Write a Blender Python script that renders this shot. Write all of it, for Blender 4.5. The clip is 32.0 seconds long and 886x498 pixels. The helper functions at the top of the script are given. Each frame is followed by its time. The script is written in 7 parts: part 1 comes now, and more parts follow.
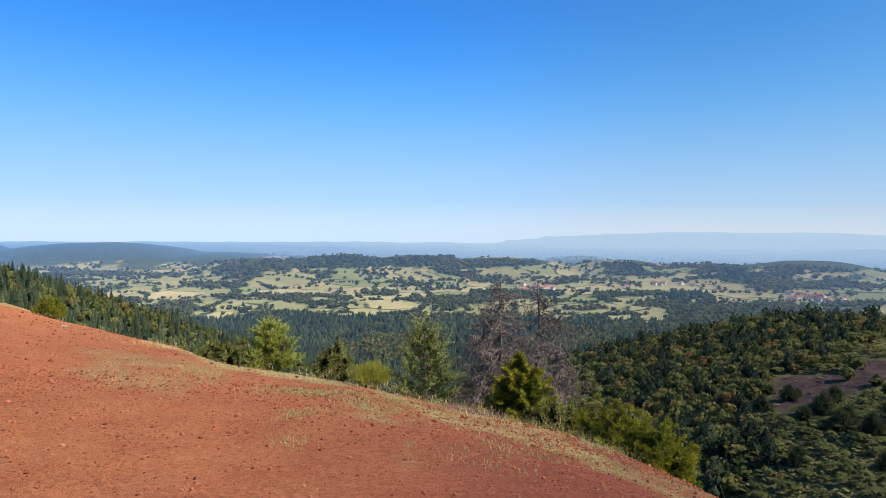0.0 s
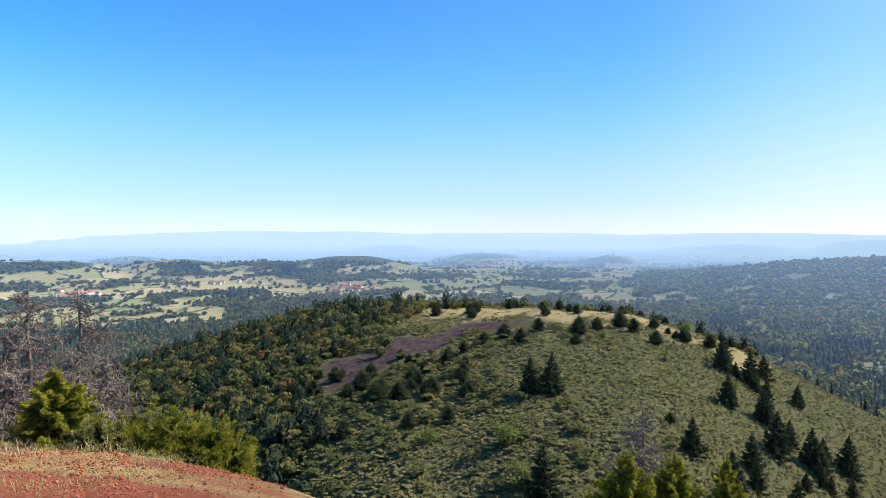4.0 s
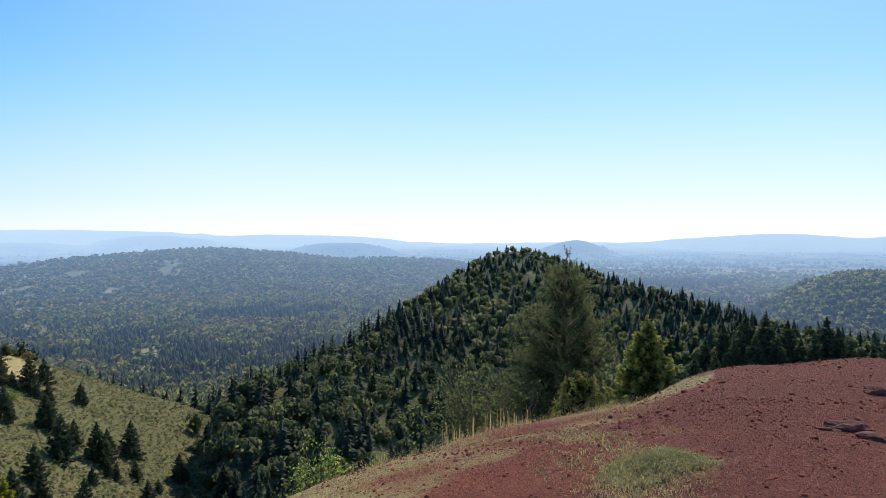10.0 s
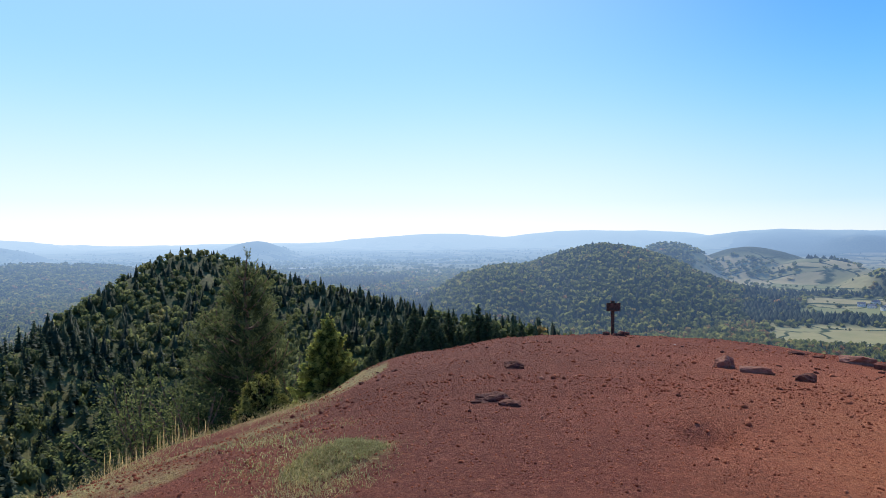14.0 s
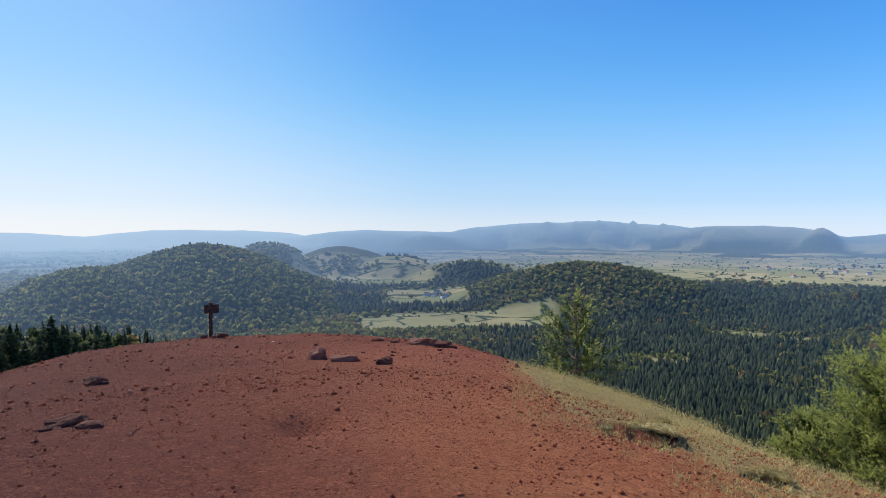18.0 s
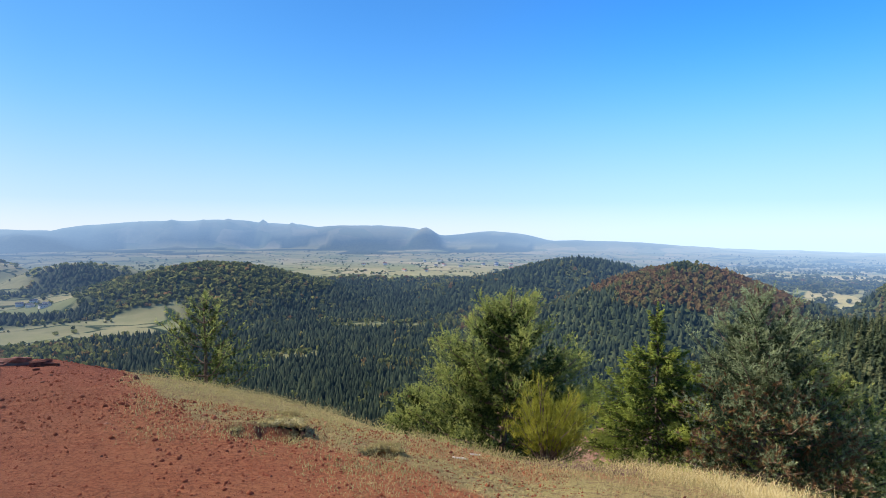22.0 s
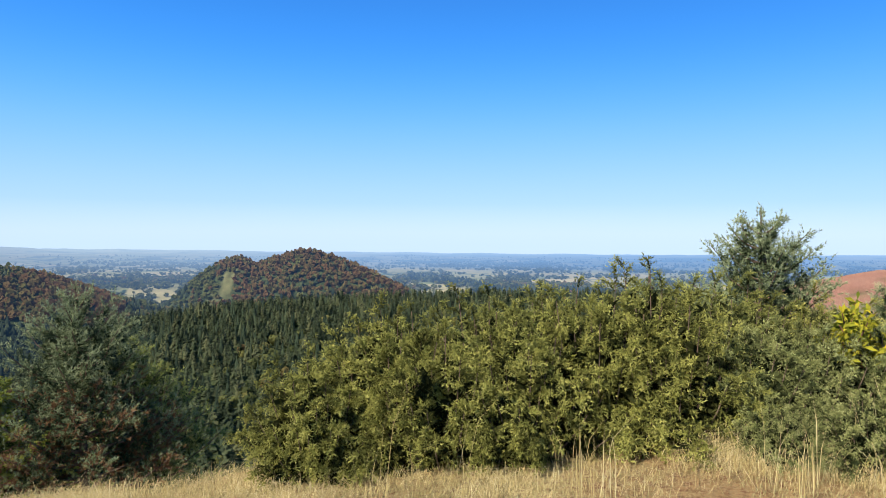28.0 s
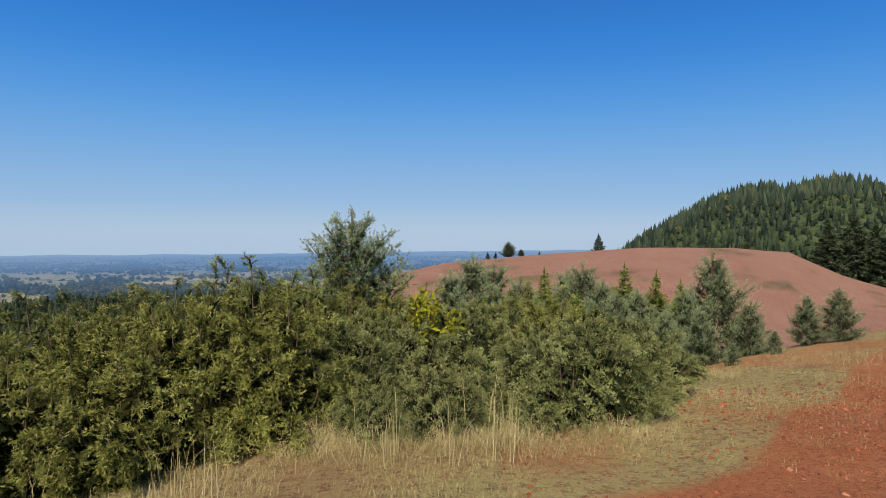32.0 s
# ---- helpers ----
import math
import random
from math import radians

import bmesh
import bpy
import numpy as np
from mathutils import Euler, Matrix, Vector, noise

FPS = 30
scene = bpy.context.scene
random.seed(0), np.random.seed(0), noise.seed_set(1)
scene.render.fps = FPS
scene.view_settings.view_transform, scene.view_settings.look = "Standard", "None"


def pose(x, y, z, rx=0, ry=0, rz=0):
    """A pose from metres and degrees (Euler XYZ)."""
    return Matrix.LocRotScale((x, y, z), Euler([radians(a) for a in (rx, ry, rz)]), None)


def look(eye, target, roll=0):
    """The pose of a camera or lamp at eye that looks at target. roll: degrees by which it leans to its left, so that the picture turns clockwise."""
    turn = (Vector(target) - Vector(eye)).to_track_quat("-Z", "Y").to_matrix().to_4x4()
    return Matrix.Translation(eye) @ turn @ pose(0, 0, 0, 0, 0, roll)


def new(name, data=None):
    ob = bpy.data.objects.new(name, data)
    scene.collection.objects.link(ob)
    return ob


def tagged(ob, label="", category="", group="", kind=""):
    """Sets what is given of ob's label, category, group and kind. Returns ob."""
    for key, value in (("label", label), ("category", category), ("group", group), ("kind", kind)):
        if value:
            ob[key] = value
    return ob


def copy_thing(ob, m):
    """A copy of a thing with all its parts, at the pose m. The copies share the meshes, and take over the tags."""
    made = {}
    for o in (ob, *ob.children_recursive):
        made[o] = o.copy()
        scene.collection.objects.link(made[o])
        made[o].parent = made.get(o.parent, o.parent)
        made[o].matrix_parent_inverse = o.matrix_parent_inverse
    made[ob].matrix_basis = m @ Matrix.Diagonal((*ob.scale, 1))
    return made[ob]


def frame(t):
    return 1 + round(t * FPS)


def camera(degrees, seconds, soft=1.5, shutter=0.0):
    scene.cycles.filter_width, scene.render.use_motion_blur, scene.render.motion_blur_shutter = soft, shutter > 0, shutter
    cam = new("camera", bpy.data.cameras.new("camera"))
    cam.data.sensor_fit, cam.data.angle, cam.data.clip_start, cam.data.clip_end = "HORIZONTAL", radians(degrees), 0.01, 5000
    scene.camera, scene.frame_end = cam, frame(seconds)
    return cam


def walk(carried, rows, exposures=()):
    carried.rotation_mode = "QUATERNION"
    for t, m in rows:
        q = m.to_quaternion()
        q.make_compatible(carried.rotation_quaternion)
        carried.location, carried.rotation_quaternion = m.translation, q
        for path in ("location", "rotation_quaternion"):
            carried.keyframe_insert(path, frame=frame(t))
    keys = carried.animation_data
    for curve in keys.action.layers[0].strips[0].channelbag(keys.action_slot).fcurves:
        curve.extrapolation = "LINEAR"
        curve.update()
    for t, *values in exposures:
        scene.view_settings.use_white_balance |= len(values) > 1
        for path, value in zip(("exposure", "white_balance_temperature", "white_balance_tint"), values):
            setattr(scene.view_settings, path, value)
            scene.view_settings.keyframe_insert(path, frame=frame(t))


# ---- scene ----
# the camera: carried at eye height by someone who turns on the spot
EYE, REACH = 1.6, 0.06
TURN = (  # seconds, yaw, pitch, roll
    (0, 0.00, -1.55, -0.41), (0.5, -5.28, -1.47, -0.21), (1, -10.35, -1.47, -0.10),
    (1.5, -15.08, -1.48, -0.31), (2, -19.18, -1.47, -0.50), (2.5, -23.20, -1.41, -0.43),
    (3, -27.58, -1.38, -0.39), (3.5, -33.19, -1.39, -0.32), (5.5, -50.72, -1.39, -0.40),
    (6, -58.50, -1.45, -0.17), (6.5, -65.55, -1.45, -0.11), (7, -72.11, -1.51, 0.09),
    (7.5, -75.53, -1.51, -0.34), (8, -79.53, -1.56, -0.19), (8.5, -83.42, -1.56, -0.19),
    (9, -87.26, -1.58, -0.03), (9.5, -92.01, -1.52, 0.00), (10, -95.59, -1.44, -0.07),
    (10.5, -98.62, -1.45, -0.02), (11, -102.83, -1.44, -0.03), (11.5, -107.08, -1.43, -0.12),
    (12, -109.21, -1.43, -0.26), (12.5, -111.72, -1.44, -0.07), (13, -115.32, -1.44, -0.01),
    (13.5, -118.67, -1.42, 0.08), (14, -123.13, -1.42, 0.26), (14.5, -127.67, -1.38, 0.18),
    (15, -132.64, -1.43, 0.16), (15.5, -137.69, -1.43, 0.08), (17.5, -154.21, -1.47, -0.01),
    (18, -157.33, -1.47, -0.08), (18.5, -161.21, -1.46, -0.01), (19, -165.73, -1.53, -0.09),
    (19.5, -168.87, -1.46, -0.17), (20, -171.59, -1.46, -0.10), (20.5, -175.14, -1.43, -0.11),
    (21, -180.77, -1.42, -0.14), (21.5, -185.22, -1.50, -0.32), (22, -189.05, -1.50, -0.15),
    (22.5, -193.53, -1.50, -0.13), (23, -197.31, -1.49, -0.22), (23.5, -201.17, -1.43, -0.16),
    (24, -206.85, -1.50, -0.20), (24.5, -210.96, -1.46, -0.20), (25, -216.18, -1.45, -0.10),
    (25.5, -222.06, -1.43, -0.03), (27.5, -239.46, -1.41, -0.32), (28, -244.16, -1.40, -0.23),
    (28.5, -249.58, -1.42, -0.32), (29, -252.99, -1.43, -0.34), (29.5, -256.31, -1.41, -0.38),
    (30, -260.84, -1.39, -0.37), (30.5, -265.35, -1.39, -0.31), (31, -269.74, -1.36, -0.24),
    (31.5, -273.77, -1.33, -0.22), (32, -277.96, -1.30, -0.34),
)
cam = camera(68.5, 32.0, 0.6)
walk(cam, [(t, pose(-REACH * math.sin(radians(yaw)), REACH * math.cos(radians(yaw)), EYE, 90 + pitch, roll, yaw))
           for t, yaw, pitch, roll in TURN],
     exposures=((0, 0.85), (1, 1.2), (3, 1.3), (6, 1.35), (9, 1.32), (12, 1.08), (13, 1.08), (14, 1.25), (15, 1.0), (17.8, 1.0), (19, 1.3), (20, 1.35), (21, 1.3), (22, 1.2), (23, 1.35), (24, 1.4), (25, 0.95), (28, 0.95), (29, 0.75), (30, 0.52), (32, 0.28)))

# ---- light: late-morning sun in the south-east, clear hazy sky ----
SUN_AZ, SUN_EL = 112.0, 41.0
sky_world = bpy.data.worlds.new("sky")
scene.world = sky_world
sky_world.use_nodes = True
wn, wl = sky_world.node_tree.nodes, sky_world.node_tree.links
wn.clear()
sky = wn.new("ShaderNodeTexSky")
sky.sky_type = "NISHITA"
sky.sun_disc = False
sky.sun_elevation, sky.sun_rotation = radians(SUN_EL), radians(SUN_AZ)
sky.altitude, sky.air_density, sky.dust_density, sky.ozone_density = 1100, 1.0, 0.45, 3.0
back = wn.new("ShaderNodeBackground")
back.inputs[1].default_value = 0.082
wout = wn.new("ShaderNodeOutputWorld")
# clear mountain air: milky at the horizon, whiter round the sun, deep blue away from it
coord = wn.new("ShaderNodeTexCoord")
axis = wn.new("ShaderNodeSeparateXYZ")
wl.new(coord.outputs["Generated"], axis.inputs[0])
lift = wn.new("ShaderNodeMapRange")
for i, v in enumerate((0.0, 0.6, 0.0, 1.0)):
    lift.inputs[i + 1].default_value = v
wl.new(axis.outputs[2], lift.inputs[0])
toward = wn.new("ShaderNodeVectorMath")
toward.operation = "DOT_PRODUCT"
wl.new(coord.outputs["Generated"], toward.inputs[0])
toward.inputs[1].default_value = (math.sin(radians(SUN_AZ - 8)), math.cos(radians(SUN_AZ - 8)), 0)


def air_column(*stops):
    """Sky colour by height above the horizon (sine of the elevation)."""
    k = wn.new("ShaderNodeValToRGB")
    k.color_ramp.interpolation = "B_SPLINE"
    e = k.color_ramp.elements
    while len(e) < len(stops):
        e.new(0.5)
    for q, (z, c) in zip(e, stops):
        q.position, q.color = z / 0.6, (*c, 1)
    wl.new(lift.outputs[0], k.inputs[0])
    return k.outputs[0]


columns = ((-0.35, air_column((0.0, (0.46, 0.60, 0.78)), (0.045, (0.33, 0.52, 0.77)), (0.155, (0.125, 0.395, 0.82)), (0.255, (0.030, 0.255, 0.77)), (0.36, (0.021, 0.165, 0.58)), (0.6, (0.025, 0.13, 0.46)))),
           (0.15, air_column((0.0, (0.48, 0.54, 0.63)), (0.045, (0.31, 0.47, 0.65)), (0.155, (0.115, 0.345, 0.66)), (0.255, (0.052, 0.235, 0.59)), (0.36, (0.031, 0.170, 0.50)), (0.6, (0.04, 0.16, 0.44)))),
           (0.56, air_column((0.0, (0.46, 0.51, 0.58)), (0.045, (0.32, 0.45, 0.60)), (0.155, (0.130, 0.350, 0.61)), (0.255, (0.064, 0.258, 0.58)), (0.36, (0.048, 0.202, 0.54)), (0.6, (0.06, 0.20, 0.50)))),
           (0.95, air_column((0.0, (0.54, 0.56, 0.60)), (0.045, (0.47, 0.53, 0.61)), (0.155, (0.280, 0.460, 0.65)), (0.255, (0.180, 0.380, 0.64)), (0.36, (0.20, 0.365, 0.62)), (0.6, (0.22, 0.34, 0.53)))))
air = columns[0][1]
for (d0, _), (d1, col) in zip(columns, columns[1:]):
    step = wn.new("ShaderNodeMapRange")
    step.interpolation_type = "SMOOTHSTEP"
    for i, v in enumerate((d0, d1, 0.0, 1.0)):
        step.inputs[i + 1].default_value = v
    wl.new(toward.outputs["Value"], step.inputs[0])
    k = wn.new("ShaderNodeMix")
    k.data_type = "RGBA"
    wl.new(step.outputs[0], k.inputs[0])
    wl.new(air, k.inputs[6])
    wl.new(col, k.inputs[7])
    air = k.outputs[2]
scaled = wn.new("ShaderNodeVectorMath")
scaled.operation = "SCALE"
scaled.inputs["Scale"].default_value = 0.76 / 0.082
wl.new(air, scaled.inputs[0])
clear = wn.new("ShaderNodeMix")
clear.data_type = "RGBA"
clear.inputs[0].default_value = 0.92
wl.new(sky.outputs[0], clear.inputs[6])
wl.new(scaled.outputs[0], clear.inputs[7])
wl.new(clear.outputs[2], back.inputs[0])
wl.new(back.outputs[0], wout.inputs[0])
sun = new("sun", bpy.data.lights.new("sun", "SUN"))
sun.data.energy, sun.data.angle, sun.data.color = 5.0, radians(0.55), (1.0, 0.94, 0.84)
sun.matrix_world = look((0, 0, 0), (-math.sin(radians(SUN_AZ)) * math.cos(radians(SUN_EL)), -math.cos(radians(SUN_AZ)) * math.cos(radians(SUN_EL)), -math.sin(radians(SUN_EL))))
sun.location = (120 * math.sin(radians(SUN_AZ)), 120 * math.cos(radians(SUN_AZ)), 160)


# ---- materials ----
class Nodes:
    """A small builder for node materials."""

    def __init__(self, name, rough=0.9):
        self.m = bpy.data.materials.new(name)
        self.m.use_nodes = True
        self.n, self.l = self.m.node_tree.nodes, self.m.node_tree.links
        self.b = self.n["Principled BSDF"]
        self.b.inputs["Roughness"].default_value = rough
        self.b.inputs["Specular IOR Level"].default_value = 0.04
        self.b.inputs["Diffuse Roughness"].default_value = 0.8
        self.body = self.b.outputs[0]
        self.geo = self.n.new("ShaderNodeNewGeometry")
        self.pos = self.geo.outputs["Position"]

    def put(self, socket, v):
        if isinstance(v, (int, float)):
            socket.default_value = v
        elif isinstance(v, tuple):
            socket.default_value = (*v, 1.0) if len(v) == 3 and len(socket.default_value) == 4 else v
        else:
            self.l.new(v, socket)

    def math(self, op, a, b=0.0, clamp=False):
        k = self.n.new("ShaderNodeMath")
        k.operation, k.use_clamp = op, clamp
        self.put(k.inputs[0], a)
        self.put(k.inputs[1], b)
        return k.outputs[0]

    def noise(self, scale, detail=4.0, rough=0.6, vector=None, colour=False):
        k = self.n.new("ShaderNodeTexNoise")
        k.inputs["Scale"].default_value, k.inputs["Detail"].default_value, k.inputs["Roughness"].default_value = scale, detail, rough
        self.l.new(vector or self.pos, k.inputs["Vector"])
        return k.outputs[1 if colour else 0]

    def cells(self, scale, feature="F1", vector=None, out="Distance"):
        k = self.n.new("ShaderNodeTexVoronoi")
        k.feature = feature
        k.inputs["Scale"].default_value = scale
        self.l.new(vector or self.pos, k.inputs["Vector"])
        return k.outputs[out]

    def ramp(self, fac, *stops):
        k = self.n.new("ShaderNodeValToRGB")
        self.put(k.inputs[0], fac)
        e = k.color_ramp.elements
        while len(e) < len(stops):
            e.new(0.5)
        for q, (p, c) in zip(e, stops):
            q.position, q.color = p, (*c, 1) if isinstance(c, tuple) else (c, c, c, 1)
        return k.outputs[0]

    def span(self, v, a, b, c=0.0, d=1.0):
        k = self.n.new("ShaderNodeMapRange")
        for i, q in enumerate((v, a, b, c, d)):
            self.put(k.inputs[i], q)
        return k.outputs[0]

    def mix(self, fac, a, b, mode="MIX"):
        k = self.n.new("ShaderNodeMix")
        k.data_type, k.blend_type = "RGBA", mode
        self.put(k.inputs[0], fac)
        self.put(k.inputs[6], a)
        self.put(k.inputs[7], b)
        return k.outputs[2]

    def attribute(self, name):
        k = self.n.new("ShaderNodeAttribute")
        k.attribute_name = name
        return k

    def split(self, colour):
        k = self.n.new("ShaderNodeSeparateColor")
        self.l.new(colour, k.inputs[0])
        return k.outputs

    def bump(self, height, strength=0.5, distance=0.05):
        k = self.n.new("ShaderNodeBump")
        k.inputs["Strength"].default_value, k.inputs["Distance"].default_value = strength, distance
        self.put(k.inputs["Height"], height)
        self.l.new(k.outputs[0], self.b.inputs["Normal"])

    def colour(self, v):
        self.put(self.b.inputs["Base Color"], v)
        return self

    def bearing(self, nv, az):
        k = self.n.new("ShaderNodeVectorMath")
        k.operation = "DOT_PRODUCT"
        self.l.new(nv, k.inputs[0])
        k.inputs[1].default_value = (math.sin(radians(az)), math.cos(radians(az)), 0)
        return k.outputs["Value"]

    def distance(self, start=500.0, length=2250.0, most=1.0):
        """Haze painted on the far land: a sky-coloured glow mixed in with distance from the summit, most towards the
        sun.
        """
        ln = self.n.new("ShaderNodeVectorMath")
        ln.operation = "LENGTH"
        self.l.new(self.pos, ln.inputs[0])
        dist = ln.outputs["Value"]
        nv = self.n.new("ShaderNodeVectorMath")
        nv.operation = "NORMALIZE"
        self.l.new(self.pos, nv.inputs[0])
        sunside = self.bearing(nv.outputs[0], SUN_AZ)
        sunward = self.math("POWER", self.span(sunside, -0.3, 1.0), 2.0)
        # painted haze: thicker far out on the low western plain, thinner on the massif in the south
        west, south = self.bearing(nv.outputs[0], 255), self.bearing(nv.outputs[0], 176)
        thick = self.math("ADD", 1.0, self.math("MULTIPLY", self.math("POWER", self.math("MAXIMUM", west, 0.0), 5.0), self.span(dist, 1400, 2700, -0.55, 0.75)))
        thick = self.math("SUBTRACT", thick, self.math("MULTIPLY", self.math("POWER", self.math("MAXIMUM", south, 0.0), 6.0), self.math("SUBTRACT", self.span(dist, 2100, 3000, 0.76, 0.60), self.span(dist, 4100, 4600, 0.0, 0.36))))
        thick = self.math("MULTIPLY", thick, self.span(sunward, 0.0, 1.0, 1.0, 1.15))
        # in the north the painted haze is thin on the wooded hills, thick on the low plain behind
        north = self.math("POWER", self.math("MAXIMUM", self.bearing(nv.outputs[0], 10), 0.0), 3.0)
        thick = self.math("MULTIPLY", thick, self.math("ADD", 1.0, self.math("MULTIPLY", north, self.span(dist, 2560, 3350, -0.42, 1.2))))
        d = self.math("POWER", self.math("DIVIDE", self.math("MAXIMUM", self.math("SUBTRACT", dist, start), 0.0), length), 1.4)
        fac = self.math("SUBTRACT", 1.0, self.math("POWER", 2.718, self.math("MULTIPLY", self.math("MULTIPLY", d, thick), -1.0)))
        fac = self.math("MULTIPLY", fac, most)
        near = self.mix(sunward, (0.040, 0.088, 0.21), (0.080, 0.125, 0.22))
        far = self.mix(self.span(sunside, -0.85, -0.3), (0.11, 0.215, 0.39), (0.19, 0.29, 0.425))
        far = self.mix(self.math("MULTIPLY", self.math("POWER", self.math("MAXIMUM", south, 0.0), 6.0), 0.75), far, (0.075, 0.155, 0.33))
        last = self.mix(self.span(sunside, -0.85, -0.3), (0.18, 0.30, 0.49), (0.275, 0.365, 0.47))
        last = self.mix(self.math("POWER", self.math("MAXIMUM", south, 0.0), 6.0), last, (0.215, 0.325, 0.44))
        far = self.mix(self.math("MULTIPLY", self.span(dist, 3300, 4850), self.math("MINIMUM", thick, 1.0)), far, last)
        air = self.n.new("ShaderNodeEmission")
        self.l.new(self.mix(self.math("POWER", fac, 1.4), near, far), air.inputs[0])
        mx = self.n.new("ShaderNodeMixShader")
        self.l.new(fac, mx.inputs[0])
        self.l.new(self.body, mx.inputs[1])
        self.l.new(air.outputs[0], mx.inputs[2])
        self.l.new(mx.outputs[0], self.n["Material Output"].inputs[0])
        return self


def ground_material():
    g = Nodes("ground", 0.95)
    z = g.split(g.attribute("zone").outputs["Color"])
    y = g.split(g.attribute("cover").outputs["Color"])
    fine, mid, big = g.noise(9.0, 6.0, 0.7), g.noise(1.3, 5.0, 0.65), g.noise(0.16, 4.0)
    # red scoria: crushed cinders, brick to plum
    grit = g.cells(34.0)
    red = g.mix(g.span(mid, 0.3, 0.7), (0.33, 0.094, 0.054), (0.42, 0.138, 0.080))
    red = g.mix(g.span(big, 0.42, 0.62), red, (0.23, 0.070, 0.045))
    red = g.mix(g.math("MULTIPLY", g.span(fine, 0.5, 0.75), 0.55), red, (0.16, 0.05, 0.033))
    red = g.mix(g.math("MULTIPLY", g.span(g.cells(60.0), 0.1, 0.3, 1.0, 0.0), 0.25), red, (0.50, 0.23, 0.13))
    red = g.mix(g.math("MULTIPLY", g.span(g.noise(42.0, 4.0, 0.75), 0.47, 0.60), 0.40), red, (0.12, 0.036, 0.024))
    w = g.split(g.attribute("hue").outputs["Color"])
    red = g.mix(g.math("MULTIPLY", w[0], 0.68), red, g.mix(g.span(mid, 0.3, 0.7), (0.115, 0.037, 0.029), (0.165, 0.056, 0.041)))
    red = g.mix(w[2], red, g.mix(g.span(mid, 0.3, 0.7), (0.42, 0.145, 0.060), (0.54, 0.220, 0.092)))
    red = g.mix(g.math("MULTIPLY", w[1], 0.85), red, g.mix(g.span(big, 0.35, 0.65), (0.182, 0.108, 0.080), (0.235, 0.142, 0.104)))
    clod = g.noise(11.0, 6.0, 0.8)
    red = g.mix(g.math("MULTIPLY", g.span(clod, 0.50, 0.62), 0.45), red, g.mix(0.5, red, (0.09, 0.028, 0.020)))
    red = g.mix(g.math("MULTIPLY", g.span(clod, 0.46, 0.36), 0.35), red, (0.50, 0.20, 0.10))
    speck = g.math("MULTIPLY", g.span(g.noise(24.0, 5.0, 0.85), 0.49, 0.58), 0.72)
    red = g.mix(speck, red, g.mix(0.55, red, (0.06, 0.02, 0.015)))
    red = g.mix(g.math("MULTIPLY", g.span(g.noise(33.0, 5.0, 0.85), 0.55, 0.64), 0.50), red, (0.47, 0.205, 0.12))
    # short dry turf
    turf = g.mix(g.span(mid, 0.35, 0.65), (0.46, 0.335, 0.150), (0.36, 0.285, 0.105))
    turf = g.mix(g.span(fine, 0.46, 0.6), turf, (0.20, 0.125, 0.062))
    turf = g.mix(g.math("MULTIPLY", g.span(g.noise(26.0, 4.0, 0.8), 0.5, 0.6), 0.55), turf, (0.52, 0.43, 0.22))
    # scrub: broom, bilberry, bracken
    scrub = g.mix(g.span(g.noise(0.5, 5.0), 0.35, 0.65), (0.070, 0.075, 0.028), (0.120, 0.115, 0.042))
    scrub = g.mix(g.span(big, 0.45, 0.65), scrub, (0.13, 0.115, 0.048))
    floor = g.mix(g.span(g.noise(0.09, 6.0, 0.75), 0.42, 0.58), (0.018, 0.030, 0.013), (0.062, 0.078, 0.030))
    # fields with hedges
    warp = g.n.new("ShaderNodeVectorMath")
    warp.operation = "MULTIPLY_ADD"
    g.l.new(g.noise(0.006, 3.0, colour=True), warp.inputs[0])
    warp.inputs[1].default_value = (90, 90, 0)
    g.l.new(g.pos, warp.inputs[2])
    patch = g.split(g.cells(0.0068, vector=warp.outputs[0], out="Color"))
    field = g.ramp(patch[0], (0.0, (0.22, 0.21, 0.090)), (0.3, (0.36, 0.29, 0.135)), (0.55, (0.19, 0.195, 0.078)), (0.8, (0.30, 0.25, 0.115)), (1.0, (0.41, 0.32, 0.16)))
    field = g.mix(g.math("MULTIPLY", g.span(g.noise(0.03, 5.0), 0.4, 0.65), 0.28), field, (0.15, 0.18, 0.06))
    hedge = g.span(g.cells(0.0068, "DISTANCE_TO_EDGE", vector=warp.outputs[0]), 0.012, 0.035, 1.0, 0.0)
    away = g.n.new("ShaderNodeVectorMath")
    away.operation = "LENGTH"
    g.l.new(g.pos, away.inputs[0])
    tended = g.span(away.outputs["Value"], 3700, 4100, 1.0, 0.0)
    field = g.mix(g.math("MULTIPLY", tended, g.math("MULTIPLY", hedge, g.span(g.noise(0.02, 3.0), 0.42, 0.5))), field, (0.03, 0.05, 0.02))
    wood = g.span(g.noise(0.0045, 5.0, 0.62), 0.53, 0.56)
    field = g.mix(g.math("MULTIPLY", g.math("MULTIPLY", wood, g.span(away.outputs["Value"], 2500, 3000, 0.15, 1.0)), g.math("SUBTRACT", 1.0, y[2])), field, (0.028, 0.046, 0.022))
    burnt = g.mix(g.span(g.noise(0.35, 5.0), 0.4, 0.65), (0.040, 0.026, 0.028), (0.085, 0.058, 0.045))
    c = g.mix(z[2], floor, scrub)
    c = g.mix(y[0], c, field)
    c = g.mix(g.math("MULTIPLY", z[1], g.span(g.math("ADD", fine, mid), 0.7, 1.1, 0.55, 1.0)), c, turf)
    c = g.mix(y[1], c, burnt)
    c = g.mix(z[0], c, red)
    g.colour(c)
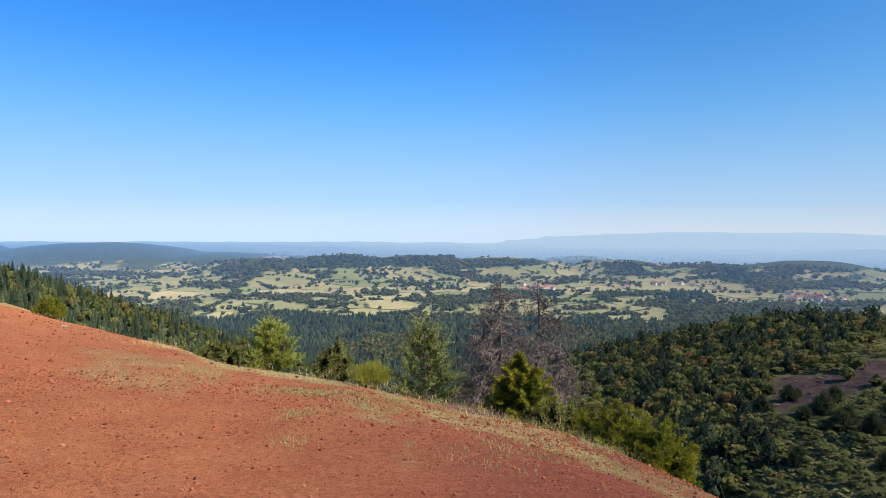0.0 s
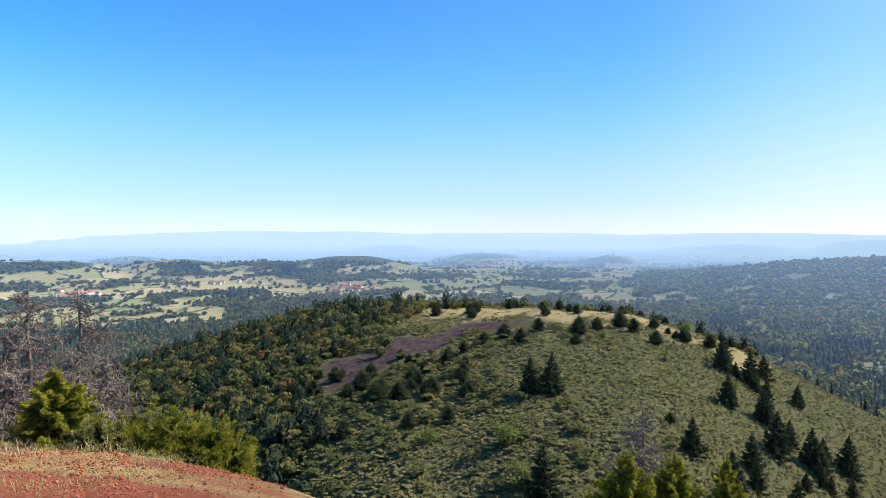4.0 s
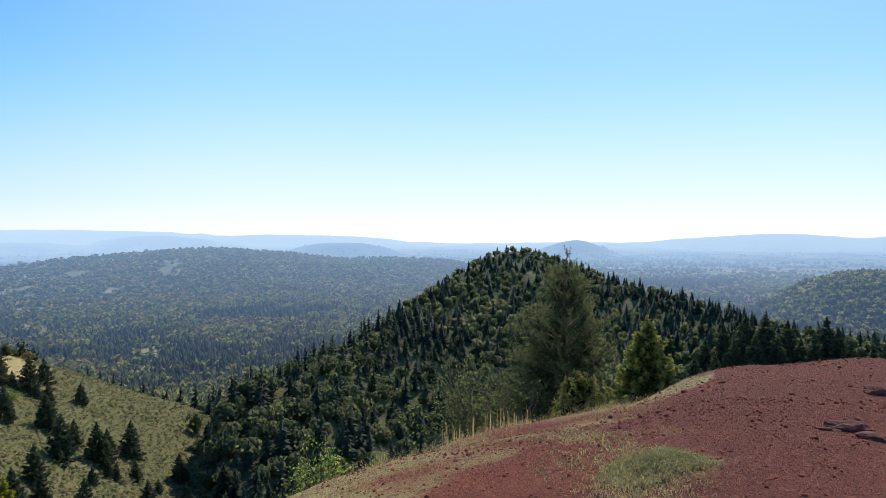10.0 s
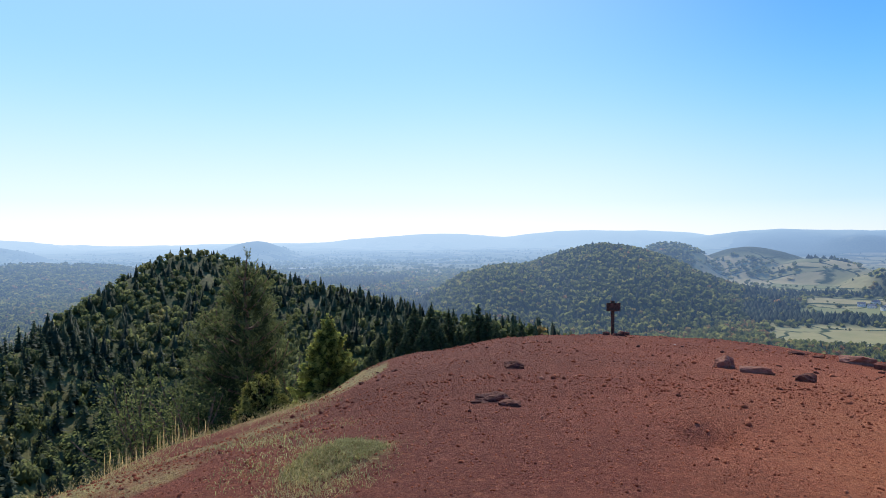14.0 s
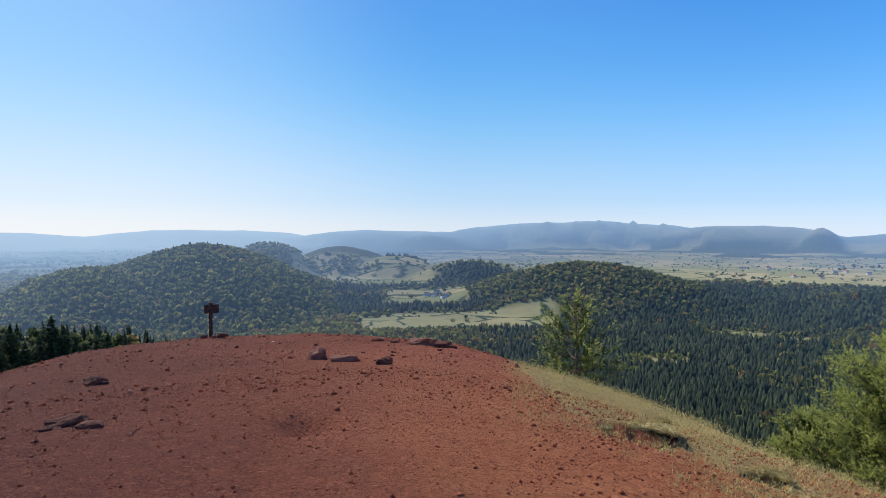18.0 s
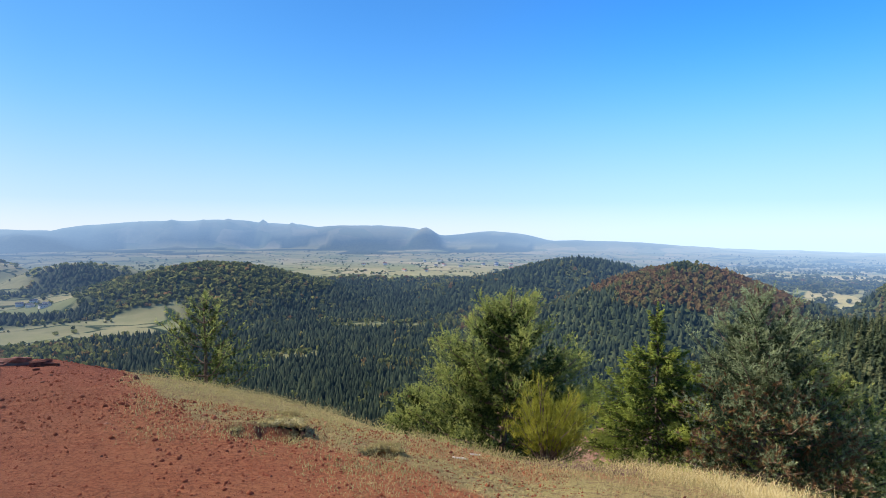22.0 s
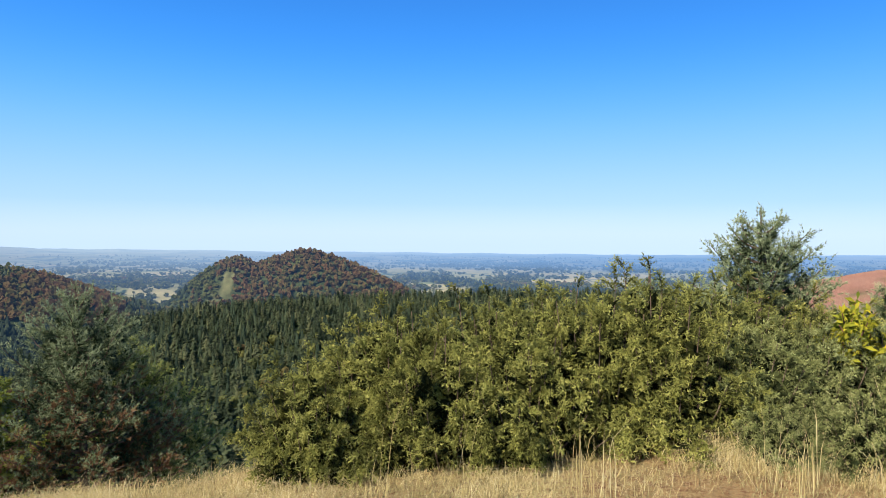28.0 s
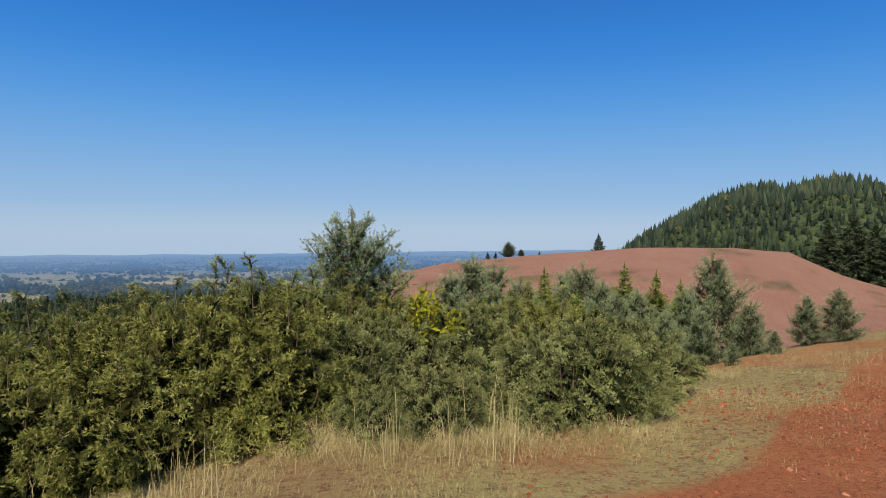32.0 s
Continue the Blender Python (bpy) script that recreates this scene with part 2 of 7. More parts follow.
    h = g.math("ADD", g.math("MULTIPLY", grit, 0.5), g.math("ADD", g.math("MULTIPLY", g.noise(70.0, 3.0, 0.8), 1.2), g.math("MULTIPLY", mid, 1.2)))
    h = g.math("ADD", h, g.math("MULTIPLY", g.noise(28.0, 6.0, 0.85), 1.1))
    h = g.math("ADD", h, g.math("MULTIPLY", clod, 2.2))
    g.bump(h, 0.95, 0.034)
    # far ground gets its haze as painted emission
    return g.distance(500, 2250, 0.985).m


def leaf_material(name, dark, light, warm, far=False, rough=0.75, glow=0.0):
    """Foliage: tint, one value a plant, runs from dark through light to warm."""
    g = Nodes(name, rough)
    t = g.attribute("tint").outputs["Fac"]
    c = g.ramp(t, (0.0, dark), (0.6, light), (1.0, warm))
    c = g.mix(g.math("MULTIPLY", g.span(g.noise(0.9 if far else 6.0, 4.0), 0.3, 0.7), 0.35 if far else 0.45), c, tuple((0.8 if far else 0.5) * v for v in dark))
    g.colour(c)
    if glow:
        tr = g.n.new("ShaderNodeBsdfTranslucent")
        g.l.new(c, tr.inputs[0])
        mx = g.n.new("ShaderNodeMixShader")
        mx.inputs[0].default_value = glow
        g.l.new(g.b.outputs[0], mx.inputs[1])
        g.l.new(tr.outputs[0], mx.inputs[2])
        g.body = mx.outputs[0]
        g.l.new(g.body, g.n["Material Output"].inputs[0])
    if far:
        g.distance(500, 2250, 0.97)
    return g.m


def bark_material(name, a, b):
    g = Nodes(name, 0.9)
    g.colour(g.mix(g.span(g.noise(14.0, 5.0), 0.35, 0.65), a, b))
    g.bump(g.noise(40.0, 4.0), 0.6, 0.01)
    return g.m


def plain_material(name, a, b, scale=6.0, rough=0.85, far=False, bump=0.3):
    g = Nodes(name, rough)
    g.colour(g.mix(g.span(g.noise(scale, 6.0, 0.65), 0.35, 0.65), a, b))
    if bump:
        g.bump(g.noise(scale * 4, 4.0), bump, 0.02)
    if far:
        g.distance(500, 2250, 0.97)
    return g.m


GROUND = ground_material()
SPRUCE_FAR = leaf_material("spruce_wood", (0.028, 0.042, 0.027), (0.072, 0.095, 0.052), (0.130, 0.145, 0.066), True, glow=0.40)
FIR_FAR = leaf_material("fir_wood", (0.022, 0.030, 0.016), (0.066, 0.080, 0.038), (0.125, 0.130, 0.060), True, glow=0.15)
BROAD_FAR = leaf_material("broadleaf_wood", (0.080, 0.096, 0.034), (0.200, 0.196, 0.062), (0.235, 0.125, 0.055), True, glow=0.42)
# a duller copy of BROAD_FAR: the cone's shade is put into its colour
SHADED_BROAD = leaf_material("shaded_broadleaf_wood", (0.066, 0.082, 0.036), (0.140, 0.156, 0.064), (0.215, 0.195, 0.085), True, glow=0.42)
BROOM_FAR = leaf_material("broom_scrub", (0.125, 0.115, 0.042), (0.205, 0.182, 0.070), (0.27, 0.205, 0.10), True, glow=0.18)

# ---- the land: a red cinder summit among old volcanoes ----
def wrap(a):
    return (a + 180.0) % 360.0 - 180.0


def round_table(az, pairs):
    """A smooth value round the compass through (bearing, value) pairs."""
    p = np.array(pairs, float)
    a = np.concatenate([p[:, 0] - 360, p[:, 0], p[:, 0] + 360])
    v = np.tile(p[:, 1], 3)
    return np.interp(np.asarray(az) % 360.0, a, v)


def smooth_noise(x, y, seed, octaves=4, gain=0.5):
    """Value noise, vectorised, about -1 to 1."""
    total, amp, norm = np.zeros(np.shape(x)), 1.0, 0.0
    for o in range(octaves):
        f = 2.0 ** o
        xf, yf = np.asarray(x) * f + seed * 17.3, np.asarray(y) * f - seed * 9.7
        xi, yi = np.floor(xf), np.floor(yf)
        u, v = xf - xi, yf - yi
        u, v = u * u * (3 - 2 * u), v * v * (3 - 2 * v)

        def h(i, j):
            q = np.sin(i * 127.1 + j * 311.7 + (seed + o) * 74.7) * 43758.5453
            return (q - np.floor(q)) * 2 - 1

        total = total + amp * ((h(xi, yi) * (1 - u) + h(xi + 1, yi) * u) * (1 - v) + (h(xi, yi + 1) * (1 - u) + h(xi + 1, yi + 1) * u) * v)
        norm += amp
        amp *= gain
    return total / norm


# how steeply the summit's rim drops from eye level, by bearing (degrees)
RIM = ((0, 14.9), (11, 17.1), (20, 19.8), (32, 24), (60, 25), (80, 22.5), (91, 19.4), (97, 17.8), (106, 15.7), (112, 14.0), (116, 12.2),
       (121, 10.8), (128, 9.3), (138, 8.7), (149, 8.9), (158, 9.6), (164, 11.3), (174, 14.0), (185, 17.3), (196, 19.8), (205, 19.5), (222, 20),
       (240, 18), (262, 14.5), (280, 12.5), (298, 11), (308, 8), (318, 5.2), (326, 5.5), (330, 7.1), (338, 9.8), (342, 11.4), (353, 13.3))

# bearing, distance, elevation of the crest seen from the summit, half width (degrees), half depth (m), profile, feet drop
HILLS = (
    (309, 700, 4.0, 34, 480, 1.15), (304, 715, 3.55, 26, 430, 1.3),
    (137, 1600, -1.15, 13.5, 420, 1.2), (129, 1500, -3.1, 8, 330, 1.6), (142.3, 2250, -1.0, 5, 350, 1.5), (148.3, 2450, -1.2, 5.5, 330, 1.6), (153, 2300, -2.1, 5, 260, 1.6),
    (160, 2050, -2.5, 6.0, 300, 1.6), (169.6, 1640, -2.75, 13.5, 310, 1.2), (201, 1600, -2.35, 15, 380, 1.05), (209.5, 1150, -2.75, 17, 340, 1.1),
    (232.3, 1300, -1.6, 16, 280, 1.0), (226.6, 1310, -2.2, 8.0, 250, 1.1), (75.5, 2350, -1.35, 21, 700, 1.15), (90, 2300, -2.35, 12, 500, 1.7),
    (41.2, 3100, -1.75, 5.2, 500, 1.6), (48, 3150, -2.2, 7, 400, 1.7), (52.1, 3050, -1.75, 3.4, 350, 1.1), (86.6, 3700, -0.95, 5.0, 400, 2.6), (107.1, 3600, -0.6, 4.2, 400, 1.3),
    (351, 2350, -2.2, 7, 420, 1.7), (358, 2400, -2.1, 7, 420, 1.7), (5, 2450, -2.25, 8, 420, 1.7), (15.4, 2450, -2.3, 5.5, 360, 1.6), (12.0, 3000, -2.0, 4, 300, 1.5), (23, 2400, -2.5, 7, 420, 1.7), (29.5, 2500, -2.05, 6.5, 420, 1.7), (345, 2250, -2.7, 8, 420, 1.8),
    (332, 3100, -1.05, 11, 600, 1.7), (340, 3000, -1.9, 10, 600, 1.7), (320, 3300, -0.2, 9, 600, 1.5), (334, 2700, -2.2, 7, 300, 1.8),
    (166, 4600, 0.85, 14, 450, 1.6), (166.4, 4480, 1.00, 2.6, 300, 1.2), (164.0, 4500, 0.86, 1.8, 300, 1.1), (168.9, 4500, 1.03, 1.7, 280, 1.3), (170.9, 4500, 1.07, 1.9, 280, 1.3), (172.2, 4520, 1.03, 1.6, 280, 1.2), (173.6, 4520, 1.03, 1.5, 300, 1.2), (176.0, 4500, 0.82, 1.8, 300, 1.1), (170.5, 4620, 0.94, 7.5, 420, 2.2), (173.6, 4600, 0.72, 11, 420, 1.8), (150, 4300, -0.35, 3.4, 300, 1.4), (156, 4250, -0.25, 5, 300, 1.5), (182, 4500, 0.55, 11, 450, 1.9), (187.5, 4300, 0.50, 2.6, 350, 1.0), (193.2, 4500, 0.12, 9, 400, 1.15), (153, 4500, 0.15, 14, 400, 1.8), (201, 4450, -0.75, 14, 400, 1.8),
    (123, 4650, 0.02, 15, 400, 1.05), (137, 4700, 0.2, 14, 400, 1.8), (110, 4700, -0.85, 14, 400, 1.8), (25, 4780, 0.08, 22, 300, 2.2), (45, 4780, 0.05, 22, 300, 2.2), (64, 4780, 0.15, 20, 300, 2.2), (72, 4300, -0.3, 7, 300, 1.6), (62, 4200, -0.75, 7, 300, 1.7), (80, 4780, -0.2, 16, 300, 2.0), (33, 4000, -1.1, 4, 300, 2.0),
)


def base_land(az, r):
    far = -0.95 - 0.80 * np.exp(-(wrap(az - 252) / 42.0) ** 2)
    z = np.interp(r, (0, 900, 1400, 1900, 2400, 3200, 4000), (-186, -186, -172, -146, -135, -150, -130))
    z_end = 4900 * np.tan(np.radians(far))
    w = np.clip((r - 2000) / 2900.0, 0, 1) ** 1.6
    z = z * (1 - w) + z_end * w
    return z


def rise(az, r):
    """How far the hills stand above the base."""
    az, r = np.broadcast_arrays(np.asarray(az, float), np.asarray(r, float))
    shape = az.shape
    az, r = az.ravel(), r.ravel()
    out = np.zeros(az.shape)
    for i, (a0, d0, el, half, depth, power) in enumerate(HILLS, 4):
        top = EYE + d0 * math.tan(radians(el))
        amp = top - float(base_land(np.array(a0), np.array(float(d0))))
        sel = np.nonzero(np.abs(r - d0) < 1.25 * depth)[0]
        da = wrap(az[sel] - a0) / half
        sel, da = sel[np.abs(da) < 1.25], da[np.abs(da) < 1.25]
        if not len(sel):
            continue
        x, y = r[sel] * np.sin(np.radians(az[sel])), r[sel] * np.cos(np.radians(az[sel]))
        rho = np.sqrt(da ** 2 + ((r[sel] - d0) / depth) ** 2)
        rho = rho * (1 + 0.16 * smooth_noise(x / (0.35 * depth), y / (0.35 * depth), i, 3))
        g = np.clip(1 - rho, 0, 1)
        g = 1 - (1 - g) ** power if power > 1 else g
        g = g * g * (3 - 2 * g) * 0.45 + g * 0.55
        out[sel] = np.maximum(out[sel], amp * g)
    return out.reshape(shape)


def soft_max(a, b, k):
    h = np.clip(0.5 + 0.5 * (a - b) / k, 0, 1)
    return b * (1 - h) + a * h + k * h * (1 - h)


def near_land(az, r):
    e = np.tan(np.radians(round_table(az, RIM)))
    k = e * e / (4 * EYE)
    flank = round_table(az, ((0, 0.42), (30, 0.52), (110, 0.5), (125, 0.52), (140, 0.56), (190, 0.56), (225, 0.52), (262, 0.45), (280, 0.25), (300, 0.22), (318, 0.24), (332, 0.42)))
    steep = np.maximum(flank, e * 1.02)
    rb = np.maximum(steep / (2 * k), 2.0)
    return np.where(r < rb, -k * r * r, -k * rb * rb - steep * (r - rb))


def height(az, r):
    """Ground height at a bearing (degrees clockwise from +y) and a distance from the summit."""
    az, r = np.asarray(az, float), np.asarray(r, float)
    x, y = r * np.sin(np.radians(az)), r * np.cos(np.radians(az))
    z = base_land(az, r) + rise(az, r)
    # the broom hill across the breached bowl to the east
    el = round_table(az, ((0, -15), (10, -11.9), (20, -9.0), (27, -7.2), (34, -6.7), (37, -6.9), (46, -6.6), (54, -7.1), (61, -9.0), (69, -12.6), (76, -15.5), (84, -22), (330, -24)))
    d = 270 + 18 * np.sin(np.radians(az * 5))
    top = EYE + d * np.tan(np.radians(el))
    front = top - np.clip((d - r) / 150.0, 0, 1.2) ** 1.25 * (16 + 0 * r) - np.clip((140 - r) / 100, 0, 1) * 6
    behind = top - np.clip((r - d - 10) / 200.0, 0, 5) ** 1.3 * 95
    z = soft_max(np.where(r < d, front, behind), z, 6.0)
    # the steep wooded cone across the gully, its northern shoulder coming nearer as it falls
    c_el = round_table(az, ((60, -50), (72, -24), (77, -15.6), (80, -13.5), (82, -12.8), (84.5, -11.8), (86.5, -10.7), (88.9, -9.4), (91.4, -7.7), (93.9, -5.9), (96.4, -4.2), (98.9, -2.7), (100.9, -1.75), (103, -1.85), (105.6, -2.5), (109, -3.7), (111, -4.4), (114, -5.2), (117, -6.0), (120, -7.1), (124, -8.1), (130, -8.9), (133, -9.4), (138, -12.5), (150, -50), (300, -60)))
    dc = round_table(az, ((76, 215), (80, 235), (85, 265), (90, 330), (95, 420), (101, 520), (107, 520), (114, 480), (120, 400), (130, 350)))
    topc = EYE + dc * np.tan(np.radians(c_el))
    gully = smooth_noise(x / 38, y / 38, 47, 3) * np.clip((dc - r) / 60, 0, 1)
    cone = topc - 0.31 * np.clip(dc - r, 0, 400) + 5.0 * gully - np.clip((r - dc - 8) / 60.0, 0, 6) ** 1.2 * 32
    cone = np.where(np.abs(wrap(az - 103)) < 44, cone, -999.0)
    z = soft_max(cone, z, 4.0)
    # the wooded saddle to the west
    w_el = round_table(az, ((195, -30), (208, -14), (216, -8.6), (224, -7.3), (235, -6.7), (250, -6.2), (268, -6.0), (285, -5.2), (300, -4), (312, -6), (325, -14), (335, -30), (180, -40)))
    dw = 520.0
    topw = EYE + dw * np.tan(np.radians(w_el))
    ridge = topw - np.clip((dw - r) / 330.0, 0, 3) ** 1.4 * 34 - np.clip((r - dw - 40) / 260.0, 0, 5) ** 1.3 * 70
    z = soft_max(ridge, z, 8.0)
    # the spruce-clad flank that runs down to the north
    n_el = round_table(az, ((296, -30), (306, -9), (312, -3.0), (320, -2.6), (326, -3.6), (329, -4.7), (333, -6.3), (337, -7.8), (341.5, -9.8), (344, -10.8), (350, -13.5), (356, -20), (4, -40), (200, -60)))
    dn = 440.0
    topn = EYE + dn * np.tan(np.radians(n_el))
    flank_n = topn - np.clip((dn - r) / 300.0, 0, 3) ** 1.2 * 26 - np.clip((r - dn - 30) / 260.0, 0, 6) ** 1.2 * 75
    z = soft_max(flank_n, z, 6.0)
    # the red cinder ridge to the north-west
    r_el = round_table(az, ((248, -55), (258, -20), (266, -7.2), (273, -3.9), (278, -2.7), (288, -1.65), (295, -1.1), (302, -1.0), (306, -1.3), (309.5, -3.0), (312.5, -3.9), (320, -7.5), (330, -20), (338, -55)))
    dr = 165 + 0.9 * wrap(az - 300)
    topr = EYE + dr * np.tan(np.radians(r_el))
    s = np.clip((dr - r) / 95.0, 0, 1.6)
    cinder = topr - 13.0 * s ** 1.35 - np.clip((r - dr - 6) / 60.0, 0, 5) ** 1.4 * 24
    cinder = np.where(np.abs(wrap(az - 300)) < 75, cinder, -999.0)
    z = soft_max(cinder, z, 3.0)
    # a red spur below the south-west flank
    spur = -18.6 - 0.36 * np.sqrt((wrap(az - 204.6) * 1.9) ** 2 + (r - 72) ** 2) ** 1.05
    z = np.maximum(spur, z)
    # hollow between the summit and the red ridge
    z = np.where((np.abs(wrap(az - 297)) < 50) & (r < dr), np.maximum(z, -9.5 - 0.15 * np.abs(wrap(az - 297)) - 4.0 * np.maximum(0, np.abs(wrap(az - 297)) - 22)), z)
    n = near_land(az, r)
    rough = smooth_noise(x / 2.6, y / 2.6, 3, 4) * np.clip((r - 3) / 22, 0.02, 0.12) + smooth_noise(x / 0.5, y / 0.5, 5, 3) * 0.012
    z = np.maximum(n, z)
    z = z + np.where(r < 60, rough, 0) + smooth_noise(x / 45, y / 45, 9, 4) * np.clip((r - 40) / 400, 0, 2.2) + smooth_noise(x / 260, y / 260, 10, 4) * np.clip((r - 2500) / 1800, 0, 1) * 9 + (smooth_noise(x / 140, y / 140, 14, 3) * 6 - 1) * np.clip((r - 4150) / 200, 0, 1) * (np.abs(wrap(az - 172)) < 16)
    # hollows eroded into the turf, each with a steep wall at its far side
    for ha, hr, half, deep, down in HOLLOWS:
        u, v = np.radians(wrap(az - ha)) * hr / half, (r - hr) / deep
        u = u + 0.25 * smooth_noise(x / 0.12, y / 0.12, 17, 2)
        wall = 0.16 * smooth_noise(x / 0.16, y / 0.16, 18, 2)
        z = z - down * np.clip((v + 2.0) / 1.9, 0, 1) ** 1.3 * np.clip((0.02 + wall - v) / 0.10, 0, 1) * np.clip((1 - u * u) * 2.0, 0, 1) * (np.abs(u) < 1)
    # small steps and hummocks on the turf edge
    for ba, br, amp, wide in TURF_STEPS:
        bx, by = br * math.sin(radians(ba)), br * math.cos(radians(ba))
        z = z + amp * np.exp(-((x - bx) ** 2 + (y - by) ** 2) / (wide * wide))
    return z


# bearing, distance of the wall, half width, length, depth (m)
HOLLOWS = ((173.7, 6.9, 0.40, 0.30, 0.20), (175.0, 8.5, 0.22, 0.22, 0.13), (183.6, 6.5, 0.20, 0.20, 0.13))
TURF_STEPS = ((174.2, 7.5, 0.10, 0.9), (184, 6.9, 0.05, 0.6), (113.7, 5.45, 0.13, 0.42), (109, 6.4, 0.10, 0.7), (116, 4.0, 0.05, 0.5), (145.2, 6.15, -0.17, 0.30), (145.2, 6.8, 0.03, 0.5), (118, 14.5, 0.14, 1.1))


def place(az, r, dz=0.0):
    return (r * math.sin(radians(az)), r * math.cos(radians(az)), float(height(np.array([az]), np.array([float(r)]))[0]) + dz)


def far_el(el, az, lo=300.0, hi=4800.0):
    """The distance at which the ground is first seen at an elevation (degrees) and bearing."""
    r = np.geomspace(lo, hi, 900)
    e = np.degrees(np.arctan2(height(np.full(900, float(az)), r) - EYE, r))
    hit = np.nonzero(e >= el)[0]
    return float(r[hit[0]]) if len(hit) else hi


# small clearings in the forest: bearing, distance, half width (degrees), half depth
GLADES = ((76.1, 1560, 0.9, 110), (71.0, 1060, 1.3, 110), (75.0, 2020, 1.3, 90), (90.2, 1950, 1.4, 120), (68.0, 1700, 1.0, 90), (82.5, 1880, 1.2, 100), (63.5, 1400, 1.0, 110), (79.5, 1250, 0.8, 90), (118, 1350, 2.0, 90), (113, 1700, 2.2, 110), (121.5, 1800, 2.0, 120), (200.5, 1150, 3.0, 70), (184, 1250, 4.5, 60), (176, 1000, 3.0, 50), (230, 930, 2.2, 40))


def open_land(az, r):
    """Where fields lie instead of woods: 0 to 1."""
    x, y = r * np.sin(np.radians(az)), r * np.cos(np.radians(az))
    f = np.zeros(np.shape(r))
    up = rise(az, r)

    def strip(a0, a1, r0, r1, soft=40.0, softa=1.2):
        return np.clip((r - r0) / soft, 0, 1) * np.clip((r1 - r) / soft, 0, 1) * np.clip((wrap(az - a0)) / softa, 0, 1) * np.clip(wrap(a1 - az) / softa, 0, 1)

    warp = 90 * smooth_noise(x / 160, y / 160, 31, 3)
    rw = r + warp
    f = np.maximum(f, strip(328, 20, 1320, 2300, 40))
    f = np.maximum(f, strip(2, 75, 1560, 2350, 60))
    f = np.maximum(f, np.clip((rw - 1950) / 120, 0, 1) * (np.abs(wrap(az - 178)) < 34))
    f = np.maximum(f, np.clip((rw - 2100) / 150, 0, 1))
    low = up < 16
    f = np.maximum(f, strip(151.5, 160.5, 1500, 1790, 30) * (up < 30))
    f = np.maximum(f, strip(144, 157.5, 1830, 2260, 30) * (up < 45))
    f = np.maximum(f, strip(149, 168, 1185 + 3 * wrap(az - 156), 1415 + 3 * wrap(az - 156), 18) * (up < 30))
    f = np.maximum(f, strip(136, 152, 2050, 2400, 40) * (up < 40))
    f = np.maximum(f, strip(214, 223, 1330, 2000, 50) * (up < 45))
    f = np.maximum(f, strip(236, 275, 1500, 5000, 80) * np.clip((smooth_noise(x / 260, y / 260, 32, 3) + 0.25) * 5, 0, 1))
    f = np.maximum(f, 0.62 * np.clip(0.55 - 1.2 * np.hypot(wrap(az - 225.6 - (r - 1200) * 0.012) / 1.5, (r - 1195) / 75) + 2.6 * smooth_noise(x / 20, y / 20, 35, 3), 0, 1))
    for ga, gr, gw, gd in GLADES:
        f = np.maximum(f, np.clip(3 - 3 * np.hypot(wrap(az - ga) / gw, (r - gr) / (0.7 * gd)) + 2.6 * smooth_noise(x / 40, y / 40, 38, 3), 0, 0.7))
    f = np.where((r > 2300) & ~(np.abs(wrap(az - 8)) < 50), f * (1 - np.clip((up - 22) / 30, 0, 0.85)), f)
    # bare pastures on the far massif
    high = np.clip((up - 74 + 46 * smooth_noise(x / 260, y / 200, 39, 3)) / 8, 0, 1) * (r > 4000) * (np.abs(wrap(az - 176)) < 28)
    high = np.maximum(high, np.clip(3 - 3 * np.hypot(wrap(az - 185.2) / 3.0, (r - 4230) / 75), 0, 1))
    f = np.maximum(f, 0.9 * high)
    east = (np.abs(wrap(az - 78)) < 24) & (r > 1500) & (r < 2900)
    f = np.where(east & (smooth_noise(x / 110, y / 80, 36, 3) < 0.24), f * 0.05, f)
    north = (np.abs(wrap(az - 8)) < 50) & (r > 1300)
    f = np.where(north & (smooth_noise(x / 150, y / 110, 33, 4) > 0.20 - 0.55 * (up > 24)), f * 0.1, f)
    f = np.where((np.abs(wrap(az - 331)) < 13) & (r > 2560), f * 0.06, f)
    foot = (np.abs(wrap(az - 173)) < 24) & (r > 3600) & (r < 4280) & (smooth_noise(x / 320, y / 150, 48, 3) > -0.12)
    f = np.where(foot & (np.hypot(wrap(az - 185.2) / 3.0, (r - 4230) / 75) > 1), f * 0.08, f)
    return np.clip(f, 0, 1)


def bowl_zone(az, r):
    """Tan grass along the crest of the broom hill, and the burnt strip below it."""
    u = 270 + 18 * np.sin(np.radians(az * 5)) - r
    n = smooth_noise(r * np.sin(np.radians(az)) / 11, r * np.cos(np.radians(az)) / 11, 37, 3)
    tan = 0.85 * np.clip((17 + 22 * n - np.abs(u - 4)) / 7, 0, 1) * np.clip((15 - np.abs(wrap(az - 50))) / 2, 0, 1)
    mid = round_table(az, ((20, 92), (27.7, 86), (30.7, 80), (33.5, 64), (37, 50), (40, 33), (45, 25), (50, 22)))
    half = round_table(az, ((20, 10), (27, 16), (33, 17), (37, 14), (40, 8), (46, 5)))
    ash = np.clip((half + 7 * n - np.abs(u - mid)) / 4, 0, 1) * np.clip((wrap(az - 26)) / 2, 0, 1) * np.clip(wrap(48 - az) / 2, 0, 1)
    return tan, ash


